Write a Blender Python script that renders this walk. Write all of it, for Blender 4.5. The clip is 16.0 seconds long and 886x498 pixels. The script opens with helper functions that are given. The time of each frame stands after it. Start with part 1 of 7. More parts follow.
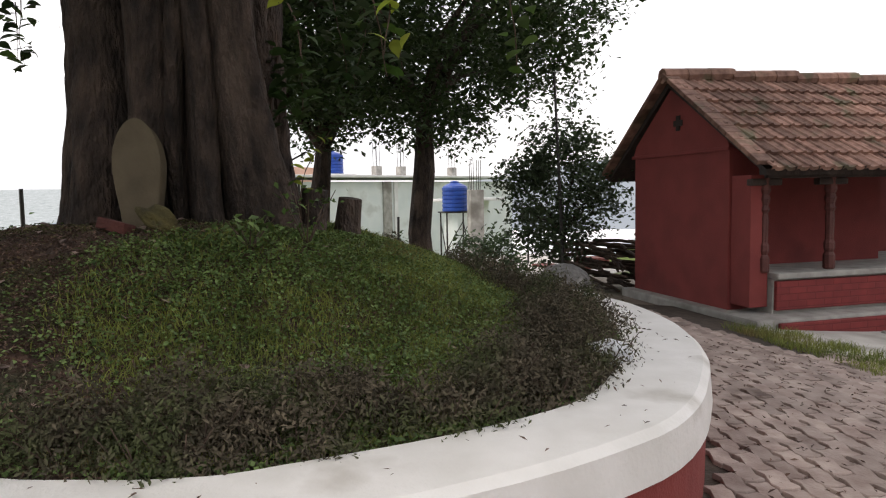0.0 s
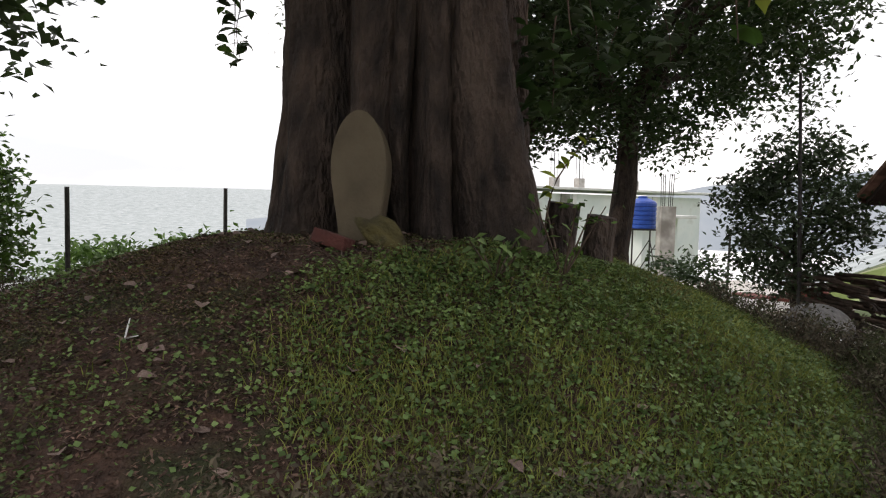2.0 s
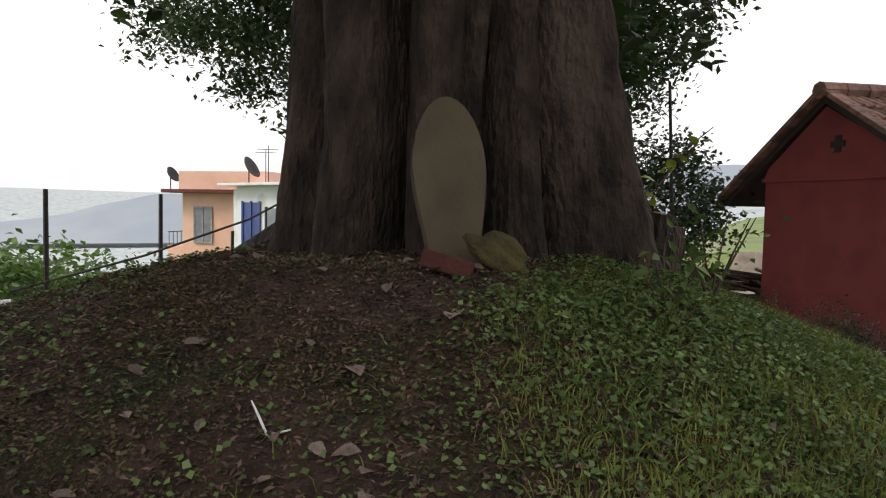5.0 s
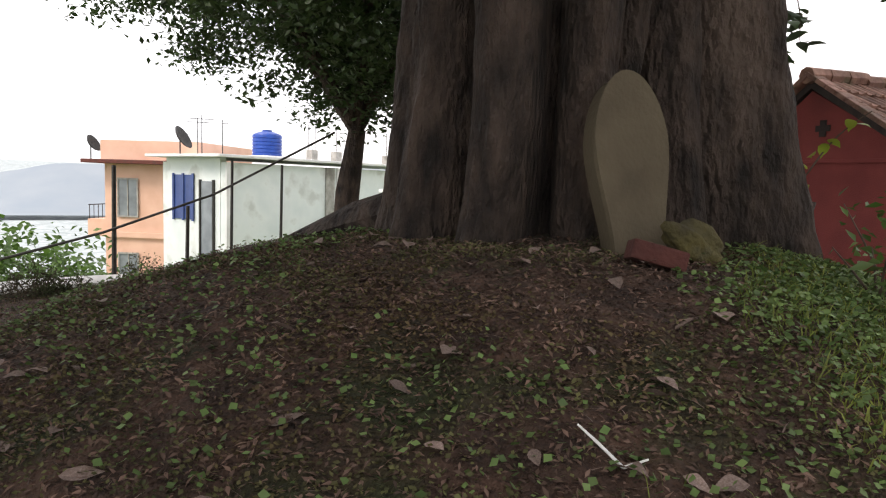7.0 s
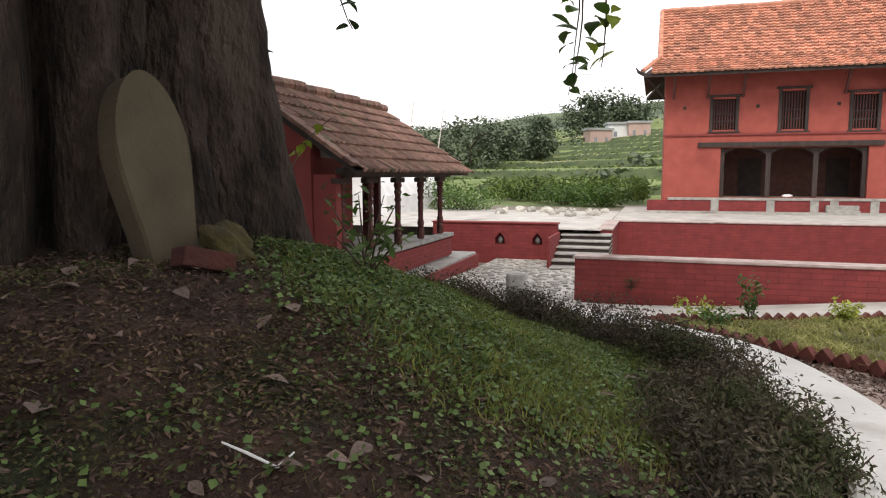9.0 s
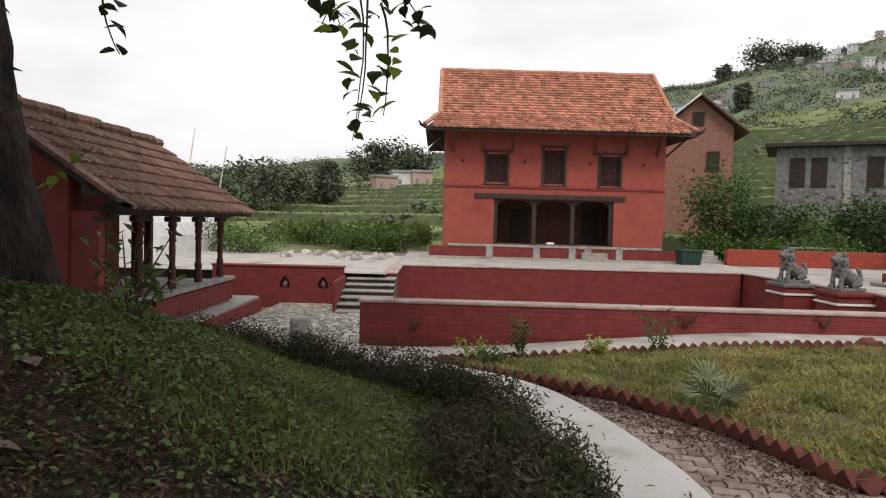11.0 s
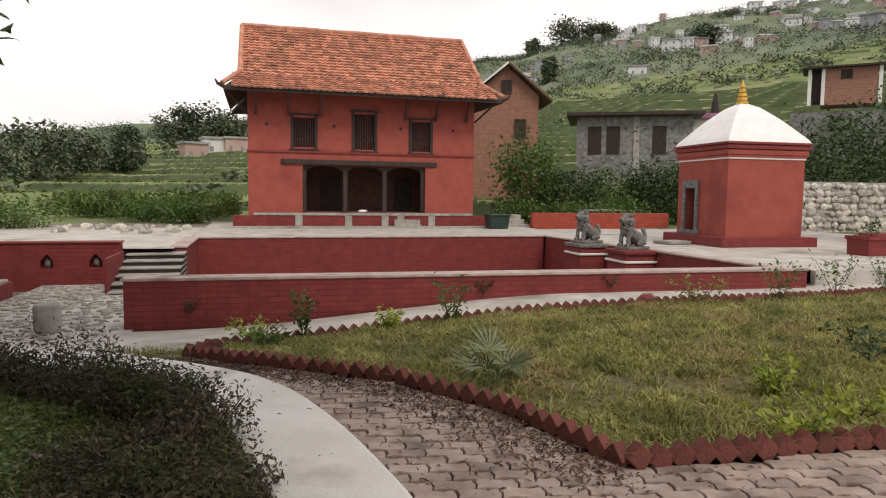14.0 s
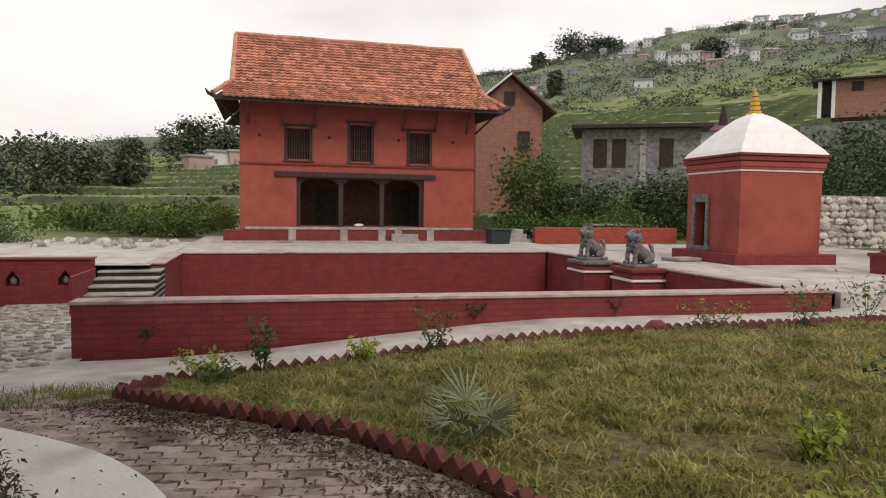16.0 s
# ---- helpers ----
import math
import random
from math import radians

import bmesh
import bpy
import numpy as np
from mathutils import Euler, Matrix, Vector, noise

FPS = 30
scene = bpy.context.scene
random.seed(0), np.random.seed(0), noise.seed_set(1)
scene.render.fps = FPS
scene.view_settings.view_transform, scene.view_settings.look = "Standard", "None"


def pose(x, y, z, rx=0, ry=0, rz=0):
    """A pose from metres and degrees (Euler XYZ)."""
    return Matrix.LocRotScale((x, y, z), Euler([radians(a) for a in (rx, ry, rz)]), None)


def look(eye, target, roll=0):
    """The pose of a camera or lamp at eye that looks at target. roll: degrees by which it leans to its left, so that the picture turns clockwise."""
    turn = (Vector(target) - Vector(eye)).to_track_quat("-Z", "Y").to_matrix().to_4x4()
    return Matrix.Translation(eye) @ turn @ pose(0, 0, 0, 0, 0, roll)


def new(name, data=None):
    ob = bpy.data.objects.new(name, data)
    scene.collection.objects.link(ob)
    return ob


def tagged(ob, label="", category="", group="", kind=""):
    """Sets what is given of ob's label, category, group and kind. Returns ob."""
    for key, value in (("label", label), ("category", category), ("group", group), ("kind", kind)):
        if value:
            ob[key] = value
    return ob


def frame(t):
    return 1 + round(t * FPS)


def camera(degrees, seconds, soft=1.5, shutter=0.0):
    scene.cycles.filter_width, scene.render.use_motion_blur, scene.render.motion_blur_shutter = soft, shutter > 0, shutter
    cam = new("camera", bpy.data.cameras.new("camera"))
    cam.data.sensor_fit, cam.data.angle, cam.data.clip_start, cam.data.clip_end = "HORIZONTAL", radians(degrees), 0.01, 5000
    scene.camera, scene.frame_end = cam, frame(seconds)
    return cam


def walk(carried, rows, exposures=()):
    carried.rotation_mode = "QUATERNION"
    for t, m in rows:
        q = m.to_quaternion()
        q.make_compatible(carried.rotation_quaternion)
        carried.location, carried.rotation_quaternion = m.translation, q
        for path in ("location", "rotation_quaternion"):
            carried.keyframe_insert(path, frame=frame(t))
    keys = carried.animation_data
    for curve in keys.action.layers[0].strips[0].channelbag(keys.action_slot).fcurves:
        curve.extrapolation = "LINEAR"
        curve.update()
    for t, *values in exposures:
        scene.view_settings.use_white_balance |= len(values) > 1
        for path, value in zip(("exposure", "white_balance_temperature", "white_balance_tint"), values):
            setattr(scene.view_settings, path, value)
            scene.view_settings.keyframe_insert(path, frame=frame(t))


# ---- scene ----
cam = camera(66.4, 16.0, soft=1.15)
PATH = [
    (0, (2.017, 1.818, 1.636), (0.09, 2.331, 1.474), -1.1),
    (0.5, (1.796, 1.812, 1.64), (-0.151, 2.228, 1.455), 0.1),
    (1, (1.545, 1.666, 1.646), (-0.405, 2.07, 1.462), 0.8),
    (1.5, (1.276, 1.568, 1.649), (-0.7, 1.794, 1.438), -0.2),
    (2, (1.058, 1.487, 1.664), (-0.937, 1.529, 1.532), 1.3),
    (2.5, (0.933, 1.301, 1.662), (-1.06, 1.413, 1.537), 2.5),
    (3, (0.833, 1.085, 1.681), (-1.152, 1.295, 1.559), 2.4),
    (3.5, (0.647, 0.898, 1.666), (-1.329, 1.181, 1.545), 2.3),
    (6, (0.048, -0.029, 1.699), (-1.785, 0.756, 1.542), 0.4),
    (6.5, (-0.101, -0.222, 1.69), (-1.933, 0.553, 1.488), 0.7),
    (7, (-0.301, -0.366, 1.693), (-2.1, 0.487, 1.503), 1.8),
    (7.5, (-0.372, -0.522, 1.707), (-2.003, 0.619, 1.509), 1.3),
    (8, (-0.45, -0.639, 1.71), (-1.829, 0.8, 1.545), 2.0),
    (8.5, (-0.533, -0.643, 1.728), (-1.553, 1.07, 1.565), 1.1),
    (9, (-0.55, -0.662, 1.752), (-1.139, 1.237, 1.539), -0.1),
    (9.5, (-0.587, -0.557, 1.731), (-0.885, 1.417, 1.608), -1.1),
    (10, (-0.583, -0.654, 1.753), (-0.722, 1.339, 1.671), -0.4),
    (12.5, (-0.287, -0.48, 1.736), (-0.045, 1.504, 1.663), 1.1),
    (13, (-0.164, -0.328, 1.726), (0.228, 1.631, 1.638), 0.8),
    (13.5, (-0.108, -0.167, 1.698), (0.434, 1.754, 1.566), 2.8),
    (14, (0.0, 0.0, 1.703), (0.53, 1.922, 1.544), 0.7),
    (14.5, (0.217, 0.13, 1.723), (0.672, 2.076, 1.639), 1.7),
    (15, (0.353, 0.34, 1.714), (0.867, 2.268, 1.576), 1.1),
    (15.5, (0.389, 0.557, 1.681), (1.028, 2.449, 1.564), 1.3),
    (16, (0.458, 0.783, 1.716), (0.971, 2.712, 1.596), 0.8),
]
walk(cam, [(t, look(eye, target, roll)) for t, eye, target, roll in PATH],
     exposures=[(0.0, 0.82, 7050, 15), (3.5, 0.82, 7050, 15), (6.0, 0.72, 7050, 15), (6.5, 1.15, 7050, 15), (7.0, 1.25, 7050, 15), (7.5, 1.6, 7050, 15), (8.0, 1.65, 7050, 15), (8.5, 1.7, 7050, 15), (9.1, 0.72, 7000, 14), (10.0, 0.3, 7000, 14), (12.5, 0.25, 7350, 15), (13.0, 0.18, 7400, 16), (14.0, 0.33, 7450, 16), (16.0, 0.22, 7450, 16)])

# ---------------------------------------------------------------- sky and sun
world = bpy.data.worlds.new("overcast_sky")
scene.world = world
world.use_nodes = True
wn, wl = world.node_tree.nodes, world.node_tree.links
wn.clear()
w_out, w_bg = wn.new("ShaderNodeOutputWorld"), wn.new("ShaderNodeBackground")
w_sky = wn.new("ShaderNodeTexSky")
w_sky.sky_type, w_sky.sun_disc = "NISHITA", False
w_sky.sun_elevation, w_sky.sun_rotation = radians(52), radians(200)
w_scale = wn.new("ShaderNodeVectorMath")
w_scale.operation = "SCALE"
w_scale.inputs["Scale"].default_value = 0.07
w_tc, w_map, w_noise, w_ramp, w_mix = (wn.new(k) for k in (
    "ShaderNodeTexCoord", "ShaderNodeMapping", "ShaderNodeTexNoise", "ShaderNodeValToRGB", "ShaderNodeMix"))
w_map.inputs["Scale"].default_value = (1.0, 1.0, 3.0)
w_noise.inputs["Scale"].default_value, w_noise.inputs["Detail"].default_value = 1.6, 5
w_ramp.color_ramp.elements[0].position, w_ramp.color_ramp.elements[0].color = 0.34, (0.56, 0.61, 0.68, 1)
w_ramp.color_ramp.elements[1].position, w_ramp.color_ramp.elements[1].color = 0.62, (0.95, 0.98, 1.03, 1)
w_mix.data_type = "RGBA"
w_mix.inputs["Factor"].default_value = 0.9
wl.new(w_tc.outputs["Generated"], w_map.inputs["Vector"])
wl.new(w_map.outputs["Vector"], w_noise.inputs["Vector"])
wl.new(w_noise.outputs["Fac"], w_ramp.inputs["Fac"])
wl.new(w_sky.outputs["Color"], w_scale.inputs[0])
wl.new(w_scale.outputs["Vector"], w_mix.inputs[6])
wl.new(w_ramp.outputs["Color"], w_mix.inputs[7])
wl.new(w_mix.outputs[2], w_bg.inputs["Color"])
w_bg.inputs["Strength"].default_value = 0.95
wl.new(w_bg.outputs["Background"], w_out.inputs["Surface"])

sun = new("sun", bpy.data.lights.new("sun", "SUN"))
sun.data.energy, sun.data.angle, sun.data.color = 1.1, radians(18), (1.0, 0.96, 0.9)
sun.matrix_world = look((5, -14, 22), (0, 5, 0))


# ---------------------------------------------------------------- materials
def material(name, dark, light, scale=6.0, rough=0.8, bump=0.2, grain=60.0, stain=None, stain_scale=1.2, stain_at=0.58, metal=0.0, vary=0.0, island=False, coords="Object", stretch=(1, 1, 1), see=0.0):
    """A surface that goes from dark to light by a fine noise, with stains by a coarse one; vary: change from piece to piece."""
    m = bpy.data.materials.new(name)
    m.use_nodes = True
    n, l = m.node_tree.nodes, m.node_tree.links
    bsdf = n["Principled BSDF"]
    tc, mp = n.new("ShaderNodeTexCoord"), n.new("ShaderNodeMapping")
    mp.inputs["Scale"].default_value = stretch
    geo = n.new("ShaderNodeNewGeometry")
    l.new(geo.outputs["Position"] if coords == "World" else tc.outputs["Object"], mp.inputs["Vector"])
    a, b, c = (n.new("ShaderNodeTexNoise") for _ in range(3))
    for node, s, d in ((a, scale, 6), (b, stain_scale, 4), (c, grain, 3)):
        node.inputs["Scale"].default_value, node.inputs["Detail"].default_value = s, d
        l.new(mp.outputs["Vector"], node.inputs["Vector"])
    ramp = n.new("ShaderNodeValToRGB")
    ramp.color_ramp.elements[0].position, ramp.color_ramp.elements[1].position = 0.32, 0.68
    ramp.color_ramp.elements[0].color, ramp.color_ramp.elements[1].color = (*dark, 1), (*light, 1)
    l.new(a.outputs["Fac"], ramp.inputs["Fac"])
    colour = ramp.outputs["Color"]
    if stain:
        edge = n.new("ShaderNodeMapRange")
        edge.inputs["From Min"].default_value, edge.inputs["From Max"].default_value = stain_at, stain_at + 0.12
        l.new(b.outputs["Fac"], edge.inputs["Value"])
        mix = n.new("ShaderNodeMix")
        mix.data_type = "RGBA"
        mix.inputs[7].default_value = (*stain, 1)
        l.new(edge.outputs["Result"], mix.inputs["Factor"])
        l.new(colour, mix.inputs[6])
        colour = mix.outputs[2]
    if vary:
        hsv, rng = n.new("ShaderNodeHueSaturation"), n.new("ShaderNodeMapRange")
        rng.inputs["To Min"].default_value, rng.inputs["To Max"].default_value = 1 - vary, 1 + vary
        if island:
            l.new(geo.outputs["Random Per Island"], rng.inputs["Value"])
        else:
            info = n.new("ShaderNodeObjectInfo")
            l.new(info.outputs["Random"], rng.inputs["Value"])
        l.new(rng.outputs["Result"], hsv.inputs["Value"])
        l.new(colour, hsv.inputs["Color"])
        colour = hsv.outputs["Color"]
    l.new(colour, bsdf.inputs["Base Color"])
    bsdf.inputs["Roughness"].default_value, bsdf.inputs["Metallic"].default_value = rough, metal
    if bump:
        bp = n.new("ShaderNodeBump")
        bp.inputs["Strength"].default_value, bp.inputs["Distance"].default_value = bump, 0.05 if bump > 0.85 else 0.02
        add = n.new("ShaderNodeMath")
        l.new(a.outputs["Fac"], add.inputs[0])
        l.new(c.outputs["Fac"], add.inputs[1])
        l.new(add.outputs["Value"], bp.inputs["Height"])
        l.new(bp.outputs["Normal"], bsdf.inputs["Normal"])
    if see:
        tr, mixs = n.new("ShaderNodeBsdfTranslucent"), n.new("ShaderNodeMixShader")
        l.new(colour, tr.inputs["Color"])
        mixs.inputs["Fac"].default_value = see
        l.new(bsdf.outputs["BSDF"], mixs.inputs[1])
        l.new(tr.outputs["BSDF"], mixs.inputs[2])
        l.new(mixs.outputs["Shader"], n["Material Output"].inputs["Surface"])
    return m


def brick_material(name, dark, light, mortar, across, high, rough=0.75, bump=0.5):
    """Painted or bare brickwork of real size, on walls that face x or y."""
    m = material(name, dark, light, scale=5, rough=rough, bump=0, coords="World")
    n, l = m.node_tree.nodes, m.node_tree.links
    bsdf = n["Principled BSDF"]
    old = bsdf.inputs["Base Color"].links[0].from_socket
    geo = [k for k in n if k.bl_idname == "ShaderNodeNewGeometry"][0]
    sep, add, comb = n.new("ShaderNodeSeparateXYZ"), n.new("ShaderNodeMath"), n.new("ShaderNodeCombineXYZ")
    l.new(geo.outputs["Position"], sep.inputs["Vector"])
    l.new(sep.outputs["X"], add.inputs[0])
    l.new(sep.outputs["Y"], add.inputs[1])
    l.new(add.outputs["Value"], comb.inputs["X"])
    l.new(sep.outputs["Z"], comb.inputs["Y"])
    br = n.new("ShaderNodeTexBrick")
    br.inputs["Scale"].default_value = 1.0
    br.inputs["Brick Width"].default_value, br.inputs["Row Height"].default_value = across, high
    br.inputs["Mortar Size"].default_value, br.inputs["Mortar Smooth"].default_value = 0.008, 0.4
    br.inputs["Color1"].default_value, br.inputs["Color2"].default_value = (1, 1, 1, 1), (0.82, 0.82, 0.82, 1)
    br.inputs["Mortar"].default_value = (*mortar, 1)
    l.new(comb.outputs["Vector"], br.inputs["Vector"])
    mul = n.new("ShaderNodeMix")
    mul.data_type, mul.blend_type = "RGBA", "MULTIPLY"
    mul.inputs["Factor"].default_value = 1.0
    l.new(old, mul.inputs[6])
    l.new(br.outputs["Color"], mul.inputs[7])
    l.new(mul.outputs[2], bsdf.inputs["Base Color"])
    bp, inv = n.new("ShaderNodeBump"), n.new("ShaderNodeMath")
    inv.operation = "SUBTRACT"
    inv.inputs[0].default_value = 1.0
    l.new(br.outputs["Fac"], inv.inputs[1])
    bp.inputs["Strength"].default_value, bp.inputs["Distance"].default_value = bump, 0.01
    l.new(inv.outputs["Value"], bp.inputs["Height"])
    l.new(bp.outputs["Normal"], bsdf.inputs["Normal"])
    return m


M_RED = material("red_plaster", (0.31, 0.066, 0.05), (0.385, 0.088, 0.066), scale=3, rough=0.85, bump=0.25, grain=90, stain=(0.26, 0.052, 0.042), stain_scale=0.8, coords="World")
M_HUTRED = material("dark_red_plaster", (0.20, 0.036, 0.033), (0.25, 0.047, 0.042), scale=3, rough=0.8, bump=0.3, grain=80, stain=(0.16, 0.03, 0.028), stain_scale=0.9, coords="World")
M_POND = brick_material("red_painted_brickwork", (0.20, 0.027, 0.027), (0.26, 0.038, 0.036), (0.7, 0.68, 0.68), 0.24, 0.075)
M_BRICK = brick_material("bare_brickwork", (0.25, 0.115, 0.08), (0.33, 0.155, 0.105), (1.1, 1.2, 1.3), 0.24, 0.075)
M_REDBRICK = brick_material("bright_red_brickwork", (0.42, 0.07, 0.045), (0.5, 0.09, 0.055), (0.55, 0.5, 0.5), 0.24, 0.08)
M_WHITE = material("white_cement_paint", (0.70, 0.69, 0.66), (0.82, 0.81, 0.79), scale=4, rough=0.75, bump=0.2, stain=(0.55, 0.53, 0.49), stain_scale=2.2, stain_at=0.62, coords="World")
M_LIME = material("white_lime_wash", (0.78, 0.78, 0.78), (0.88, 0.88, 0.88), scale=4, rough=0.8, bump=0.2, coords="World")
M_CEMENT = material("grey_cement", (0.26, 0.25, 0.23), (0.42, 0.41, 0.38), scale=5, rough=0.85, bump=0.3, stain=(0.19, 0.18, 0.16), coords="World")
M_PALE = material("pale_stone_paving", (0.38, 0.36, 0.33), (0.56, 0.54, 0.5), scale=2.5, rough=0.85, bump=0.3, stain=(0.27, 0.25, 0.22), stain_scale=0.9, coords="World", vary=0.12)
M_PAVER = material("pinkish_concrete_paver", (0.26, 0.19, 0.165), (0.42, 0.34, 0.30), scale=7, rough=0.85, bump=0.3, stain=(0.12, 0.09, 0.075), stain_scale=2.0, vary=0.22, coords="World")
M_JOINT = material("dirt_joint", (0.045, 0.036, 0.028), (0.09, 0.07, 0.055), scale=9, rough=0.95, bump=0.4, coords="World")
M_EDGE = material("red_edging_brick", (0.12, 0.034, 0.028), (0.19, 0.055, 0.042), scale=12, rough=0.85, bump=0.35, stain=(0.10, 0.045, 0.035), stain_scale=6, vary=0.2)
M_SOIL = material("dark_soil", (0.032, 0.017, 0.012), (0.092, 0.050, 0.034), scale=9, rough=0.95, bump=0.9, grain=40, stain=(0.03, 0.035, 0.012), stain_scale=2.3, stain_at=0.55, coords="World")
M_LAWN = material("lawn_soil", (0.06, 0.052, 0.022), (0.20, 0.17, 0.075), scale=16, rough=0.95, bump=0.6, stain=(0.16, 0.12, 0.05), stain_scale=1.3, coords="World")
M_EARTH = material("bare_earth", (0.13, 0.11, 0.085), (0.25, 0.21, 0.17), scale=2, rough=0.95, bump=0.5, stain=(0.08, 0.11, 0.03), stain_scale=0.35, stain_at=0.5, coords="World")
M_BARK = material("ridged_bark", (0.013, 0.009, 0.0075), (0.080, 0.055, 0.043), scale=11, rough=0.9, bump=1.0, grain=38, stretch=(1, 1, 0.42), stain=(0.110, 0.078, 0.062), stain_scale=3.5, stain_at=0.56)
M_TWIG = material("brown_twig", (0.05, 0.035, 0.025), (0.12, 0.08, 0.06), scale=12, rough=0.9)
M_SLAB = material("weathered_sandstone", (0.082, 0.064, 0.040), (0.125, 0.100, 0.064), scale=5, rough=0.9, bump=0.25, stain=(0.095, 0.085, 0.04), stain_scale=2.2, stain_at=0.56)
M_MOSS = material("yellow_mossy_stone", (0.035, 0.03, 0.016), (0.12, 0.10, 0.03), scale=7, rough=0.95, bump=0.6, stain=(0.06, 0.055, 0.035), stain_scale=7)
M_STONE = material("dark_carved_stone", (0.10, 0.098, 0.095), (0.24, 0.235, 0.225), scale=14, rough=0.9, bump=0.5, grain=70, stain=(0.34, 0.33, 0.31), stain_scale=5, stain_at=0.62)
M_RUBBLE = material("pale_rubble_stone", (0.36, 0.34, 0.30), (0.66, 0.63, 0.57), scale=5, rough=0.9, bump=0.4, vary=0.3)
M_GREYRUBBLE = material("grey_rubble_stone", (0.14, 0.14, 0.14), (0.3, 0.3, 0.3), scale=4, rough=0.9, bump=0.4, vary=0.4, coords="World")
M_TILE = material("orange_clay_tile", (0.40, 0.165, 0.105), (0.60, 0.29, 0.195), scale=6, rough=0.75, bump=0.2, stain=(0.25, 0.12, 0.085), stain_scale=2.4, vary=0.38, island=True, coords="World")
M_HUTTILE = material("weathered_brown_clay_tile", (0.14, 0.07, 0.052), (0.29, 0.165, 0.125), scale=9, rough=0.85, bump=0.35, stain=(0.12, 0.10, 0.06), stain_scale=2.6, stain_at=0.56, vary=0.35, coords="World")
M_WOOD = material("dark_stained_wood", (0.022, 0.015, 0.013), (0.055, 0.036, 0.03), scale=8, rough=0.7, bump=0.3, stretch=(1, 1, 0.2))
M_POSTWOOD = material("red_brown_carved_wood", (0.07, 0.02, 0.017), (0.12, 0.035, 0.028), scale=9, rough=0.65, bump=0.3)
# Near-black colour painted as shade inside openings; also colours one dark roof ornament.
M_DARK = material("opening_shade_and_dark_trim", (0.03, 0.022, 0.02), (0.05, 0.038, 0.033), scale=4, rough=0.95)
M_METAL = material("dark_iron", (0.03, 0.03, 0.03), (0.07, 0.065, 0.06), scale=20, rough=0.6, metal=0.6)
M_BLUE = material("blue_plastic", (0.012, 0.05, 0.28), (0.02, 0.08, 0.38), scale=4, rough=0.4, bump=0.05)
M_PEACH = material("peach_paint", (0.70, 0.42, 0.31), (0.78, 0.50, 0.38), scale=1.5, rough=0.8, bump=0.1, coords="World")
M_SKYWHITE = material("pale_blue_white_paint", (0.62, 0.68, 0.68), (0.74, 0.78, 0.77), scale=1.2, rough=0.8, bump=0.1, stain=(0.55, 0.58, 0.56), coords="World")
M_SHEET = material("white_roof_sheet", (0.62, 0.62, 0.62), (0.8, 0.8, 0.8), scale=2, rough=0.55, bump=0.1, coords="World")
M_BLUEPANE = material("blue_shutter", (0.025, 0.05, 0.17), (0.04, 0.075, 0.24), scale=3, rough=0.35)
M_PANE = material("grey_window_pane", (0.16, 0.18, 0.2), (0.25, 0.28, 0.3), scale=2, rough=0.15)
M_REDDOOR = material("red_door_paint", (0.35, 0.02, 0.03), (0.42, 0.03, 0.04), scale=4, rough=0.5)
M_GOLD = material("yellow_gold_paint", (0.55, 0.33, 0.03), (0.7, 0.45, 0.06), scale=9, rough=0.45)
M_GREENBIN = material("dark_green_plastic", (0.008, 0.03, 0.025), (0.015, 0.045, 0.035), scale=5, rough=0.45)
M_BAG = material("white_plastic_bag", (0.7, 0.72, 0.75), (0.85, 0.87, 0.9), scale=9, rough=0.4, bump=0.4)
M_LEAFDARK = material("dark_green_leaf", (0.022, 0.05, 0.014), (0.05, 0.09, 0.025), scale=3, rough=0.5, bump=0, vary=0.35, island=True, coords="World", see=0.3)
M_LEAF = material("green_leaf", (0.05, 0.11, 0.02), (0.10, 0.18, 0.035), scale=4, rough=0.5, bump=0, vary=0.4, island=True, coords="World", see=0.35)
M_CLOVER = material("clover_leaf", (0.068, 0.125, 0.032), (0.165, 0.245, 0.08), scale=5, rough=0.6, bump=0, vary=0.45, island=True, coords="World", see=0.25)
M_YOUNG = material("yellow_green_leaf", (0.2, 0.28, 0.03), (0.36, 0.42, 0.06), scale=4, rough=0.5, bump=0, vary=0.3, island=True, coords="World", see=0.35)
M_HEDGE = material("purple_green_shrub_leaf", (0.046, 0.041, 0.024), (0.130, 0.105, 0.070), scale=9, rough=0.85, bump=0, stain=(0.060, 0.072, 0.026), stain_scale=3, stain_at=0.50, vary=0.4, island=True, coords="World", see=0.15)
M_GRASS = material("lawn_grass", (0.15, 0.165, 0.045), (0.45, 0.43, 0.16), scale=2, rough=0.7, bump=0, stain=(0.38, 0.31, 0.14), stain_scale=1.1, stain_at=0.54, vary=0.4, island=True, coords="World", see=0.3)
M_MOUNDGRASS = material("mound_grass", (0.10, 0.135, 0.026), (0.25, 0.28, 0.066), scale=2, rough=0.7, bump=0, stain=(0.22, 0.18, 0.07), stain_scale=1.3, stain_at=0.56, vary=0.4, island=True, coords="World", see=0.3)
M_DRY = material("dry_fallen_leaf", (0.15, 0.10, 0.085), (0.27, 0.20, 0.17), scale=15, rough=0.8, bump=0.2, vary=0.35)
M_LITTER = material("leaf_litter", (0.060, 0.034, 0.025), (0.20, 0.125, 0.095), scale=8, rough=0.9, bump=0, vary=0.5, island=True, coords="World")
M_MOSSLEAF = material("olive_moss_leaf", (0.045, 0.05, 0.016), (0.135, 0.13, 0.048), scale=4, rough=0.8, bump=0, stain=(0.10, 0.07, 0.03), stain_scale=2.0, stain_at=0.52, vary=0.45, island=True, coords="World", see=0.15)
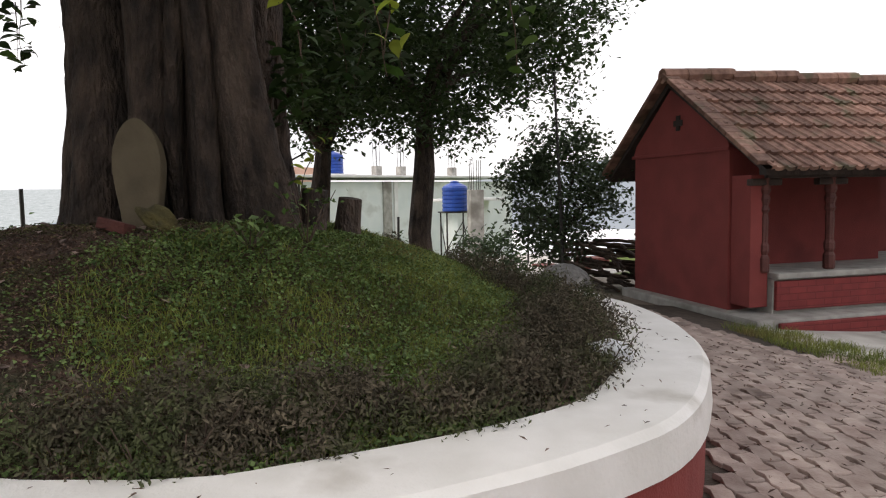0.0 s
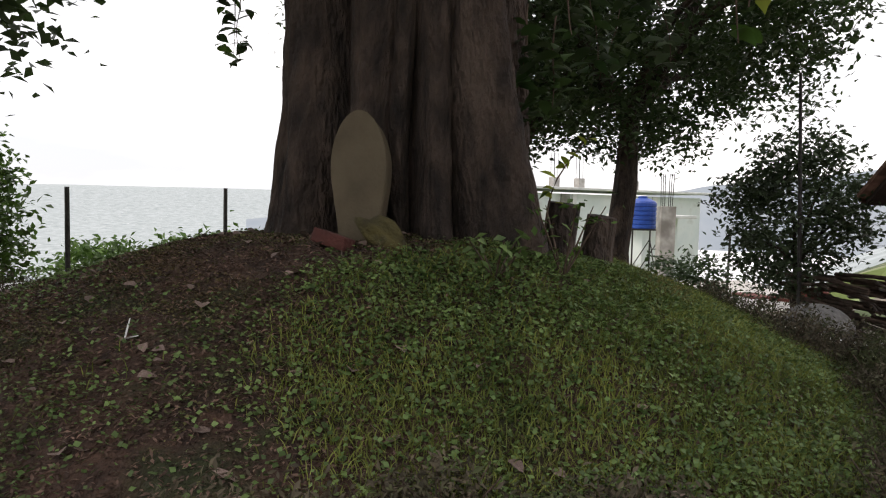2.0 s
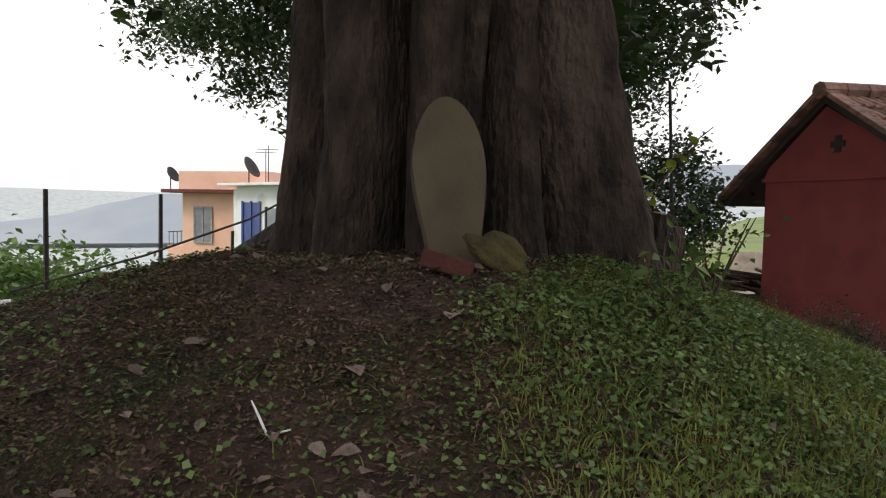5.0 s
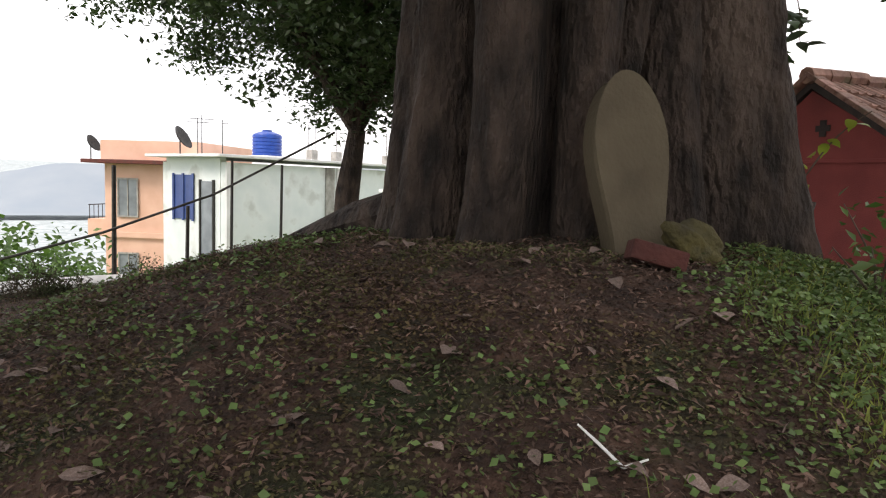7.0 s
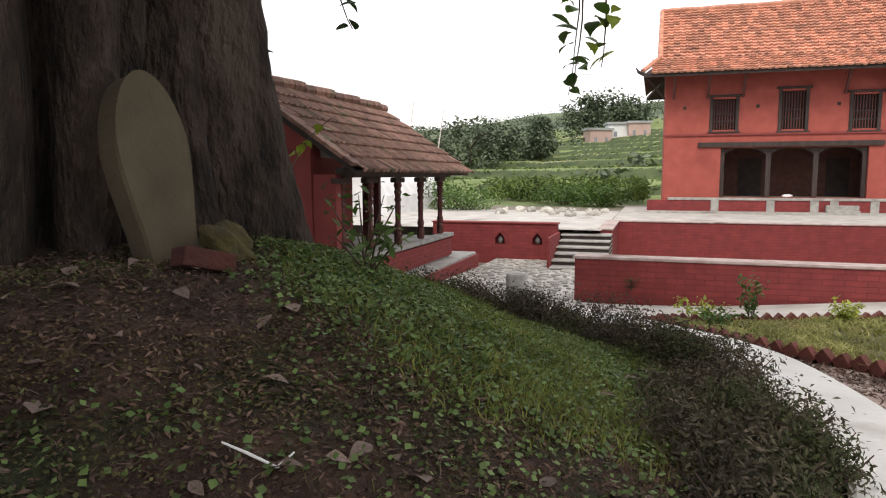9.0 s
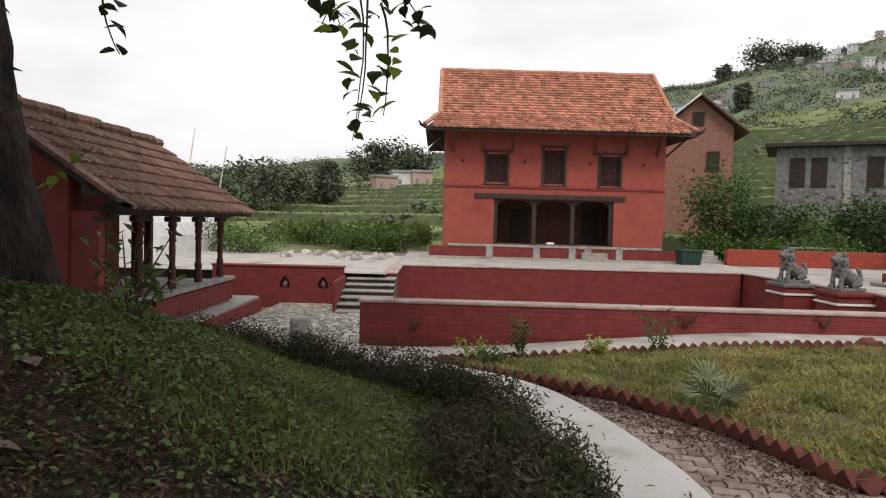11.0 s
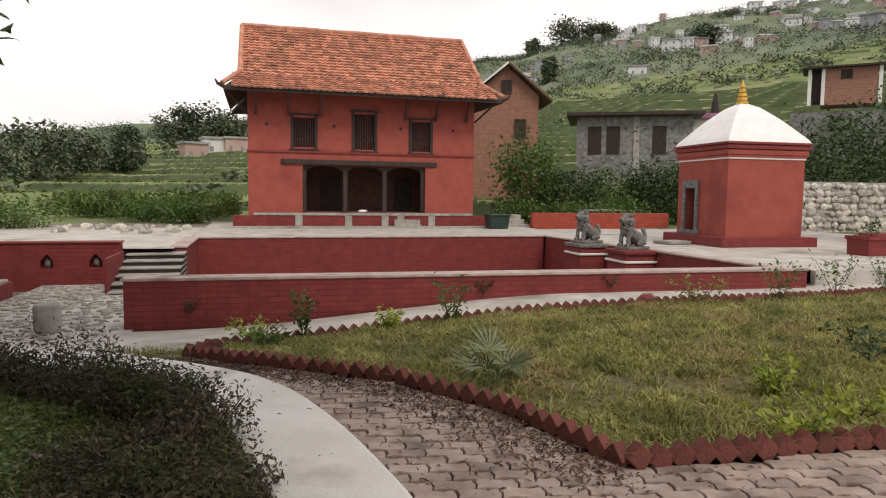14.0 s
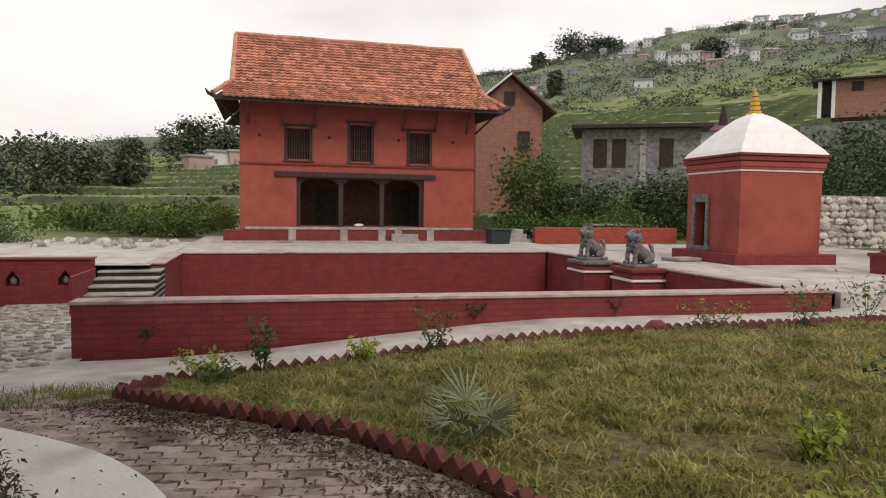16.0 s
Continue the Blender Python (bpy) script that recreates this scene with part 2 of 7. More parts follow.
M_BUSHLEAF = material("grey_green_leaf", (0.035, 0.06, 0.028), (0.085, 0.12, 0.06), scale=3, rough=0.5, bump=0, vary=0.35, island=True, coords="World", see=0.3)
M_HILL = material("terraced_hill_green", (0.10, 0.145, 0.045), (0.19, 0.235, 0.085), scale=0.25, rough=0.95, bump=0, stain=(0.25, 0.24, 0.13), stain_scale=0.09, stain_at=0.55, coords="World")
# Haze over the valley is mixed into these colours; the specks are the town.
M_VALLEY = material("haze_painted_valley_town", (0.26, 0.30, 0.30), (0.42, 0.46, 0.47), scale=0.05, rough=1.0, bump=0, stain=(0.62, 0.63, 0.64), stain_scale=0.16, stain_at=0.6, coords="World")
# Greyer copy of the hill green: distance haze is painted into the colour.
M_HILLFAR = material("haze_painted_hillside", (0.10, 0.135, 0.08), (0.19, 0.23, 0.14), scale=0.06, rough=1.0, bump=0, stain=(0.075, 0.10, 0.07), stain_scale=0.03, stain_at=0.52, coords="World")
# Leaf green lightened so that its colour carries the hill's haze.
M_HILLLEAF = material("haze_lightened_hill_leaf", (0.065, 0.09, 0.055), (0.125, 0.155, 0.095), scale=0.3, rough=0.8, bump=0, vary=0.35, island=True, coords="World")
M_CROP = material("terrace_crop_leaf", (0.07, 0.12, 0.03), (0.16, 0.22, 0.06), scale=0.4, rough=0.8, bump=0, vary=0.4, island=True, coords="World", see=0.2)
M_PURPLE = material("pink_purple_paint", (0.28, 0.10, 0.2), (0.4, 0.18, 0.3), scale=3, rough=0.6)
M_SKYBLUE = material("light_blue_paint", (0.2, 0.4, 0.6), (0.3, 0.5, 0.7), scale=3, rough=0.6)
# House colours for the far hill, with haze painted in as lower contrast.
M_HAZEWHITE = material("haze_painted_white", (0.55, 0.56, 0.56), (0.66, 0.67, 0.67), scale=0.5, rough=0.9, bump=0, coords="World")
M_HAZEPINK = material("haze_painted_brick", (0.38, 0.26, 0.23), (0.46, 0.34, 0.30), scale=0.5, rough=0.9, bump=0, coords="World")
M_HAZEGREY = material("haze_painted_grey", (0.24, 0.25, 0.26), (0.34, 0.35, 0.36), scale=0.5, rough=0.9, bump=0, coords="World")
M_RISER = material("weedy_terrace_riser", (0.035, 0.055, 0.018), (0.075, 0.10, 0.035), scale=0.6, rough=0.95, bump=0, coords="World")
M_COPING = material("worn_pink_coping", (0.36, 0.27, 0.245), (0.52, 0.43, 0.40), scale=5, rough=0.85, bump=0.3, stain=(0.25, 0.17, 0.15), stain_scale=1.4, coords="World")
# Brick colour darkened to carry the shade inside the porch.
M_SHADEBRICK = material("porch_shade_brick", (0.075, 0.033, 0.025), (0.12, 0.055, 0.04), scale=6, rough=0.95, bump=0.3, coords="World")
# The ridge's blue-grey is haze painted into the base colour.
M_RIDGE = material("haze_painted_ridge", (0.24, 0.28, 0.32), (0.29, 0.32, 0.35), scale=0.01, rough=1.0, bump=0, coords="World")
M_OLDBRICK = material("dull_red_brick", (0.06, 0.018, 0.015), (0.095, 0.028, 0.022), scale=14, rough=0.9, bump=0.4)


# ---------------------------------------------------------------- mesh helpers
def link(name, me, mat, parent=None, label=""):
    ob = new(name, me)
    if mat and not me.materials:
        me.materials.append(mat)
    if parent is not None:
        ob.parent = parent
    if label:
        ob["label"] = label
    return ob


def part(name, bm, mat, parent=None, label="", smooth=False):
    """Links a bmesh as one mesh object under a thing or a part."""
    me = bpy.data.meshes.new(name)
    bmesh.ops.recalc_face_normals(bm, faces=bm.faces[:])
    bm.to_mesh(me)
    bm.free()
    if smooth:
        me.polygons.foreach_set("use_smooth", [True] * len(me.polygons))
    return link(name, me, mat, parent, label)


def pydata(name, verts, faces, mat, parent=None, label="", smooth=False):
    me = bpy.data.meshes.new(name)
    me.from_pydata([tuple(v) for v in verts], [], [tuple(f) for f in faces])
    if smooth:
        me.polygons.foreach_set("use_smooth", [True] * len(me.polygons))
    me.update()
    return link(name, me, mat, parent, label)


def thing(name, label, category, group="", at=(0, 0, 0), rz=0.0, kind=""):
    ob = new(name)
    ob.empty_display_size = 0.1
    ob.matrix_basis = pose(*at, 0, 0, rz)
    return tagged(ob, label, category, group, kind)


def add_box(bm, x0, x1, y0, y1, z0, z1, bevel=0.0):
    vs = [bm.verts.new((x, y, z)) for z in (z0, z1) for y in (y0, y1) for x in (x0, x1)]
    fs = [bm.faces.new([vs[i] for i in f]) for f in ((0, 2, 3, 1), (4, 5, 7, 6), (0, 1, 5, 4), (2, 6, 7, 3), (0, 4, 6, 2), (1, 3, 7, 5))]
    if bevel:
        edges = list({e for f in fs for e in f.edges})
        bmesh.ops.bevel(bm, geom=edges, offset=bevel, segments=2, affect="EDGES", profile=0.6)


def box(x0, x1, y0, y1, z0, z1, bevel=0.0):
    bm = bmesh.new()
    add_box(bm, x0, x1, y0, y1, z0, z1, bevel)
    return bm


def add_tube(bm, points, radii, sides=8, wob=0.0, cap=True):
    """A tube along points; wob: how uneven its rings are."""
    rings = []
    for i, p in enumerate(points):
        p = Vector(p)
        d = (Vector(points[min(i + 1, len(points) - 1)]) - Vector(points[max(i - 1, 0)])).normalized()
        side = d.cross(Vector((0.31, 0.95, 0.1)) if abs(d.z) > 0.9 else Vector((0, 0, 1))).normalized()
        up = side.cross(d)
        ring = []
        for k in range(sides):
            a = 2 * math.pi * k / sides
            r = radii[i] * (1 + wob * noise.noise(p * 3 + Vector((math.cos(a), math.sin(a), 0)) * 1.3))
            ring.append(bm.verts.new(p + (side * math.cos(a) + up * math.sin(a)) * r))
        rings.append(ring)
    for r0, r1 in zip(rings, rings[1:]):
        for k in range(sides):
            bm.faces.new((r0[k], r0[(k + 1) % sides], r1[(k + 1) % sides], r1[k]))
    if cap:
        bm.faces.new(rings[0][::-1])
        bm.faces.new(rings[-1])


def tube(points, radii, sides=8, wob=0.0):
    bm = bmesh.new()
    add_tube(bm, points, radii, sides, wob)
    return bm


def lathe(profile, sides=20, square=False):
    """A turned shape from rows of radius and height."""
    bm = bmesh.new()
    rings = []
    for r, z in profile:
        if square:
            rings.append([bm.verts.new((r * x, r * y, z)) for x, y in ((-1, -1), (1, -1), (1, 1), (-1, 1))])
        else:
            rings.append([bm.verts.new((r * math.cos(2 * math.pi * k / sides), r * math.sin(2 * math.pi * k / sides), z)) for k in range(sides)])
    n = len(rings[0])
    for r0, r1 in zip(rings, rings[1:]):
        for k in range(n):
            bm.faces.new((r0[k], r0[(k + 1) % n], r1[(k + 1) % n], r1[k]))
    bm.faces.new(rings[0][::-1])
    bm.faces.new(rings[-1])
    return bm


def stone_bm(sx, sy, sz, seed, rough=0.25, sub=2):
    bm = bmesh.new()
    bmesh.ops.create_icosphere(bm, subdivisions=sub, radius=1)
    off = Vector((seed * 3.7, seed * 1.3, seed * 2.1))
    for v in bm.verts:
        k = 1 + rough * noise.noise(v.co * 1.3 + off) + 0.3 * rough * noise.noise(v.co * 3.5 + off)
        v.co = Vector((v.co.x * sx * k, v.co.y * sy * k, v.co.z * sz * k))
    return bm


def leaf_cloud(name, centres, normals, sizes, mat, parent=None, label="", aspect=0.55, fold=0.25, seed=1, hang=0.0, broad=False):
    """Many small folded leaves in one mesh; broad: a fuller outline with a pointed tip."""
    rng = np.random.default_rng(seed)
    c = np.asarray(centres, float)
    n = np.asarray(normals, float)
    n = n / np.maximum(np.linalg.norm(n, axis=1, keepdims=True), 1e-6)
    k = len(c)
    s = np.broadcast_to(np.asarray(sizes, float), (k,))[:, None]
    d = rng.normal(size=(k, 3))
    d[:, 2] -= hang
    d -= n * (d * n).sum(1, keepdims=True)
    d /= np.maximum(np.linalg.norm(d, axis=1, keepdims=True), 1e-6)
    w = np.cross(n, d)
    base, tip = c - d * s * 0.5, c + d * s * 0.5
    mid = c - d * s * 0.08
    left, right = mid + w * s * aspect * 0.5 + n * s * fold * 0.4, mid - w * s * aspect * 0.5 + n * s * fold * 0.4
    v = np.stack([base, right, tip, left], 1).reshape(-1, 3)
    f = (np.arange(k)[:, None] * 4 + np.array([[0, 1, 2, 0, 2, 3]])).reshape(-1, 3)
    if broad:
        row = [base, tip - n * s * 0.12]
        for u, g in ((-0.36, 0.3), (-0.12, 0.5), (0.16, 0.42), (0.36, 0.17)):
            for sgn in (1, -1):
                row.append(c + d * s * u + w * s * aspect * g * sgn + n * s * fold * g * 0.8 - n * s * 0.1 * max(u, 0))
        v = np.stack(row, 1).reshape(-1, 3)
        f = (np.arange(k)[:, None] * 10 + np.array([[0, 3, 2, 2, 3, 5, 2, 5, 4, 4, 5, 7, 4, 7, 6, 6, 7, 9, 6, 9, 8, 8, 9, 1]])).reshape(-1, 3)
    me = bpy.data.meshes.new(name)
    me.vertices.add(len(v))
    me.vertices.foreach_set("co", v.ravel())
    me.loops.add(len(f) * 3)
    me.loops.foreach_set("vertex_index", f.ravel())
    me.polygons.add(len(f))
    me.polygons.foreach_set("loop_start", np.arange(len(f)) * 3)
    me.update(calc_edges=True)
    return link(name, me, mat, parent, label)


def blades(name, roots, heights, mat, seed=1, lean=0.5, width=0.006, parent=None):
    """Grass blades, one bent strip of three triangles each."""
    rng = np.random.default_rng(seed)
    c = np.asarray(roots, float)
    k = len(c)
    h = np.asarray(heights, float)[:, None]
    a = rng.uniform(0, 2 * np.pi, k)
    side = np.stack([np.cos(a), np.sin(a), 0 * a], 1) * width
    b = rng.uniform(0, 2 * np.pi, k)
    bend = np.stack([np.cos(b), np.sin(b), 0 * b], 1) * rng.uniform(0.1, lean * 1.6, (k, 1)) * h
    up = np.array([[0, 0, 1.0]]) * h
    m = c + up * 0.6 + bend * 0.35
    v = np.stack([c - side, c + side, m + side * 0.7, m - side * 0.7, c + up * 0.95 + bend], 1).reshape(-1, 3)
    f = (np.arange(k)[:, None] * 5 + np.array([[0, 1, 2, 0, 2, 3, 3, 2, 4]])).reshape(-1, 3)
    me = bpy.data.meshes.new(name)
    me.vertices.add(len(v))
    me.vertices.foreach_set("co", v.ravel())
    me.loops.add(len(f) * 3)
    me.loops.foreach_set("vertex_index", f.ravel())
    me.polygons.add(len(f))
    me.polygons.foreach_set("loop_start", np.arange(len(f)) * 3)
    me.update(calc_edges=True)
    return link(name, me, mat, parent)


def smooth01(a, b, v):
    k = min(1.0, max(0.0, (v - a) / (b - a)))
    return k * k * (3 - 2 * k)


# ---------------------------------------------------------------- the lie of the land
CX, CY, R_OUT, R_IN, Z_WALL = -2.08, 1.72, 2.52, 2.13, 0.86      # round planter
TX, TY = -2.45, 1.2                                             # foot of the great tree
FX = 23.3                                                       # plane of the rest house's front
Z_TERRACE = 0.57


def near_z(x, y):
    """The paved ground round the planter, which falls towards the low court."""
    drop = smooth01(4.5, 9.0, y) * smooth01(4.5, -1.0, x)
    z = 0.35 - 0.33 * drop - 0.10 * smooth01(9.5, 14.0, y) * smooth01(2, -2, x)
    return z


HILL = [(-180, 0.5), (-120, 0.3), (-100, -0.8), (-75, -0.6), (-55, 0.3), (-40, 1.6), (-28, 3.3), (-18, 4.2), (-8, 5.6), (2, 6.6), (12, 9.0), (20, 11.2), (26, 12.6), (34, 13.3), (50, 14.6), (70, 14), (100, 8), (140, 3), (180, 0.5)]


def hill_angle(theta):
    for (a, e), (b, g) in zip(HILL, HILL[1:]):
        if a <= theta <= b:
            k = smooth01(a, b, theta)
            return e + (g - e) * k
    return 0.5


def land_z(x, y):
    """Height of the open land: the garden, the terrace, the stepped hill ahead and the valley to the west."""
    r, theta = math.hypot(x, y), math.degrees(math.atan2(x, y))
    z = near_z(x, y) - 0.06
    if y > 15.0 and x < -1.6 or y > 18.9 or x > 9.2 and y > 9.6:
        z = Z_TERRACE - 0.05
    elif -2.2 < x < 8.9 and 9.6 < y:
        z = -0.6
    elif x < -2.2 and y > 9:
        z = -0.2
    low = smooth01(-46, -70, theta) * smooth01(180, 150, abs(theta))
    z -= low * (4.5 * smooth01(9, 30, r) + 14 * smooth01(26, 90, r) + 60 * smooth01(80, 700, r))
    if r > 900:
        z += low * 140 * smooth01(1500, 4200, r) * (1 + 0.3 * noise.noise(Vector((theta * 0.06, 1, 0))))
    start = 27.5 - 3 * smooth01(8, 12, x) + 5 * smooth01(14, 17, x) + 6 * smooth01(-2, -12, x)
    if r > start and theta > -75:
        e = math.tan(radians(max(0.0, hill_angle(theta))))
        run = min(r, 330) - start
        full = (330 * e - 0.5) / (330 - start)
        rise = full * run * (0.62 + 0.38 * min(1, run / 300))
        rise *= 1 + 0.16 * noise.noise(Vector((x * 0.012, y * 0.012, 0.4)))
        step = 0.95
        q = rise / step
        tread = math.floor(q) + smooth01(0.74, 0.99, q - math.floor(q))
        rise = step * tread
        rise += 0.12 * noise.noise(Vector((x * 0.3, y * 0.3, 0)))
        z += max(0, rise)
        if r > 330:
            z -= (r - 330) * 0.12
    return z


rs = [0.0]
while rs[-1] < 4200:
    r = rs[-1]
    rs.append(r + (0.7 if r < 24 else 0.42 if r < 75 else 0.8 if r < 130 else 2.5 if r < 340 else r * 0.18))
NS = 540
verts, faces = [(0, 0, land_z(0, 0))], []
for i, r in enumerate(rs[1:]):
    for k in range(NS):
        # finer sectors where the open hill lies
        a = radians(-36 + 100 * k / 400 if k < 400 else 64 + 260 * (k - 400) / 140)
        x, y = r * math.sin(a), r * math.cos(a)
        verts.append((x, y, land_z(x, y)))
for k in range(NS):
    faces.append((0, 1 + (k + 1) % NS, 1 + k))
for i in range(len(rs) - 2):
    a, b = 1 + i * NS, 1 + (i + 1) * NS
    for k in range(NS):
        j = (k + 1) % NS
        faces.append((a + k, a + j, b + j, b + k))
ground = pydata("ground", verts, faces, M_EARTH, smooth=False)
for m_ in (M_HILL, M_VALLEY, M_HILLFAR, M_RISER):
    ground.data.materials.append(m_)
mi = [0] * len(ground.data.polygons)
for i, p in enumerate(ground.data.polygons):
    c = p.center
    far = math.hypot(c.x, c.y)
    # Far faces get materials whose colours have the haze painted in.
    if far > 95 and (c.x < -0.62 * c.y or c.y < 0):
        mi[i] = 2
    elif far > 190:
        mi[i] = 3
    elif far > 30 and p.normal.z < 0.93:
        mi[i] = 4
    elif far > 29 + 4 * noise.noise(Vector((c.x * 0.1, c.y * 0.1, 2))) or c.x < -16:
        mi[i] = 1
ground.data.polygons.foreach_set("material_index", mi)
# Backdrop sheet for the far ridge; haze is in its colour.
ridge_v, ridge_f = [], []
for k in range(91):
    th = radians(-105 + 85 * k / 90)
    e = -1.5 + 2.4 * smooth01(-104, -92, math.degrees(th)) + 2.7 * smooth01(-76, -52, math.degrees(th)) + 0.5 * noise.noise(Vector((k * 0.09, 0, 0))) + 0.25 * noise.noise(Vector((k * 0.31, 3, 0)))
    for rr, zz in ((1300, -70), (1500, 1500 * math.tan(radians(e)))):
        ridge_v.append((rr * math.sin(th), rr * math.cos(th), zz))
for k in range(90):
    ridge_f.append((2 * k, 2 * k + 2, 2 * k + 3, 2 * k + 1))
tagged(pydata("backdrop", ridge_v, ridge_f, M_RIDGE, smooth=True), "ridge across the valley, blue haze put into its colour", "backdrop", kind="structure")
tagged(ground, "earth ground rising to green terraced fields on the hillside", "ground", kind="structure")


# ---------------------------------------------------------------- planter wall and mound
OUTLINE = [(0.42, 1.9), (0.12, 3.05), (-0.46, 3.66), (-1.0, 3.99), (-1.6, 4.2), (-2.3, 4.27), (-3.6, 4.1), (-5.0, 3.4), (-6.2, 2.0), (-6.6, 0.4),
           (-6.3, -1.2), (-5.2, -2.3), (-3.8, -2.6), (-2.4, -2.1), (-1.28, -1.05), (-0.52, -0.26), (0.05, 0.55), (0.36, 1.25)]


def outline_ring(n_each=8):
    """The planter's outer edge as a smooth closed curve, with its inward normals."""
    m, pts = len(OUTLINE), []
    for i in range(m):
        p0, p1, p2, p3 = (Vector((*OUTLINE[(i + k) % m], 0)) for k in (-1, 0, 1, 2))
        for k in range(n_each):
            t = k / n_each
            pts.append(0.5 * ((2 * p1) + (p2 - p0) * t + (2 * p0 - 5 * p1 + 4 * p2 - p3) * t * t + (3 * p1 - p0 - 3 * p2 + p3) * t ** 3))
    out = []
    for i, p in enumerate(pts):
        d = (pts[(i + 1) % len(pts)] - pts[i - 1]).normalized()
        out.append((p, Vector((-d.y, d.x, 0))))
    return out


RING = outline_ring()
RING_A = np.array([[p.x, p.y] for p, _ in RING])
RING_N = np.array([[q.x, q.y] for _, q in RING])


def inside(x, y):
    """How far inside the planter's outer edge a place lies (negative outside)."""
    d = np.array([x, y]) - RING_A
    i = int(np.argmin((d * d).sum(1)))
    return float((d[i] * RING_N[i]).sum())


W_WALL = 0.39
# the same measure on a fine grid, for the many scattered places
GRID = [[inside(-7.0 + 0.05 * i, -3.0 + 0.05 * j) for j in range(152)] for i in range(154)]


def inside_q(x, y):
    u, v = min(151.99, max(0.0, (x + 7.0) / 0.05)), min(149.99, max(0.0, (y + 3.0) / 0.05))
    i, j = int(u), int(v)
    u, v = u - i, v - j
    return (GRID[i][j] * (1 - u) + GRID[i + 1][j] * u) * (1 - v) + (GRID[i][j + 1] * (1 - u) + GRID[i + 1][j + 1] * u) * v


def ring_wall():
    bm = bmesh.new()
    prof = [(W_WALL, 0.45), (W_WALL, Z_WALL - 0.01), (W_WALL - 0.02, Z_WALL), (0.03, Z_WALL), (0.0, Z_WALL - 0.025), (-0.012, Z_WALL - 0.17), (0.012, Z_WALL - 0.18), (0.02, 0.2), (W_WALL, 0.2)]
    rings = []
    for k, (p, q) in enumerate(RING):
        w = 0.01 * noise.noise(p * 1.7)
        rings.append([bm.verts.new((p.x + q.x * (r + w), p.y + q.y * (r + w), z + 0.006 * noise.noise(Vector((k * 0.3, r * 6, z))))) for r, z in prof])
    m, n = len(prof), len(rings)
    for k in range(n):
        p, q = rings[k], rings[(k + 1) % n]
        for j in range(m):
            f = bm.faces.new((p[j], q[j], q[(j + 1) % m], p[(j + 1) % m]))
            f.material_index = 1 if j in (6, 7) else 0
    return bm


planter = part("planter_wall", ring_wall(), M_WHITE)
planter.data.materials.append(M_HUTRED)
tagged(planter, "rounded planter wall with whitewashed coping above red painted plaster", "planter wall", kind="structure")

MOUND = [(0.0, 1.52), (0.6, 1.47), (1.0, 1.36), (1.42, 1.17), (1.62, 1.06), (1.85, 0.95), (2.1, 0.87), (2.5, 0.82), (4.4, 0.78)]
SPREAD = [(-180, 0.5), (-150, 0.6), (-90, 0.78), (-31, 1.0), (20, 1.0), (50, 0.9), (90, 0.82), (140, 0.6), (180, 0.5)]


def table(rows, v):
    for (a, e), (b, g) in zip(rows, rows[1:]):
        if a <= v <= b:
            return e + (g - e) * (v - a) / (b - a)
    return rows[-1][1]


def mound_z(x, y):
    d = math.hypot(x - TX, y - TY) * table(SPREAD, math.degrees(math.atan2(y - TY, x - TX)))
    z = table(MOUND, d)
    k = smooth01(0.75, W_WALL, inside_q(x, y))
    z = z * (1 - k) + min(z, 0.85) * k
    return z + 0.02 * noise.noise(Vector((x * 2.3, y * 2.3, 0))) + 0.008 * noise.noise(Vector((x * 9, y * 9, 3)))


verts, faces, NR, NA = [(TX, TY, 1.5)], [], 60, len(RING)
for i in range(1, NR + 1):
    for p, q in RING:
        e = p + q * (W_WALL - 0.03)
        x, y = TX + (e.x - TX) * i / NR, TY + (e.y - TY) * i / NR
        verts.append((x, y, mound_z(x, y)))
faces += [(0, 1 + k, 1 + (k + 1) % NA) for k in range(NA)]
for i in range(NR - 1):
    a, b = 1 + i * NA, 1 + (i + 1) * NA
    faces += [(a + k, b + k, b + (k + 1) % NA, a + (k + 1) % NA) for k in range(NA)]
mound = pydata("mound", verts, faces, M_SOIL, smooth=True)
tagged(mound, "dark soil mound with moss inside the planter", "mound", kind="structure")


# ---------------------------------------------------------------- low court walls, steps, terrace
def wall(name, x0, x1, y0, y1, z0, z1, mat, label, cap=None, over=0.03, capz=0.04):
    w = part(name, box(x0, x1, y0, y1, z0, z1, 0.008), mat)
    if cap:
        part("coping", box(x0 - over, x1 + over, y0 - over, y1 + over, z1 + 0.002, z1 + capz, 0.012), cap, w, "pale cement coping, worn")
    return tagged(w, label, "wall", kind="structure")


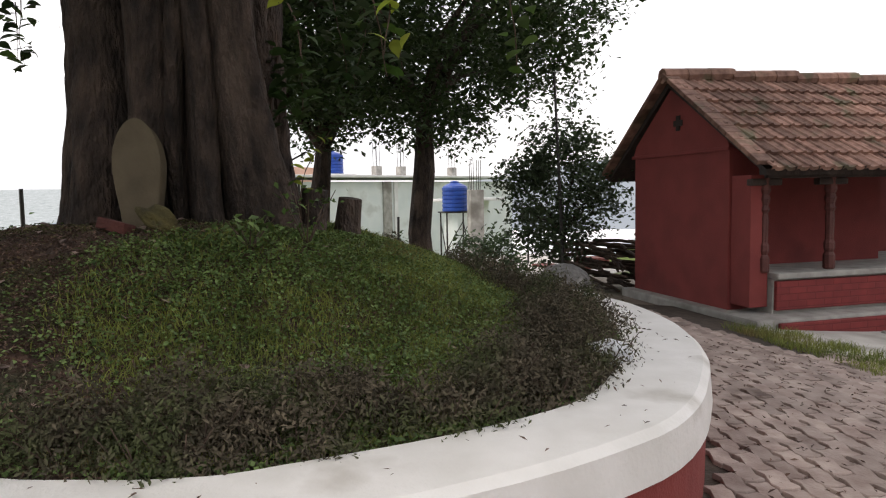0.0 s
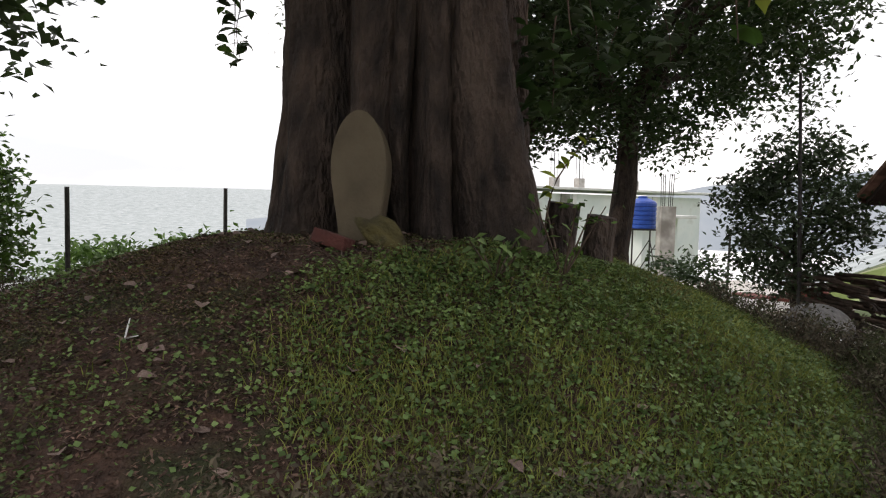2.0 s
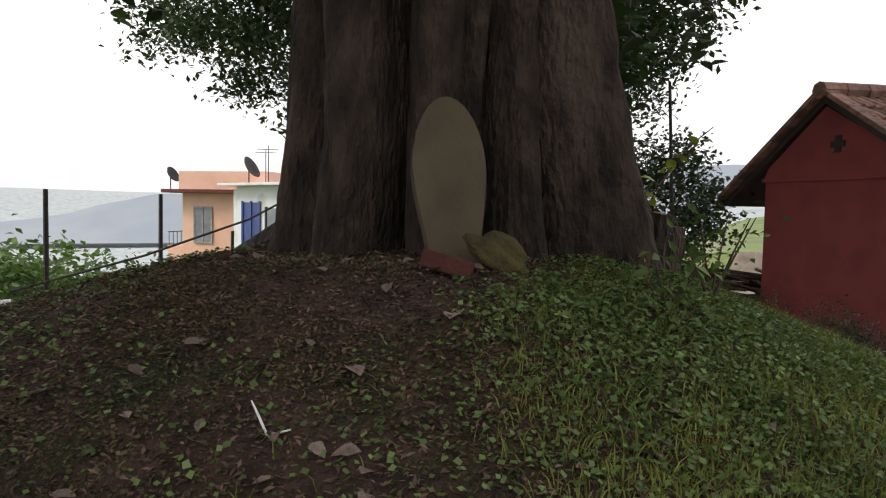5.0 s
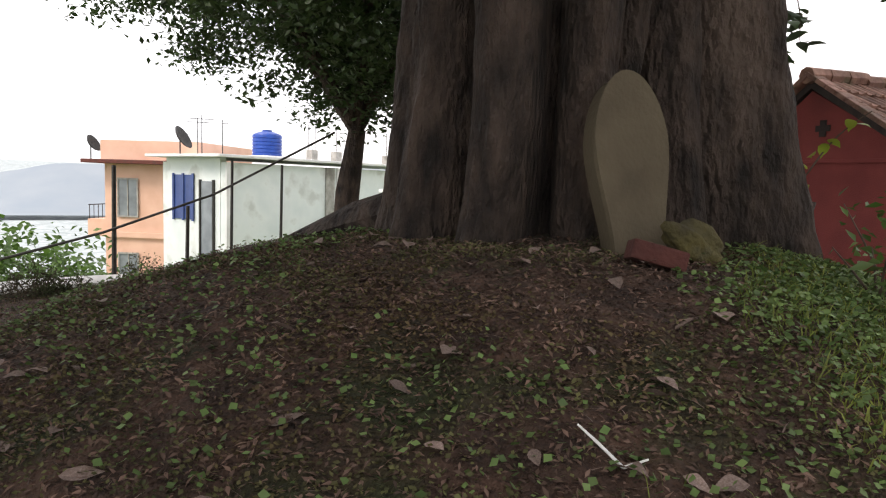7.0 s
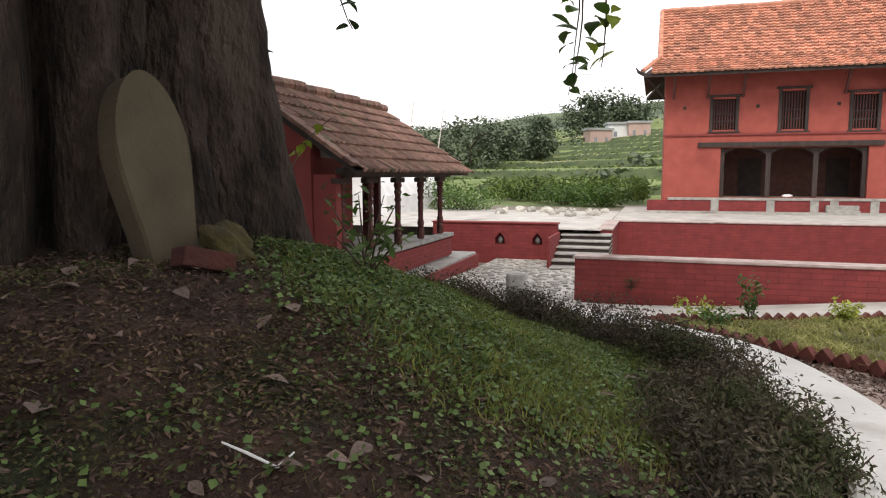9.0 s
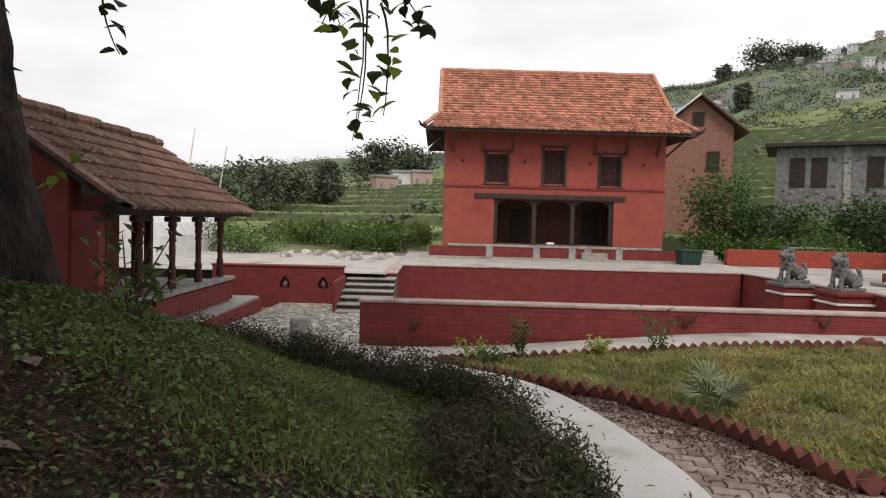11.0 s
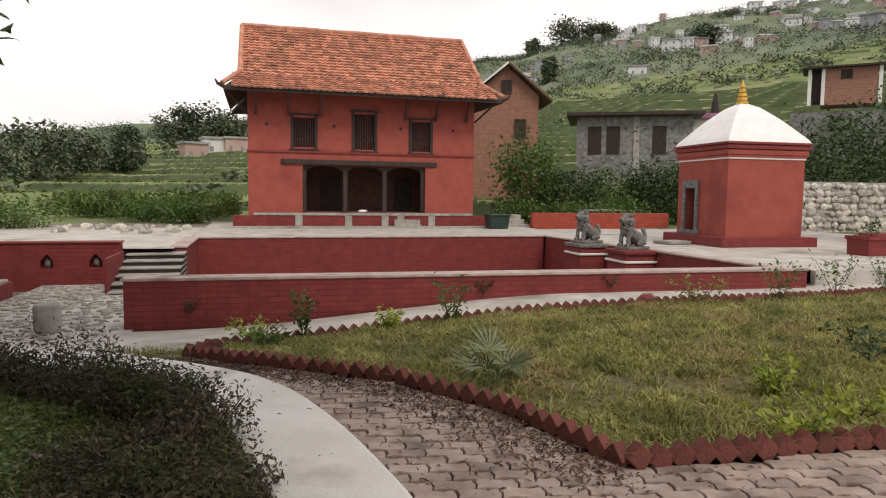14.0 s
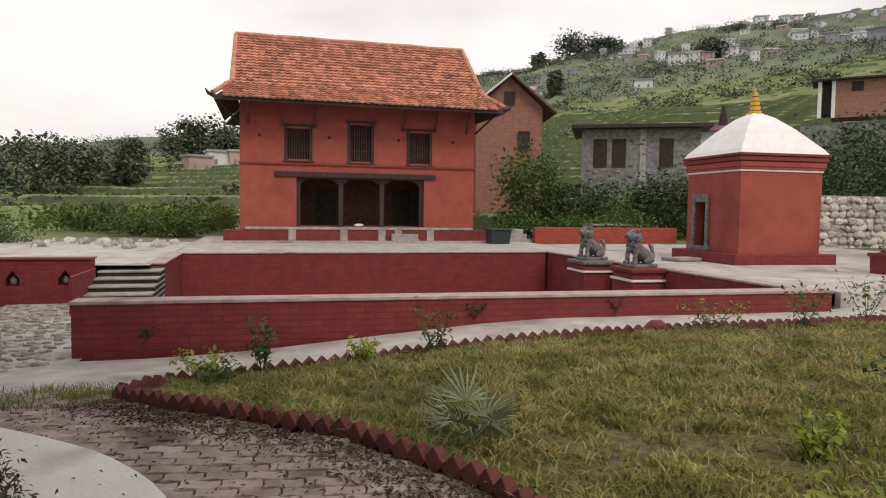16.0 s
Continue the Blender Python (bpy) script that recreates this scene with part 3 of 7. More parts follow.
def skew_wall(name, a, b, thick, z0a, z0b, z1, mat, label, cap=None):
    """A wall between two points of the plan, whose foot may slope."""
    d = Vector((b[0] - a[0], b[1] - a[1], 0)).normalized()
    n = Vector((-d.y, d.x, 0)) * thick
    bm = bmesh.new()
    ps = [Vector((*a, 0)), Vector((*b, 0)), Vector((*b, 0)) + n, Vector((*a, 0)) + n]
    lo = [bm.verts.new((p.x, p.y, z)) for p, z in zip(ps, (z0a, z0b, z0b, z0a))]
    hi = [bm.verts.new((p.x, p.y, z1)) for p in ps]
    for f in ((0, 1, 2, 3), ):
        bm.faces.new([lo[i] for i in f][::-1])
        bm.faces.new([hi[i] for i in f])
    for i in range(4):
        j = (i + 1) % 4
        bm.faces.new((lo[i], lo[j], hi[j], hi[i]))
    w = part(name, bm, mat)
    if cap:
        bm = bmesh.new()
        e, m = d * 0.03, n.normalized() * 0.03
        qs = [ps[0] - e - m, ps[1] + e - m, ps[2] + e + m, ps[3] - e + m]
        lo = [bm.verts.new((p.x, p.y, z1 + 0.002)) for p in qs]
        hi = [bm.verts.new((p.x, p.y, z1 + 0.038)) for p in qs]
        bm.faces.new(lo[::-1])
        bm.faces.new(hi)
        for i in range(4):
            j = (i + 1) % 4
            bm.faces.new((lo[i], lo[j], hi[j], hi[i]))
        bmesh.ops.bevel(bm, geom=bm.edges[:], offset=0.01, segments=2, affect="EDGES")
        part("coping", bm, cap, w, "pale cement coping, worn")
    return tagged(w, label, "wall", kind="structure")


skew_wall("wall_front", (-1.58, 8.93), (8.21, 8.55), 0.32, -0.25, 0.0, 0.60, M_POND, "low red painted brick wall with cement coping", M_COPING)
skew_wall("wall_back", (-1.70, 17.85), (7.9, 17.85), 0.3, -0.6, -0.6, 0.545, M_POND, "red painted brick retaining wall with pale coping", M_COPING)
skew_wall("wall_side", (7.95, 17.85), (8.24, 8.9), 0.3, -0.6, -0.1, 0.545, M_POND, "red painted brick side wall of the sunken court", M_COPING)
NY = 14.2


def niche_wall():
    """Brick wall with two arched niches let into it."""
    bm = bmesh.new()
    cuts = ((-3.82, 0.11), (-2.98, 0.11))
    xs = [-5.4]
    for c, h in cuts:
        xs += [c - h, c + h]
    xs.append(-2.55)
    lo, hi, n0, n1 = -0.3, 0.70, 0.24, 0.50
    for i in range(len(xs) - 1):
        if i % 2 == 0:
            add_box(bm, xs[i], xs[i + 1], NY, NY + 0.3, lo, hi)
        else:
            add_box(bm, xs[i], xs[i + 1], NY, NY + 0.3, lo, n0)
            add_box(bm, xs[i], xs[i + 1], NY, NY + 0.3, n1, hi)
            add_box(bm, xs[i], xs[i + 1], NY + 0.16, NY + 0.3, n0, n1)
            m, w = (xs[i] + xs[i + 1]) / 2, (xs[i + 1] - xs[i]) / 2
            for sgn in (-1, 1):
                vs = [bm.verts.new((m + sgn * w, y, z)) for y, z in ((NY + 0.004, n1), (NY + 0.15, n1), (NY + 0.15, n1 - 0.13), (NY + 0.004, n1 - 0.13))]
                ap = [bm.verts.new((m + sgn * 0.01, y, n1)) for y in (NY + 0.004, NY + 0.15)]
                bm.faces.new((vs[0], ap[0], vs[3]))
                bm.faces.new((vs[1], vs[2], ap[1]))
                bm.faces.new((ap[0], ap[1], vs[2], vs[3]))
    return bm


nw = part("wall_niche", niche_wall(), M_POND)
tagged(nw, "red painted brick wall with two small arched niches", "wall", kind="structure")
part("coping", box(-5.43, -2.52, NY - 0.03, NY + 0.33, 0.702, 0.735, 0.01), M_HUTRED, nw)
for c in (-3.82, -2.98):
    bm = stone_bm(0.06, 0.05, 0.09, c)
    ob = part("stone_figure", bm, M_STONE)
    ob.location = (c, NY + 0.1, 0.325)
    tagged(ob, "small dark worn stone idol in a wall niche", "stone figure", "niche stones")

stair = thing("stone_steps", "worn stone steps with pale treads up to the terrace", "steps", at=(0, 0, 0), kind="structure")
for i in range(6):
    y0, z1 = 12.5 + 0.36 * i, -0.02 + 0.1 * i
    s_ = part("step", box(-2.46, -1.40, y0 + 0.03, 14.9, z1 - 0.105 if i else -0.3, z1 - 0.035), M_WOOD, stair, "dark brown riser under the tread")
    part("tread", box(-2.465 - 0.012 * (i % 2), -1.395, y0, 14.91, z1 - 0.033, z1, 0.012), M_CEMENT, s_, "pale worn stone tread")
wall("wall_west", -1.70, -1.42, 14.92, 17.84, -0.6, 0.545, M_POND, "red painted brick wall between the steps and the sunken court", M_COPING)
wall("wall_kerb", 8.6, 19.0, 8.78, 8.89, 0.2, 0.572, M_PALE, "pale stone kerb at the terrace edge")
wall("wall_stair", -2.52, -2.47, 12.6, 14.19, -0.3, 0.55, M_POND, "low red brick cheek wall beside the steps")


# terrace: one slab in three pieces round the sunken court
def terrace_slab(name, x0, x1, y0, y1, label):
    bm = bmesh.new()
    nx, ny = max(2, int((x1 - x0) / 0.9)), max(2, int((y1 - y0) / 0.9))
    grid = [[bm.verts.new((x0 + (x1 - x0) * i / nx, y0 + (y1 - y0) * j / ny, Z_TERRACE + 0.012 * noise.noise(Vector((i * 0.7, j * 0.7, 5))))) for j in range(ny + 1)] for i in range(nx + 1)]
    for i in range(nx):
        for j in range(ny):
            bm.faces.new((grid[i][j], grid[i + 1][j], grid[i + 1][j + 1], grid[i][j + 1]))
    return tagged(part(name, bm, M_PALE), label, "pavement", kind="structure")


terrace_slab("pavement_terrace", -1.6, 9.4, 18.16, 27.0, "pale paved terrace before the rest house")
terrace_slab("pavement_east", 8.26, 19.0, 8.9, 18.15, "pale paved terrace round the white-roofed shrine")
terrace_slab("pavement_east_back", 9.41, 19.0, 18.16, 21.6, "pale paved terrace behind the shrine")
terrace_slab("pavement_west", -9.0, -1.62, 14.52, 23.0, "pale stone-paved upper yard beside the pavilion")


# ---------------------------------------------------------------- rest house (two storeys, red plaster, tiled roof)
def tiled_slope(origin, along, down, n_along, n_down, w, l, overlap, mat, name, parent, rows_as_parts=False):
    """Clay tiles on a slope: along and down are unit vectors; each tile is a shallow trough with a raised roll."""
    along, down = Vector(along), Vector(down)
    up = along.cross(down)
    if up.z < 0:
        up = -up
    prof = [(0, 0.012), (0.10, 0.026), (0.26, 0.028), (0.36, 0.008), (0.68, 0.0), (0.93, 0.008), (1.0, 0.012)]
    rng = random.Random(7)
    verts, faces = [], []
    tile_me = None
    for j in range(n_down):
        for i in range(n_along):
            if rows_as_parts:
                if tile_me is None:
                    vv, ff = [], []
                    for s, lift in ((0.0, 0.0), (l, 0.05)):
                        for u, h in prof:
                            vv.append(along * (u * w) + down * s + up * (h + lift))
                        for u, h in prof:
                            vv.append(along * (u * w) + down * s + up * (h + lift - (0.042 if s else 0.016)))
                    m = len(prof)
                    for k in range(m - 1):
                        ff.append((k, k + 1, 2 * m + k + 1, 2 * m + k))
                        ff.append((2 * m + k, 2 * m + k + 1, 3 * m + k + 1, 3 * m + k))
                    tile_me = bpy.data.meshes.new("tile")
                    tile_me.from_pydata([tuple(v) for v in vv], [], ff)
                    tile_me.materials.append(mat)
                ob = new("roof_tile", tile_me)
                ob.parent = parent
                ob.location = Vector(origin) + along * (i * w + rng.uniform(-0.008, 0.008)) + down * (j * (l - overlap) + rng.uniform(-0.008, 0.008)) + up * rng.uniform(0, 0.006)
                continue
            o = Vector(origin) + along * (i * w + rng.uniform(-0.004, 0.004)) + down * (j * (l - overlap) + rng.uniform(-0.01, 0.01)) + up * rng.uniform(0, 0.008)
            b = len(verts)
            m = len(prof)
            for s, lift in ((0.0, 0.0), (l, 0.065)):
                for u, h in prof:
                    verts.append(o + along * (u * w) + down * s + up * (h + lift))
            for u, h in prof:
                verts.append(o + along * (u * w) + down * l + up * (h + 0.006))
            for k in range(m - 1):
                faces.append((b + k, b + k + 1, b + m + k + 1, b + m + k))
                faces.append((b + m + k, b + m + k + 1, b + 2 * m + k + 1, b + 2 * m + k))
    if not rows_as_parts:
        ob = pydata(name, verts, faces, mat, parent)
        ob["kind"] = "stuff"
        return ob


HX0, HX1, HY1 = -0.26, 7.52, 28.1
house = thing("rest_house", "two-storey red plastered rest house with orange tiled roof", "house", at=(0, 0, 0))
OP0, OP1, OPZ0, OPZ1 = 1.50, 5.75, 1.06, 2.66
WINS = ((1.19, 1.93, 3.24, 4.23), (3.22, 3.95, 3.22, 4.42), (5.21, 5.935, 3.20, 4.24))


def front_wall():
    """Front wall with the wide porch opening and three window openings through it."""
    bm = bmesh.new()
    y0, y1 = FX, FX + 0.4
    add_box(bm, HX0, OP0, y0, y1, 0.5, OPZ1)
    add_box(bm, OP1, HX1, y0, y1, 0.5, OPZ1)
    add_box(bm, OP0, OP1, y0, y1, 0.5, OPZ0)
    add_box(bm, HX0, HX1, y0, y1, OPZ1, 3.19)
    xs = [HX0] + [v for w in WINS for v in w[:2]] + [HX1]
    for i in range(0, len(xs), 2):
        add_box(bm, xs[i], xs[i + 1], y0, y1, 3.19, 5.15)
    for x0, x1, z0, z1 in WINS:
        add_box(bm, x0, x1, y0, y1, 3.19, z0)
        add_box(bm, x0, x1, y0, y1, z1, 5.15)
    bmesh.ops.remove_doubles(bm, verts=bm.verts[:], dist=0.0005)
    return bm


part("front_wall", front_wall(), M_RED, house)
part("back_wall", box(HX0, HX1, HY1 - 0.4, HY1, 0.5, 5.15), M_RED, house)
bm = bmesh.new()
for x0, x1 in ((HX0, HX0 + 0.4), (HX1 - 0.4, HX1)):
    bm = bmesh.new()
    add_box(bm, x0, x1, FX + 0.4, HY1 - 0.4, 0.5, 5.15)
    m = (FX + HY1) / 2
    vs = [bm.verts.new((x, y, z)) for x in (x0, x1) for y, z in ((FX, 5.15), (HY1, 5.15), (m, 7.35))]
    bm.faces.new(vs[:3])
    bm.faces.new(vs[3:][::-1])
    for a, b in ((0, 1), (1, 2), (2, 0)):
        bm.faces.new((vs[a], vs[b], vs[b + 3], vs[a + 3]))
    part("side_wall", bm, M_RED, house)
# The porch's shade is painted into this wall's brick colour.
part("porch_back_wall", box(HX0 + 0.4, HX1 - 0.4, FX + 1.9, FX + 2.1, 1.0, 3.0), M_SHADEBRICK, house, "unplastered brick wall inside the porch, porch shade put into its colour")
# Dark sheets on the wall, painted as the shade within two doorways.
part("inner_doorway", box(2.25, 3.0, FX + 1.88, FX + 1.897, 1.06, 2.35), M_DARK, house, "dark sheet painted as the shade of an open porch doorway")
part("inner_doorway", box(5.0, 5.7, FX + 1.88, FX + 1.897, 1.06, 2.35), M_DARK, house, "dark sheet painted as the shade of an open porch doorway")
part("porch_floor", box(HX0 + 0.4, HX1 - 0.4, FX + 0.4, HY1 - 0.4, 0.9, 1.06), M_EARTH, house)
part("upper_floor", box(HX0 + 0.4, HX1 - 0.4, FX + 0.4, HY1 - 0.4, 2.9, 3.05), M_WOOD, house)
part("string_course", box(HX0 - 0.04, HX1 + 0.04, FX - 0.05, FX - 0.002, 3.05, 3.12, 0.012), M_HUTRED, house)
part("lintel", box(0.80, 6.15, FX - 0.07, FX - 0.002, 2.68, 2.84, 0.015), M_WOOD, house, "long dark carved timber lintel")
# plinth with stone panels and steps before it
pl = part("plinth", box(-0.75, 8.08, FX - 0.35, FX - 0.004, 0.5, 0.97, 0.015), M_POND, house)
part("plinth_cap", box(-0.1, 7.4, FX - 0.38, FX - 0.006, 0.972, 1.05, 0.012), M_CEMENT, house)
for x in (1.35, 3.0, 4.25, 4.8, 5.9):
    part("plinth_stone", box(x - 0.12, x + 0.12, FX - 0.38, FX - 0.352, 0.52, 0.97, 0.01), M_CEMENT, house)
for i in range(2):
    part("doorstep", box(4.55, 5.45, FX - 0.70 + 0.17 * i, FX - 0.354, 0.5 + 0.16 * i, 0.68 + 0.16 * i, 0.015), M_CEMENT, house)
part("podium", box(-1.1, 8.4, FX - 0.95, FX - 0.356, 0.5, 0.62, 0.02), M_CEMENT, house)
# porch posts and arched brackets
for x in (OP0 + 0.06, 2.95, 4.32, OP1 - 0.06):
    p = part("porch_post", box(x - 0.075, x + 0.075, FX + 0.12, FX + 0.27, OPZ0, OPZ1, 0.012), M_WOOD, house)
    part("capital", box(x - 0.2, x + 0.2, FX + 0.11, FX + 0.28, OPZ1 - 0.13, OPZ1 - 0.004, 0.03), M_WOOD, p)
for a, b in ((OP0 + 0.1, 2.9), (3.0, 4.27), (4.37, OP1 - 0.1)):
    bm = bmesh.new()
    m, n = (a + b) / 2, 12
    fr, bk = [], []
    for k in range(n + 1):
        u = -1 + 2 * k / n
        z = OPZ1 - 0.22 * abs(u) ** 3 - 0.02
        fr.append((m + u * (b - a) / 2, z))
    for k in range(n):
        (xa, za), (xb, zb) = fr[k], fr[k + 1]
        if min(za, zb) < OPZ1 - 0.02:
            add = [bm.verts.new(v) for v in ((xa, FX + 0.13, za), (xb, FX + 0.13, zb), (xb, FX + 0.13, OPZ1 - 0.001), (xa, FX + 0.13, OPZ1 - 0.001), (xa, FX + 0.25, za), (xb, FX + 0.25, zb))]
            bm.faces.new(add[:4])
            bm.faces.new((add[0], add[4], add[5], add[1]))
    part("arch_board", bm, M_WOOD, house)
# windows: frame, bars, and a dark sheet behind painted as the inner shade
for x0, x1, z0, z1 in WINS:
    w = part("window", box(x0, x1, FX + 0.22, FX + 0.25, z0, z1), M_DARK, house, "dark sheet painted as the shade inside the window opening")
    for args in ((x0 - 0.07, x0 + 0.03, z0 - 0.05, z1 + 0.06), (x1 - 0.03, x1 + 0.07, z0 - 0.05, z1 + 0.06)):
        part("window_frame", box(args[0], args[1], FX - 0.035, FX + 0.14, args[2], args[3], 0.012), M_WOOD, w)
    part("window_sill", box(x0 - 0.12, x1 + 0.12, FX - 0.06, FX + 0.14, z0 - 0.10, z0 - 0.052, 0.012), M_WOOD, w)
    part("window_head", box(x0 - 0.14, x1 + 0.14, FX - 0.06, FX + 0.14, z1 + 0.062, z1 + 0.13, 0.015), M_WOOD, w)
    for i in range(1, 9):
        x = x0 + (x1 - x0) * i / 9
        part("window_bar", box(x - 0.014, x + 0.014, FX + 0.06, FX + 0.09, z0, z1, 0.004), M_POSTWOOD, w)
    for z in (z0 + 0.28 * (z1 - z0), z0 + 0.52 * (z1 - z0)):
        part("window_rail", box(x0, x1, FX + 0.045, FX + 0.058, z - 0.02, z + 0.02), M_WOOD, w)
# Thin dark plates painted as the shade inside putlog holes.
for x in (0.35, 2.55, 4.85, 6.75):
    part("putlog_hole", box(x - 0.05, x + 0.05, FX - 0.006, FX - 0.002, 3.92, 4.02), M_DARK, house)
# slanting roof struts
for x in (0.0, 1.05, 2.1, 5.0, 6.1, 7.2):
    bm = bmesh.new()
    add_box(bm, -0.04, 0.04, -0.05, 0.05, 0, 0.95, 0.01)
    s = part("roof_strut", bm, M_POSTWOOD, house)
    s.matrix_basis = pose(x, FX - 0.04, 4.28, 38, 0, 0)
# roof: steep main slope, flared eave, boards and tiles
RY, RZ = 25.7, 7.58
EY, EZ = FX - 1.0, 4.98
BY, BZ = FX - 0.15, 5.52


def roof_boards():
    bm = bmesh.new()
    x0, x1 = -0.42, 7.70
    f0, f1 = -0.95, 8.22
    prof = [(EY, EZ, f0, f1), (BY, BZ, x0 + 0.02, x1 - 0.02), (RY, RZ, x0, x1), (2 * RY - BY, BZ, x0 + 0.02, x1 - 0.02), (2 * RY - EY, EZ, f0, f1)]
    top = [[bm.verts.new((x, y, z)) for x in (a, b)] for y, z, a, b in prof]
    low = [[bm.verts.new((x, y, z - 0.1)) for x in (a, b)] for y, z, a, b in prof]
    for i in range(4):
        bm.faces.new((top[i][0], top[i][1], top[i + 1][1], top[i + 1][0]))
        bm.faces.new((low[i][0], low[i + 1][0], low[i + 1][1], low[i][1]))
        for s in (0, 1):
            bm.faces.new((top[i][s], top[i + 1][s], low[i + 1][s], low[i][s]))
    bm.faces.new((top[0][0], low[0][0], low[0][1], top[0][1]))
    bm.faces.new((top[4][0], top[4][1], low[4][1], low[4][0]))
    return bm


roof = part("roof", roof_boards(), M_WOOD, house, "dark timber roof boarding and eaves")
d1 = (Vector((0, BY, BZ)) - Vector((0, RY, RZ)))
d2 = (Vector((0, EY, EZ)) - Vector((0, BY, BZ)))
tiled_slope((-0.44, RY, RZ + 0.01), (1, 0, 0), d1.normalized(), 42, 17, 8.16 / 42, 0.24, 0.24 - d1.length / 17, M_TILE, "roof_tiles", roof)
tiled_slope((-0.72, BY, BZ + 0.02), (1, 0, 0), d2.normalized(), 45, 6, 8.72 / 45, 0.24, 0.24 - d2.length / 6, M_TILE, "roof_tiles", roof)
for sx, x in ((-1, -0.44), (1, 7.72)):
    # verge rolls down each gable and the upturned corner tiles
    pts = [(x, RY, RZ + 0.06), (x + sx * 0.02, (RY + BY) / 2, (RZ + BZ) / 2 + 0.06), (x + sx * 0.04, BY, BZ + 0.08), (x + sx * 0.55, EY, EZ + 0.10)]
    part("verge_roll", tube(pts, [0.075] * 4, 8, 0.15), M_TILE, roof)
    part("corner_beak", tube([(x + sx * 0.5, EY + 0.05, EZ), (x + sx * 0.68, EY - 0.05, EZ + 0.07), (x + sx * 0.76, EY - 0.08, EZ + 0.2)], [0.07, 0.05, 0.015], 6), M_WOOD, roof)
    for k in range(17):
        u = (k + 0.5) / 17
        y, z = RY + (BY - RY) * u, RZ + (BZ - RZ) * u
        part("verge_tile", box(x - 0.06, x + 0.06, y - 0.05, y + 0.05, z + 0.02, z + 0.13, 0.012), M_TILE, roof)
    # side skirt of the roof, with struts
    bm = bmesh.new()
    vs = [bm.verts.new(v) for v in ((x - sx * 0.05, FX - 0.15, 5.5), (x - sx * 0.05, HY1, 5.5), (x + sx * 0.52, HY1, 5.0), (x + sx * 0.52, EY, 4.96))]
    lo = [bm.verts.new(v.co - Vector((0, 0, 0.08))) for v in vs]
    bm.faces.new(vs)
    bm.faces.new(lo[::-1])
    for i in range(4):
        bm.faces.new((vs[i], vs[(i + 1) % 4], lo[(i + 1) % 4], lo[i]))
    part("side_eave", bm, M_WOOD, roof)
    part("side_strut", tube([(x - sx * 0.15, FX + 0.1, 4.3), (x + sx * 0.46, FX - 0.5, 4.98)], [0.035, 0.035], 6), M_WOOD, roof)
part("ridge_roll", tube([(-0.46 + 8.2 * i / 12, RY, RZ + 0.07 + 0.012 * math.sin(i * 2.3)) for i in range(13)], [0.085] * 13, 8, 0.12), M_TILE, roof)

# the porch's odds and ends
rubbish = part("cement_sack", stone_bm(0.17, 0.12, 0.06, 3.0), M_LIME, None, smooth=True)
rubbish.location = (3.55, FX + 0.15, 1.11)
tagged(rubbish, "crumpled white sack on the porch ledge", "sack")
skip = thing("rubbish_bin", "dark green plastic rubbish bin with a lid", "bin", at=(8.0, FX - 1.25, 0.57))
part("bin_body", lathe([(0.30, 0.0), (0.34, 0.42), (0.36, 0.44)], square=True), M_GREENBIN, skip)
part("lid", box(-0.38, 0.38, -0.38, 0.38, 0.445, 0.50, 0.02), M_GREENBIN, skip)

# ---------------------------------------------------------------- white-roofed shrine
SX, SY = 12.0, 15.1
shrine = thing("shrine", "small red plastered shrine with a white tent roof", "shrine", at=(SX - 0.33, SY - 0.6, Z_TERRACE), rz=-3)
part("plinth", box(-1.28, 1.28, -1.28, 1.28, 0, 0.23, 0.015), M_POND, shrine)


def shrine_body():
    """Four walls with the door opening through the side that faces the court."""
    bm = bmesh.new()
    h, t, d0, d1, dz = 1.03, 0.22, 0.18, 0.66, 1.45
    add_box(bm, -h, h, -h, -h + t, 0.232, 2.1)
    add_box(bm, -h, h, h - t, h, 0.232, 2.1)
    add_box(bm, h - t, h, -h + t, h - t, 0.232, 2.1)
    add_box(bm, -h, -h + t, -h + t, d0, 0.232, 2.1)
    add_box(bm, -h, -h + t, d1, h - t, 0.232, 2.1)
    add_box(bm, -h, -h + t, d0, d1, dz, 2.1)
    bmesh.ops.remove_doubles(bm, verts=bm.verts[:], dist=0.0005)
    return bm


part("body", shrine_body(), M_RED, shrine)
# Floor coloured dark and a dark sheet added behind the door as interior shade.
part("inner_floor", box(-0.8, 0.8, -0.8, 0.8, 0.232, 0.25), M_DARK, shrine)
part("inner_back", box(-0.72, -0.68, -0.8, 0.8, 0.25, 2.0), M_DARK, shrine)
dr = part("door_surround", box(-1.09, -1.034, 0.08, 0.2, 0.25, 1.5, 0.015), M_STONE, shrine, "grey carved stone jambs and arch")
part("jamb", box(-1.09, -1.034, 0.64, 0.76, 0.25, 1.5, 0.015), M_STONE, dr)
part("head_stone", box(-1.10, -1.034, 0.08, 0.76, 1.38, 1.58, 0.03), M_STONE, dr)
part("sill_stone", box(-1.14, -1.034, 0.0, 0.84, 0.234, 0.34, 0.02), M_STONE, dr)
for z, r, hh in ((2.1, 1.07, 0.06), (2.16, 1.09, 0.12), (2.29, 1.12, 0.10), (2.4, 1.15, 0.06)):
    part("cornice", box(-r, r, -r, r, z + 0.001, z + hh, 0.015), M_HUTRED if z > 2.2 else M_RED, shrine)
part("white_line", box(-1.05, 1.05, -1.05, 1.05, 2.06, 2.099), M_WHITE, shrine)
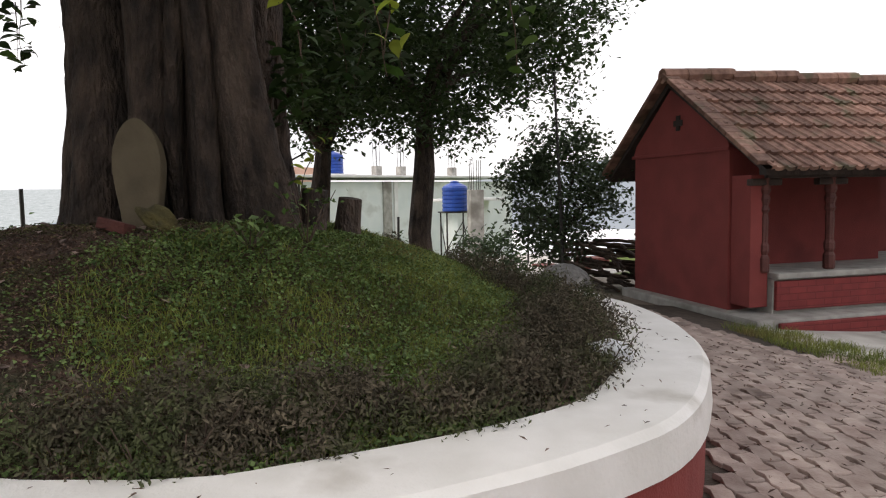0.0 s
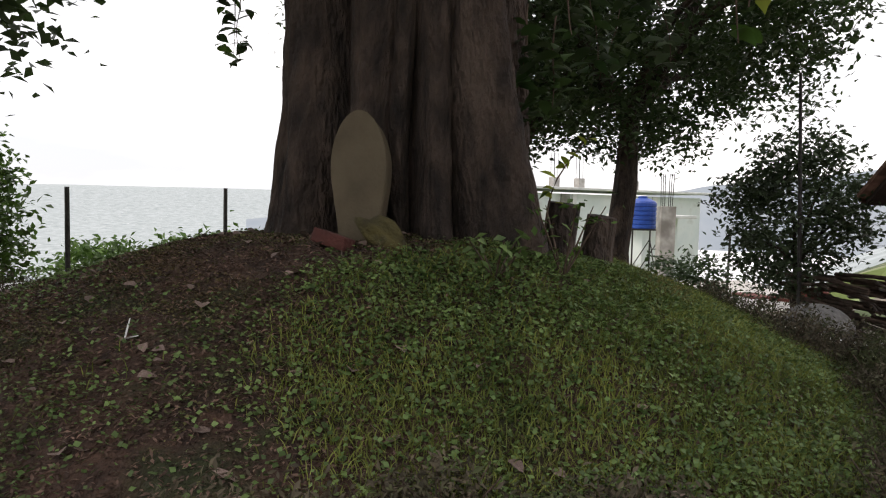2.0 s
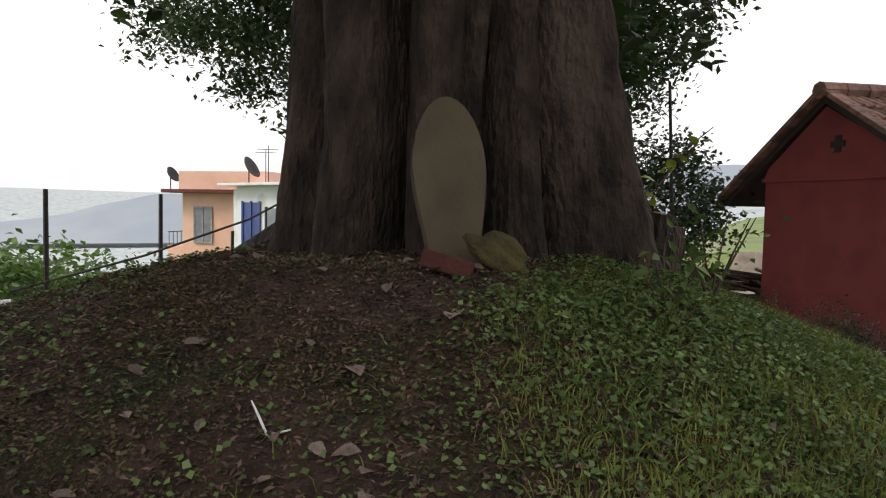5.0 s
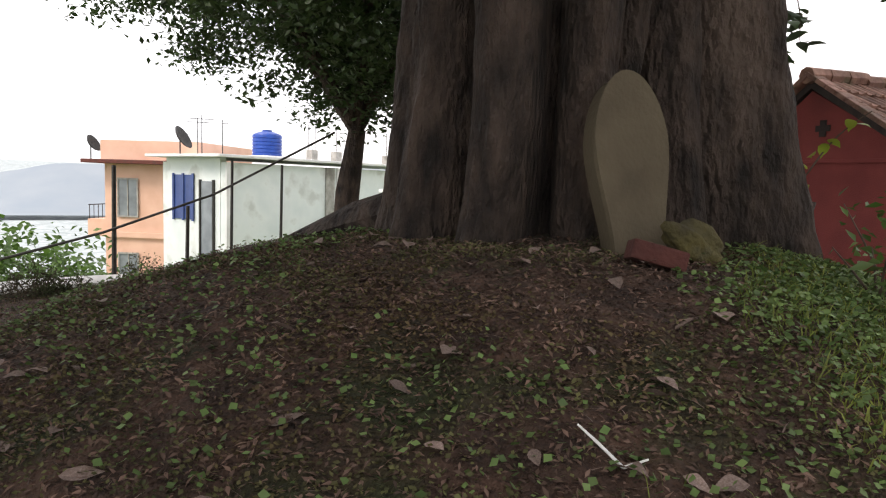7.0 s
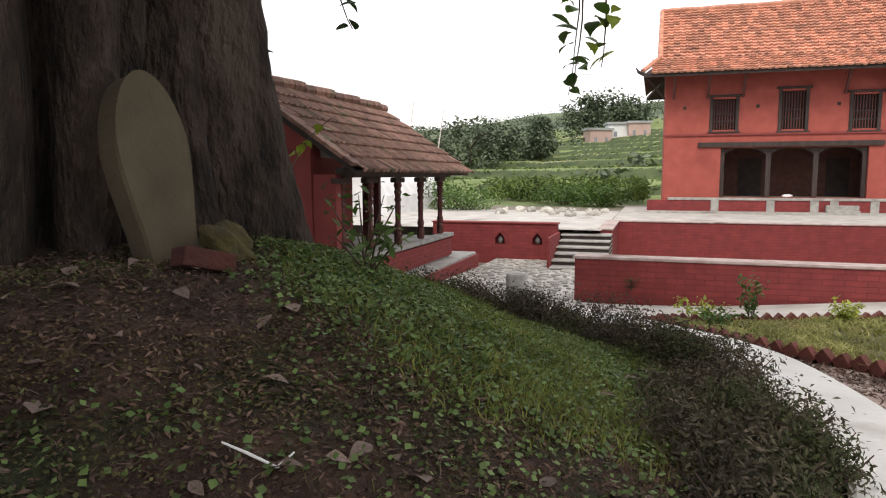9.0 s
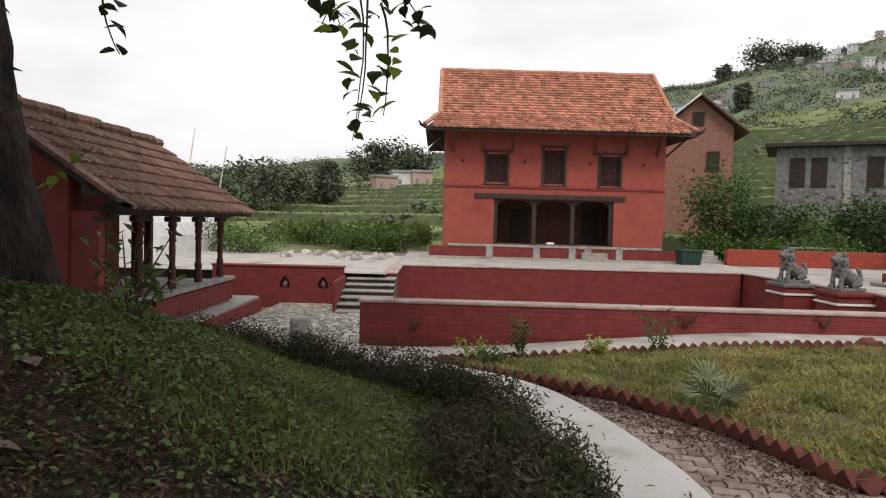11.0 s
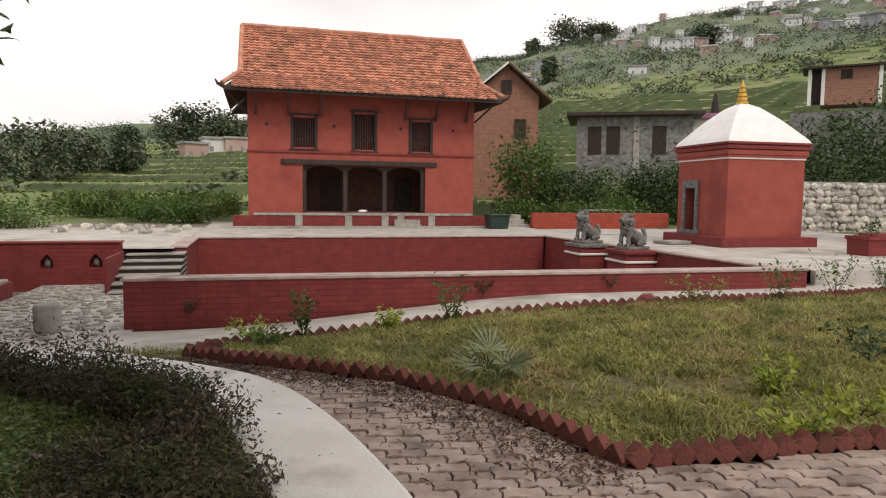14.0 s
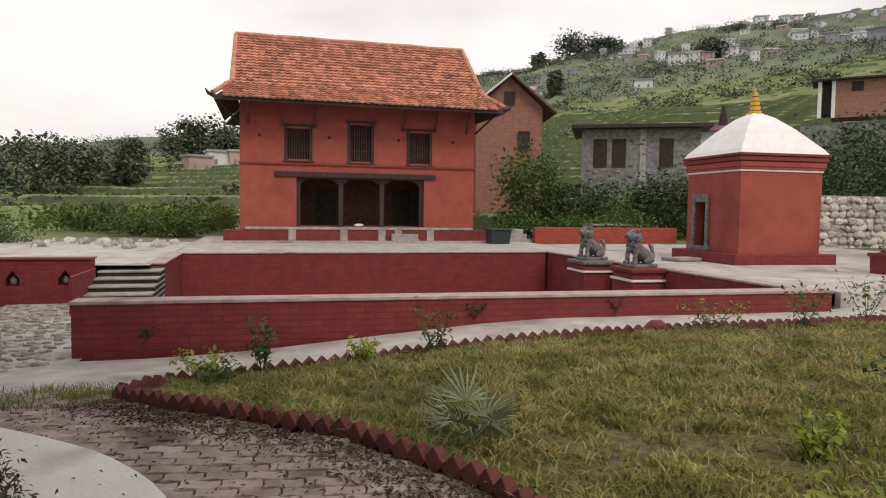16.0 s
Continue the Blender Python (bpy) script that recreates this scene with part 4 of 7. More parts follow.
part("tent_roof", lathe([(1.12, 2.462), (1.06, 2.56), (0.62, 3.06), (0.3, 3.36), (0.14, 3.45), (0.12, 3.47)], square=True), M_LIME, shrine, "white lime-washed pyramid roof")
fin = part("finial", lathe([(0.14, 3.47), (0.15, 3.52), (0.10, 3.54), (0.13, 3.62), (0.09, 3.65), (0.11, 3.73), (0.07, 3.76), (0.085, 3.83), (0.05, 3.87), (0.06, 3.93), (0.02, 3.99), (0.012, 4.06)], 14), M_GOLD, shrine, "yellow ringed finial", smooth=True)
for z, r in ((3.53, 0.125), (3.64, 0.105), (3.75, 0.085), (3.86, 0.065)):
    part("ring", lathe([(r, z), (r + 0.015, z + 0.01), (r, z + 0.02)], 14), M_REDDOOR, fin)
slab2 = part("paving_slab", box(-0.4, 0.4, -0.25, 0.25, 0, 0.07, 0.02), M_CEMENT)
slab2.matrix_basis = pose(9.9, 14.6, Z_TERRACE + 0.01, 0, 0, 12)
tagged(slab2, "loose grey stone slab before the shrine door", "stone slab")


# guardian lions, one plain mesh each, on red pedestals
def lion_bm():
    bm = bmesh.new()
    add_box(bm, -0.19, 0.19, -0.34, 0.34, 0, 0.07, 0.02)
    add_tube(bm, [(0, 0.24, 0.08), (0, 0.2, 0.2), (0, 0.0, 0.30), (0, -0.14, 0.42), (0, -0.2, 0.55)], [0.1, 0.15, 0.14, 0.15, 0.12], 10, 0.2)
    for x in (-0.1, 0.1):
        add_tube(bm, [(x, -0.24, 0.07), (x, -0.24, 0.24), (x, -0.17, 0.42)], [0.055, 0.045, 0.07], 8, 0.1)
        add_tube(bm, [(x, -0.31, 0.09), (x, -0.22, 0.1)], [0.05, 0.05], 8)
        add_tube(bm, [(x * 1.3, 0.02, 0.09), (x * 1.5, 0.16, 0.16), (x * 1.2, 0.22, 0.26)], [0.05, 0.09, 0.07], 8, 0.1)
        add_tube(bm, [(x * 0.9, -0.2, 0.72), (x, -0.19, 0.79)], [0.035, 0.012], 6)
    add_tube(bm, [(0, -0.12, 0.58), (0, -0.2, 0.64), (0, -0.3, 0.63), (0, -0.36, 0.60)], [0.15, 0.155, 0.10, 0.07], 10, 0.15)
    for k in range(26):
        a, z = random.uniform(0, 2 * math.pi), random.uniform(0.34, 0.76)
        r = 0.15
        add_tube(bm, [(r * math.cos(a), -0.15 + 0.8 * r * math.sin(a), z), (r * 1.2 * math.cos(a), -0.14 + r * math.sin(a), z - 0.03)], [0.038, 0.02], 5)
    add_tube(bm, [(0, 0.3, 0.1), (0.05, 0.36, 0.25), (0, 0.34, 0.42), (-0.03, 0.3, 0.46)], [0.035, 0.035, 0.05, 0.02], 7)
    return bm


for i, (x, y) in enumerate(((7.75, 14.9), (7.8, 12.95))):
    ped = thing("lion_pedestal", "red painted stepped pedestal under a stone lion", "pedestal", "lion pedestals", at=(x, y, -0.4), rz=-2)
    part("base", box(-0.37, 0.37, -0.42, 0.42, 0, 0.72, 0.012), M_POND, ped)
    part("moulding", box(-0.41, 0.41, -0.46, 0.46, 0.722, 0.77, 0.015), M_WHITE, ped, "pale painted moulding")
    part("neck", box(-0.36, 0.36, -0.41, 0.41, 0.772, 0.90, 0.012), M_POND, ped)
    part("top_slab", box(-0.41, 0.41, -0.46, 0.46, 0.902, 0.985, 0.02), M_STONE if i == 0 else M_POND, ped)
    if i == 0:
        lion_me = None
    if lion_me is None:
        lion = part("stone_lion", lion_bm(), M_STONE, smooth=False)
        lion_me = lion.data
    else:
        lion = link("stone_lion", lion_me, M_STONE)
    lion.matrix_basis = pose(x, y, 0.585, 0, 0, -72)
    tagged(lion, "seated grey stone guardian lion with a curly mane", "lion statue", "guardian lions")

# ---------------------------------------------------------------- pavilion (open-fronted hut) beside the planter
PX0, PX1, PY0, PY1, PF = -6.68, -4.68, 7.0, 11.75, -4.35
hut = thing("pavilion", "long red plastered pavilion with weathered brown tile roof", "pavilion")
hz = 0.16
part("gable_wall", box(PX0, PX1 + 0.02, PY0, PY0 + 0.28, hz, 2.1, 0.01), M_HUTRED, hut)
bm = bmesh.new()
vs = [bm.verts.new((x, y, z)) for y in (PY0 - 0.015, PY0 + 0.26) for x, z in ((PX0 - 0.02, 2.102), (PX1 + 0.04, 2.102), (PX1 - 0.04, 2.25), (-5.80, 2.92), (PX0 + 0.06, 2.25))]
bm.faces.new(vs[:5])
bm.faces.new(vs[5:][::-1])
for i in range(5):
    bm.faces.new((vs[i], vs[(i + 1) % 5], vs[5 + (i + 1) % 5], vs[5 + i]))
part("gable", bm, M_HUTRED, hut)
part("gable_band", box(PX0 - 0.03, PX1 + 0.05, PY0 - 0.04, PY0 - 0.017, 2.07, 2.115, 0.008), M_HUTRED, hut)
# No opening is cut: dark crossed plates are painted as the vent's shade.
bm = bmesh.new()
add_box(bm, -5.66, -5.58, PY0 - 0.03, PY0 - 0.017, 2.38, 2.57)
add_box(bm, -5.71, -5.53, PY0 - 0.034, PY0 - 0.018, 2.44, 2.51)
part("cross_vent", bm, M_DARK, hut, "small cross-shaped vent, its inner shade painted as dark plates")
part("corner_pilaster", box(PX1 + 0.025, PF + 0.02, PY0 + 0.03, PY0 + 0.27, 0.3, 1.78, 0.012), M_HUTRED, hut)
part("back_wall", box(PX0, PX0 + 0.28, PY0 + 0.284, PY1, hz, 2.1, 0.01), M_HUTRED, hut)
part("inner_back_wall", box(-5.75, -5.55, PY0 + 0.284, PY1 - 1.6, 0.62, 1.98), M_HUTRED, hut)
part("floor_slab", box(PX0 + 0.284, PF + 0.08, PY0 + 0.284, PY1, 0.18, 0.62, 0.015), M_CEMENT, hut)
part("dado", box(PF + 0.082, PF + 0.13, PY0 + 0.3, PY1, 0.27, 0.60, 0.01), M_POND, hut, "red painted low front wall")
part("sill_beam", box(PF - 0.05, PF + 0.16, PY0 + 0.29, PY1 + 0.04, 0.622, 0.69, 0.015), M_CEMENT, hut)
part("plinth_step", box(PX0 - 0.1, PF + 0.38, PY0 - 0.16, PY1 + 0.9, -0.1, 0.23, 0.03), M_CEMENT, hut, "worn grey cement step around the base")
part("plinth_face", box(PF + 0.382, PF + 0.43, PY0 + 0.1, PY1 + 0.9, -0.15, 0.19, 0.012), M_POND, hut)
part("front_beam", box(PF - 0.07, PF + 0.07, PY0 + 0.2, PY1 + 0.05, 1.74, 1.87, 0.012), M_WOOD, hut)
POST = [(0.055, 0.0), (0.065, 0.02), (0.065, 0.16), (0.045, 0.2), (0.06, 0.24), (0.06, 0.30), (0.045, 0.34), (0.05, 0.60), (0.042, 0.66), (0.062, 0.70), (0.045, 0.75), (0.065, 0.82), (0.05, 0.87), (0.07, 0.92), (0.055, 0.98), (0.06, 1.05)]
post_me = None
for y in (7.22, 8.12, 9.22, 10.3, 11.4):
    if post_me is None:
        bm = lathe(POST, 8)
        o = part("carved_post", bm, M_POSTWOOD, hut)
        post_me = o.data
    else:
        o = link("carved_post", post_me, M_POSTWOOD, hut)
    o.location = (PF, y, 0.692)
    part("post_bracket", box(PF - 0.05, PF + 0.05, y - 0.2, y + 0.2, 1.66, 1.738, 0.02), M_WOOD, o).matrix_parent_inverse = Matrix.Translation((-PF, -y, -0.692))
for y in (10.9, 11.4):
    part("rear_post", box(-5.7, -5.58, y, y + 0.12, 0.62, 1.95, 0.01), M_POSTWOOD, hut)
# roof
GX, GZ = -5.80, 3.04
EAVE_F, EAVE_B, EZ0 = -4.02, -7.36, 1.83
Y0, Y1 = PY0 - 0.04, PY1 + 0.45
bm = bmesh.new()
vs = [bm.verts.new((x, y, z)) for y in (Y0, Y1) for x, z in ((EAVE_F, EZ0), (GX, GZ), (EAVE_B, EZ0), (EAVE_B, EZ0 - 0.06), (GX, GZ - 0.09), (EAVE_F, EZ0 - 0.06))]
bm.faces.new(vs[:6])
bm.faces.new(vs[6:][::-1])
for i in range(6):
    bm.faces.new((vs[i], vs[(i + 1) % 6], vs[6 + (i + 1) % 6], vs[6 + i]))
hroof = part("roof", bm, M_WOOD, hut, "dark roof boarding")
fd = Vector((EAVE_F - GX, 0, EZ0 - GZ))
bd = Vector((EAVE_B - GX, 0, EZ0 - GZ))
tiled_slope((GX, Y0 - 0.02, GZ + 0.02), (0, 1, 0), fd.normalized(), 35, 7, (Y1 - Y0 + 0.04) / 35, 0.4, 0.4 - fd.length / 7, M_HUTTILE, "roof_tiles", hroof, rows_as_parts=True)
tiled_slope((GX, Y0 - 0.02, GZ + 0.02), (0, 1, 0), bd.normalized(), 35, 7, (Y1 - Y0 + 0.04) / 35, 0.4, 0.4 - bd.length / 7, M_HUTTILE, "roof_tiles", hroof)
for k in range(14):
    u = (k + 0.5) / 14
    v = Vector((GX, Y0 - 0.02, GZ + 0.06)) + fd * u
    o = part("verge_tile", box(-0.075, 0.075, -0.1, 0.11, -0.02, 0.035, 0.012), M_HUTTILE, hroof)
    o.matrix_basis = Matrix.Translation(v) @ Euler((0, math.atan2(-fd.z, fd.x), 0)).to_matrix().to_4x4()
    v = Vector((GX, Y0 - 0.02, GZ + 0.06)) + bd * u
    o = part("verge_tile", box(-0.075, 0.075, -0.1, 0.11, -0.02, 0.035, 0.012), M_HUTTILE, hroof)
    o.matrix_basis = Matrix.Translation(v) @ Euler((0, math.atan2(-bd.z, bd.x), 0)).to_matrix().to_4x4()
for k in range(16):
    y = Y0 - 0.1 + (Y1 - Y0 + 0.15) * k / 16
    L = (Y1 - Y0) / 16 + 0.05
    part("ridge_tile", tube([(GX, y, GZ + 0.05 + 0.012 * (k % 3)), (GX, y + L, GZ + 0.075 + 0.012 * (k % 3))], [0.10, 0.085], 8), M_HUTTILE, hroof)

# ---------------------------------------------------------------- the great tree on the mound
def a_(a):
    return math.atan2(math.sin(a), math.cos(a))


# joined stems of the trunk: bearing, half width, reach from the middle, spread at the foot
STEMS = ((-1.03, 0.25, 0.68, 0.10), (-1.52, 0.25, 0.68, 0.14), (-0.36, 0.27, 0.57, 0.0), (0.02, 0.14, 0.54, -0.08), (0.32, 0.18, 0.62, 0.16), (0.64, 0.19, 0.70, 0.40), (0.94, 0.18, 0.69, 0.22), (1.3, 0.23, 0.68, 0.14),
         (1.78, 0.28, 0.68, 0.12), (2.33, 0.30, 0.66, 0.12), (2.93, 0.33, 0.66, 0.12), (-2.75, 0.31, 0.66, 0.12), (-2.1, 0.34, 0.70, 0.14))


def trunk_radius(a, z):
    """Trunk of stems grown together, with deep folds between them; each stem spreads at its foot."""
    h = max(0.0, z - 1.35)
    r = 0.31
    for k, (c, half, reach, foot) in enumerate(STEMS):
        e = math.exp(-h / (1.0 if foot > 0.3 else 0.42))
        half *= 1 + 0.12 * noise.noise(Vector((k * 5.1, z * 1.1, 4))) + 0.10 * smooth01(0.5, 2.0, h)
        d = a_(a - c - 0.10 * noise.noise(Vector((k * 3.7, z * 0.8, 0)))) / half
        if abs(d) < 1:
            r = max(r, 0.31 + (reach + foot * e - 0.012 * h - 0.31) * (1 - d * d) ** 0.5)
    n3 = Vector((math.cos(a), math.sin(a), 0))
    return r + 0.03 * noise.noise(n3 * 4 + Vector((0, 0, z * 1.2))) + 0.018 * noise.noise(n3 * 13 + Vector((0, 0, z * 4))) + 0.010 * noise.noise(n3 * 40 + Vector((0, 0, z * 9)))


great = thing("great_tree", "huge old fig tree with a deeply buttressed trunk", "tree", at=(0, 0, 0))
bm = bmesh.new()
zs = [1.2 + 0.03 * i for i in range(60)] + [3.0 + 0.12 * i for i in range(19)]
rings = []
for z in zs:
    lean = 0.03 * (z - 1.3)
    rings.append([bm.verts.new((-2.80 + lean + trunk_radius(a, z) * math.cos(a), 1.34 + trunk_radius(a, z) * math.sin(a), z)) for a in (2 * math.pi * k / 480 for k in range(480))])
for p, q in zip(rings, rings[1:]):
    for k in range(480):
        bm.faces.new((p[k], p[(k + 1) % 480], q[(k + 1) % 480], q[k]))
bm.faces.new(rings[-1])
part("trunk", bm, M_BARK, great, smooth=True)
rng = random.Random(11)
tips = []
for k in range(9):
    a = 2 * math.pi * k / 9 + rng.uniform(-0.2, 0.2)
    p = Vector((-2.75, 1.34, 4.6))
    pts, rad = [p.copy()], [0.34]
    d = Vector((math.cos(a), math.sin(a), 0.75))
    for j in range(6):
        d = (d + Vector((rng.uniform(-0.25, 0.25), rng.uniform(-0.25, 0.25), rng.uniform(-0.12, 0.1)))).normalized()
        p = p + d * rng.uniform(0.75, 1.05)
        pts.append(p.copy())
        rad.append(0.30 * 0.72 ** (j + 1))
        if j > 1:
            tips.append(p.copy())
    part("limb", tube(pts, rad, 8, 0.2), M_BARK, great)
rs_ = np.random.default_rng(5)
cen, nor = [], []
for _ in range(620):
    t = tips[rs_.integers(len(tips))]
    c = np.array(t) + rs_.normal(size=3) * (1.25, 1.25, 0.8)
    c[2] = max(c[2], 4.4)
    m = 42
    cen.append(c + rs_.normal(size=(m, 3)) * (0.36, 0.36, 0.22))
    q = rs_.normal(size=(m, 3))
    q[:, 2] = abs(q[:, 2]) + 0.6
    nor.append(q)
# Extra clumps out of view overhead, added to shade the mound and trunk.
for _ in range(760):
    r_, th_ = 4.6 * math.sqrt(rs_.random()), rs_.uniform(0, 2 * math.pi)
    c = np.array([-3.0 + r_ * math.cos(th_), 0.2 + r_ * math.sin(th_), 5.0 + 0.16 * r_ + rs_.uniform(0, 2.0)])
    cen.append(c + rs_.normal(size=(40, 3)) * (0.4, 0.4, 0.2))
    q = rs_.normal(size=(40, 3))
    q[:, 2] = abs(q[:, 2]) + 1.0
    nor.append(q)
# Low clumps on the unseen south side, added only to block side light.
for _ in range(420):
    c = np.array([rs_.uniform(-6.0, 2.0), rs_.uniform(-6.0, -1.9), rs_.uniform(2.9, 4.6)])
    cen.append(c + rs_.normal(size=(36, 3)) * (0.4, 0.28, 0.25))
    q = rs_.normal(size=(36, 3))
    q[:, 2] = abs(q[:, 2]) + 0.6
    nor.append(q)
cen, nor = np.concatenate(cen), np.concatenate(nor)
leaf_cloud("crown", cen, nor, rs_.uniform(0.11, 0.2, len(cen)), M_LEAFDARK, great, "dense dark green crown with unseen clumps added to shade the mound", aspect=0.6, seed=3)


def hanging_spray(name, start, way, length, seed, mat=M_LEAF, leaf=0.085, n=16, parent=None):
    """A thin drooping twig with alternate leaves."""
    r = random.Random(seed)
    p, d = Vector(start), Vector(way).normalized()
    pts = [p.copy()]
    for i in range(8):
        d = (d + Vector((r.uniform(-0.18, 0.18), r.uniform(-0.18, 0.18), -0.10 + r.uniform(-0.06, 0.06)))).normalized()
        p = p + d * length / 8
        pts.append(p.copy())
    tw = part("twig", tube(pts, [0.006 * (1 - 0.08 * i) for i in range(9)], 5), M_TWIG, parent)
    cs, ns = [], []
    for k in range(n):
        u = (0.15 + 0.85 * k / n) * 8
        i = min(7, int(u))
        q = pts[i].lerp(pts[i + 1], u - i)
        o = Vector((r.uniform(-1, 1), r.uniform(-1, 1), r.uniform(-0.8, 0.2))) * leaf * 0.75
        cs.append(q + o)
        ns.append((r.uniform(-0.7, 0.7), r.uniform(-0.7, 0.7), 1))
    leaf_cloud("foliage", cs, ns, [leaf * r.uniform(0.75, 1.25) for _ in cs], mat, tw, aspect=0.52, hang=0.5, seed=seed, broad=True)


# ---------------------------------------------------------------- on the mound
def slab_bm():
    """Upright stone with a rounded shoulder and a waist, slightly raised border."""
    bm = bmesh.new()
    out = []
    H = 0.64
    for k in range(49):
        u = k / 48
        a = math.pi * u
        if u < 0.3:
            z = H * (u / 0.3) * 0.62
            x = -0.118 - 0.052 * smooth01(0.05, 0.62, z / H)
        elif u > 0.7:
            z = H * ((1 - u) / 0.3) * 0.62
            x = 0.118 + 0.052 * smooth01(0.05, 0.62, z / H)
        else:
            b = math.pi * (1 - (u - 0.3) / 0.4)
            x, z = 0.17 * math.cos(b), H * 0.62 + H * 0.38 * (1 - abs(math.cos(b)) ** 2.0) ** 0.58
        out.append((x, z))
    lay = []
    for y, sc in ((0.045, 1.0), (-0.033, 1.0), (-0.045, 0.97)):
        lay.append([bm.verts.new((x * sc, y, 0.02 + (z - 0.3) * sc + 0.3 if sc < 1 else z)) for x, z in out])
    n = len(out)
    for p, q in zip(lay, lay[1:]):
        for k in range(n - 1):
            bm.faces.new((p[k], p[k + 1], q[k + 1], q[k]))
        bm.faces.new((p[-1], p[0], q[0], q[-1]))
    bm.faces.new(lay[0])
    bm.faces.new(lay[-1][::-1])
    return bm


slab = part("stone_slab", slab_bm(), M_SLAB)
slab.matrix_basis = pose(-2.05, 1.175, 1.43, -9, -3.5, 78) @ Matrix.Diagonal((0.8, 1, 1.02, 1))
tagged(slab, "upright round-topped sandstone slab leaning on the trunk", "standing stone")
brick = part("loose_brick", box(-0.085, 0.085, -0.045, 0.045, -0.01, 0.05, 0.008), M_OLDBRICK)
brick.matrix_basis = pose(-1.85, 1.07, mound_z(-1.85, 1.07) + 0.015, -10, 14, 62)
tagged(brick, "loose red brick lying before the stone slab", "brick")
moss = part("mossy_stone", stone_bm(0.135, 0.05, 0.06, 4.2, 0.5, 3), M_MOSS, smooth=True)
moss.matrix_basis = pose(-1.9, 1.29, mound_z(-1.9, 1.29) + 0.045, 0, 34, 74)
tagged(moss, "yellow-green mossy stone beside the slab", "stone")
stump = part("cut_stump", tube([(-2.22, 2.10, 1.2), (-2.24, 2.12, 1.5), (-2.22, 2.14, 1.68)], [0.10, 0.085, 0.08], 12, 0.3), M_BARK)
tagged(stump, "grey cut tree stump beside the great trunk", "stump")
stump2 = part("cut_stump", tube([(-2.45, 2.34, 1.15), (-2.46, 2.36, 1.45), (-2.44, 2.38, 1.62)], [0.10, 0.09, 0.075], 12, 0.3), M_BARK)
tagged(stump2, "dark rotten tree stump on the mound", "stump")
for (x, y, L, r, rz) in ((-3.3, 0.8, 0.75, 0.13, 215), (-2.3, 1.95, 0.3, 0.06, 40)):
    a = radians(rz)
    pts = [(x + L * u * math.cos(a), y + L * u * math.sin(a), mound_z(x + L * u * math.cos(a), y + L * u * math.sin(a)) + r * (0.7 - u) * 0.8) for u in (0, 0.3, 0.6, 1.0)]
    part("root", tube(pts, [r, r * 0.85, r * 0.6, r * 0.3], 8, 0.3), M_BARK, great)

stick = thing("broken_stick", "pale broken stick lying on the soil", "stick", at=(-1.24, 0.46, mound_z(-1.24, 0.46) + 0.012), rz=0)
part("long_piece", tube([(0, 0, 0), (-0.06, -0.016, 0.03), (-0.105, -0.028, 0.05)], [0.0032, 0.0032, 0.002], 6), M_LIME, stick)
part("short_piece", tube([(0, 0, 0), (0.01, 0.05, 0.012)], [0.0032, 0.002], 6), M_LIME, stick)
bag = part("plastic_bag", stone_bm(0.12, 0.08, 0.05, 6.6, 0.6, 3), M_BAG, smooth=True)
bag.location = (-0.78, 3.36, mound_z(-0.78, 3.36) + 0.07)
tagged(bag, "crumpled white plastic bag caught at the hedge", "plastic bag")

# scattered places on the mound
rg = np.random.default_rng(21)


def mound_places(n, lo, hi, keep):
    """Random places between two distances from the planter's edge, thinned by keep(x, y)."""
    out = []
    while len(out) < n:
        x, y = rg.uniform(-6.4, 0.3), rg.uniform(-2.4, 4.1)
        i = inside_q(x, y)
        if lo < i < hi and math.hypot(x + 2.8, y - 1.34) > 0.52 and rg.random() < keep(x, y):
            out.append((x, y))
    return out


def near_keep(x, y):
    """More where the walk passes."""
    return 1.0 if x > -3.2 and y < 3.9 else 0.18


def green(x, y):
    """Share of green cover: bare and littered to the south, grassy to the north-east."""
    a = math.degrees(math.atan2(y - TY, x - TX))
    g = smooth01(-22, 22, a) * smooth01(175, 140, a)
    d = math.hypot(x - TX, y - TY)
    g = max(g * smooth01(0.5, 0.95, d), 0.1 * smooth01(0.8, 1.5, d))
    return max(0.0, min(1.0, g + (0.22 + 0.33 * g) * noise.noise(Vector((x * 1.4, y * 1.4, 7)))))


def up_normals(n, tilt=0.5):
    q = rg.normal(size=(n, 3)) * tilt
    q[:, 2] = 1
    return q


pl_ = mound_places(58000, 0.40, 9, lambda x, y: near_keep(x, y) * green(x, y) * (1 - 0.6 * smooth01(0.9, 2.0, math.hypot(x - TX, y - TY)) * smooth01(-0.2, 0.3, noise.noise(Vector((x * 1.7, y * 1.7, 31))))))
c = [(x, y, mound_z(x, y) + rg.uniform(0.006, 0.035)) for x, y in pl_]
tagged(leaf_cloud("clover_cover", c, up_normals(len(c)), rg.uniform(0.011, 0.025, len(c)), M_CLOVER, aspect=0.9, fold=0.1, seed=4), "low green clover covering the mound", "ground cover", kind="stuff")
pl_ = mound_places(42000, 0.45, 9, lambda x, y: near_keep(x, y) * smooth01(0.18, 0.6, green(x, y)) * (0.3 + 0.7 * smooth01(1.0, 1.6, math.hypot(x - TX, y - TY))))
tagged(blades("mound_grass", [(x, y, mound_z(x, y)) for x, y in pl_], rg.uniform(0.02, 0.06, len(pl_)), M_MOUNDGRASS, seed=5, lean=0.9, width=0.0022), "short green grass on the mound slope", "grass", kind="stuff")
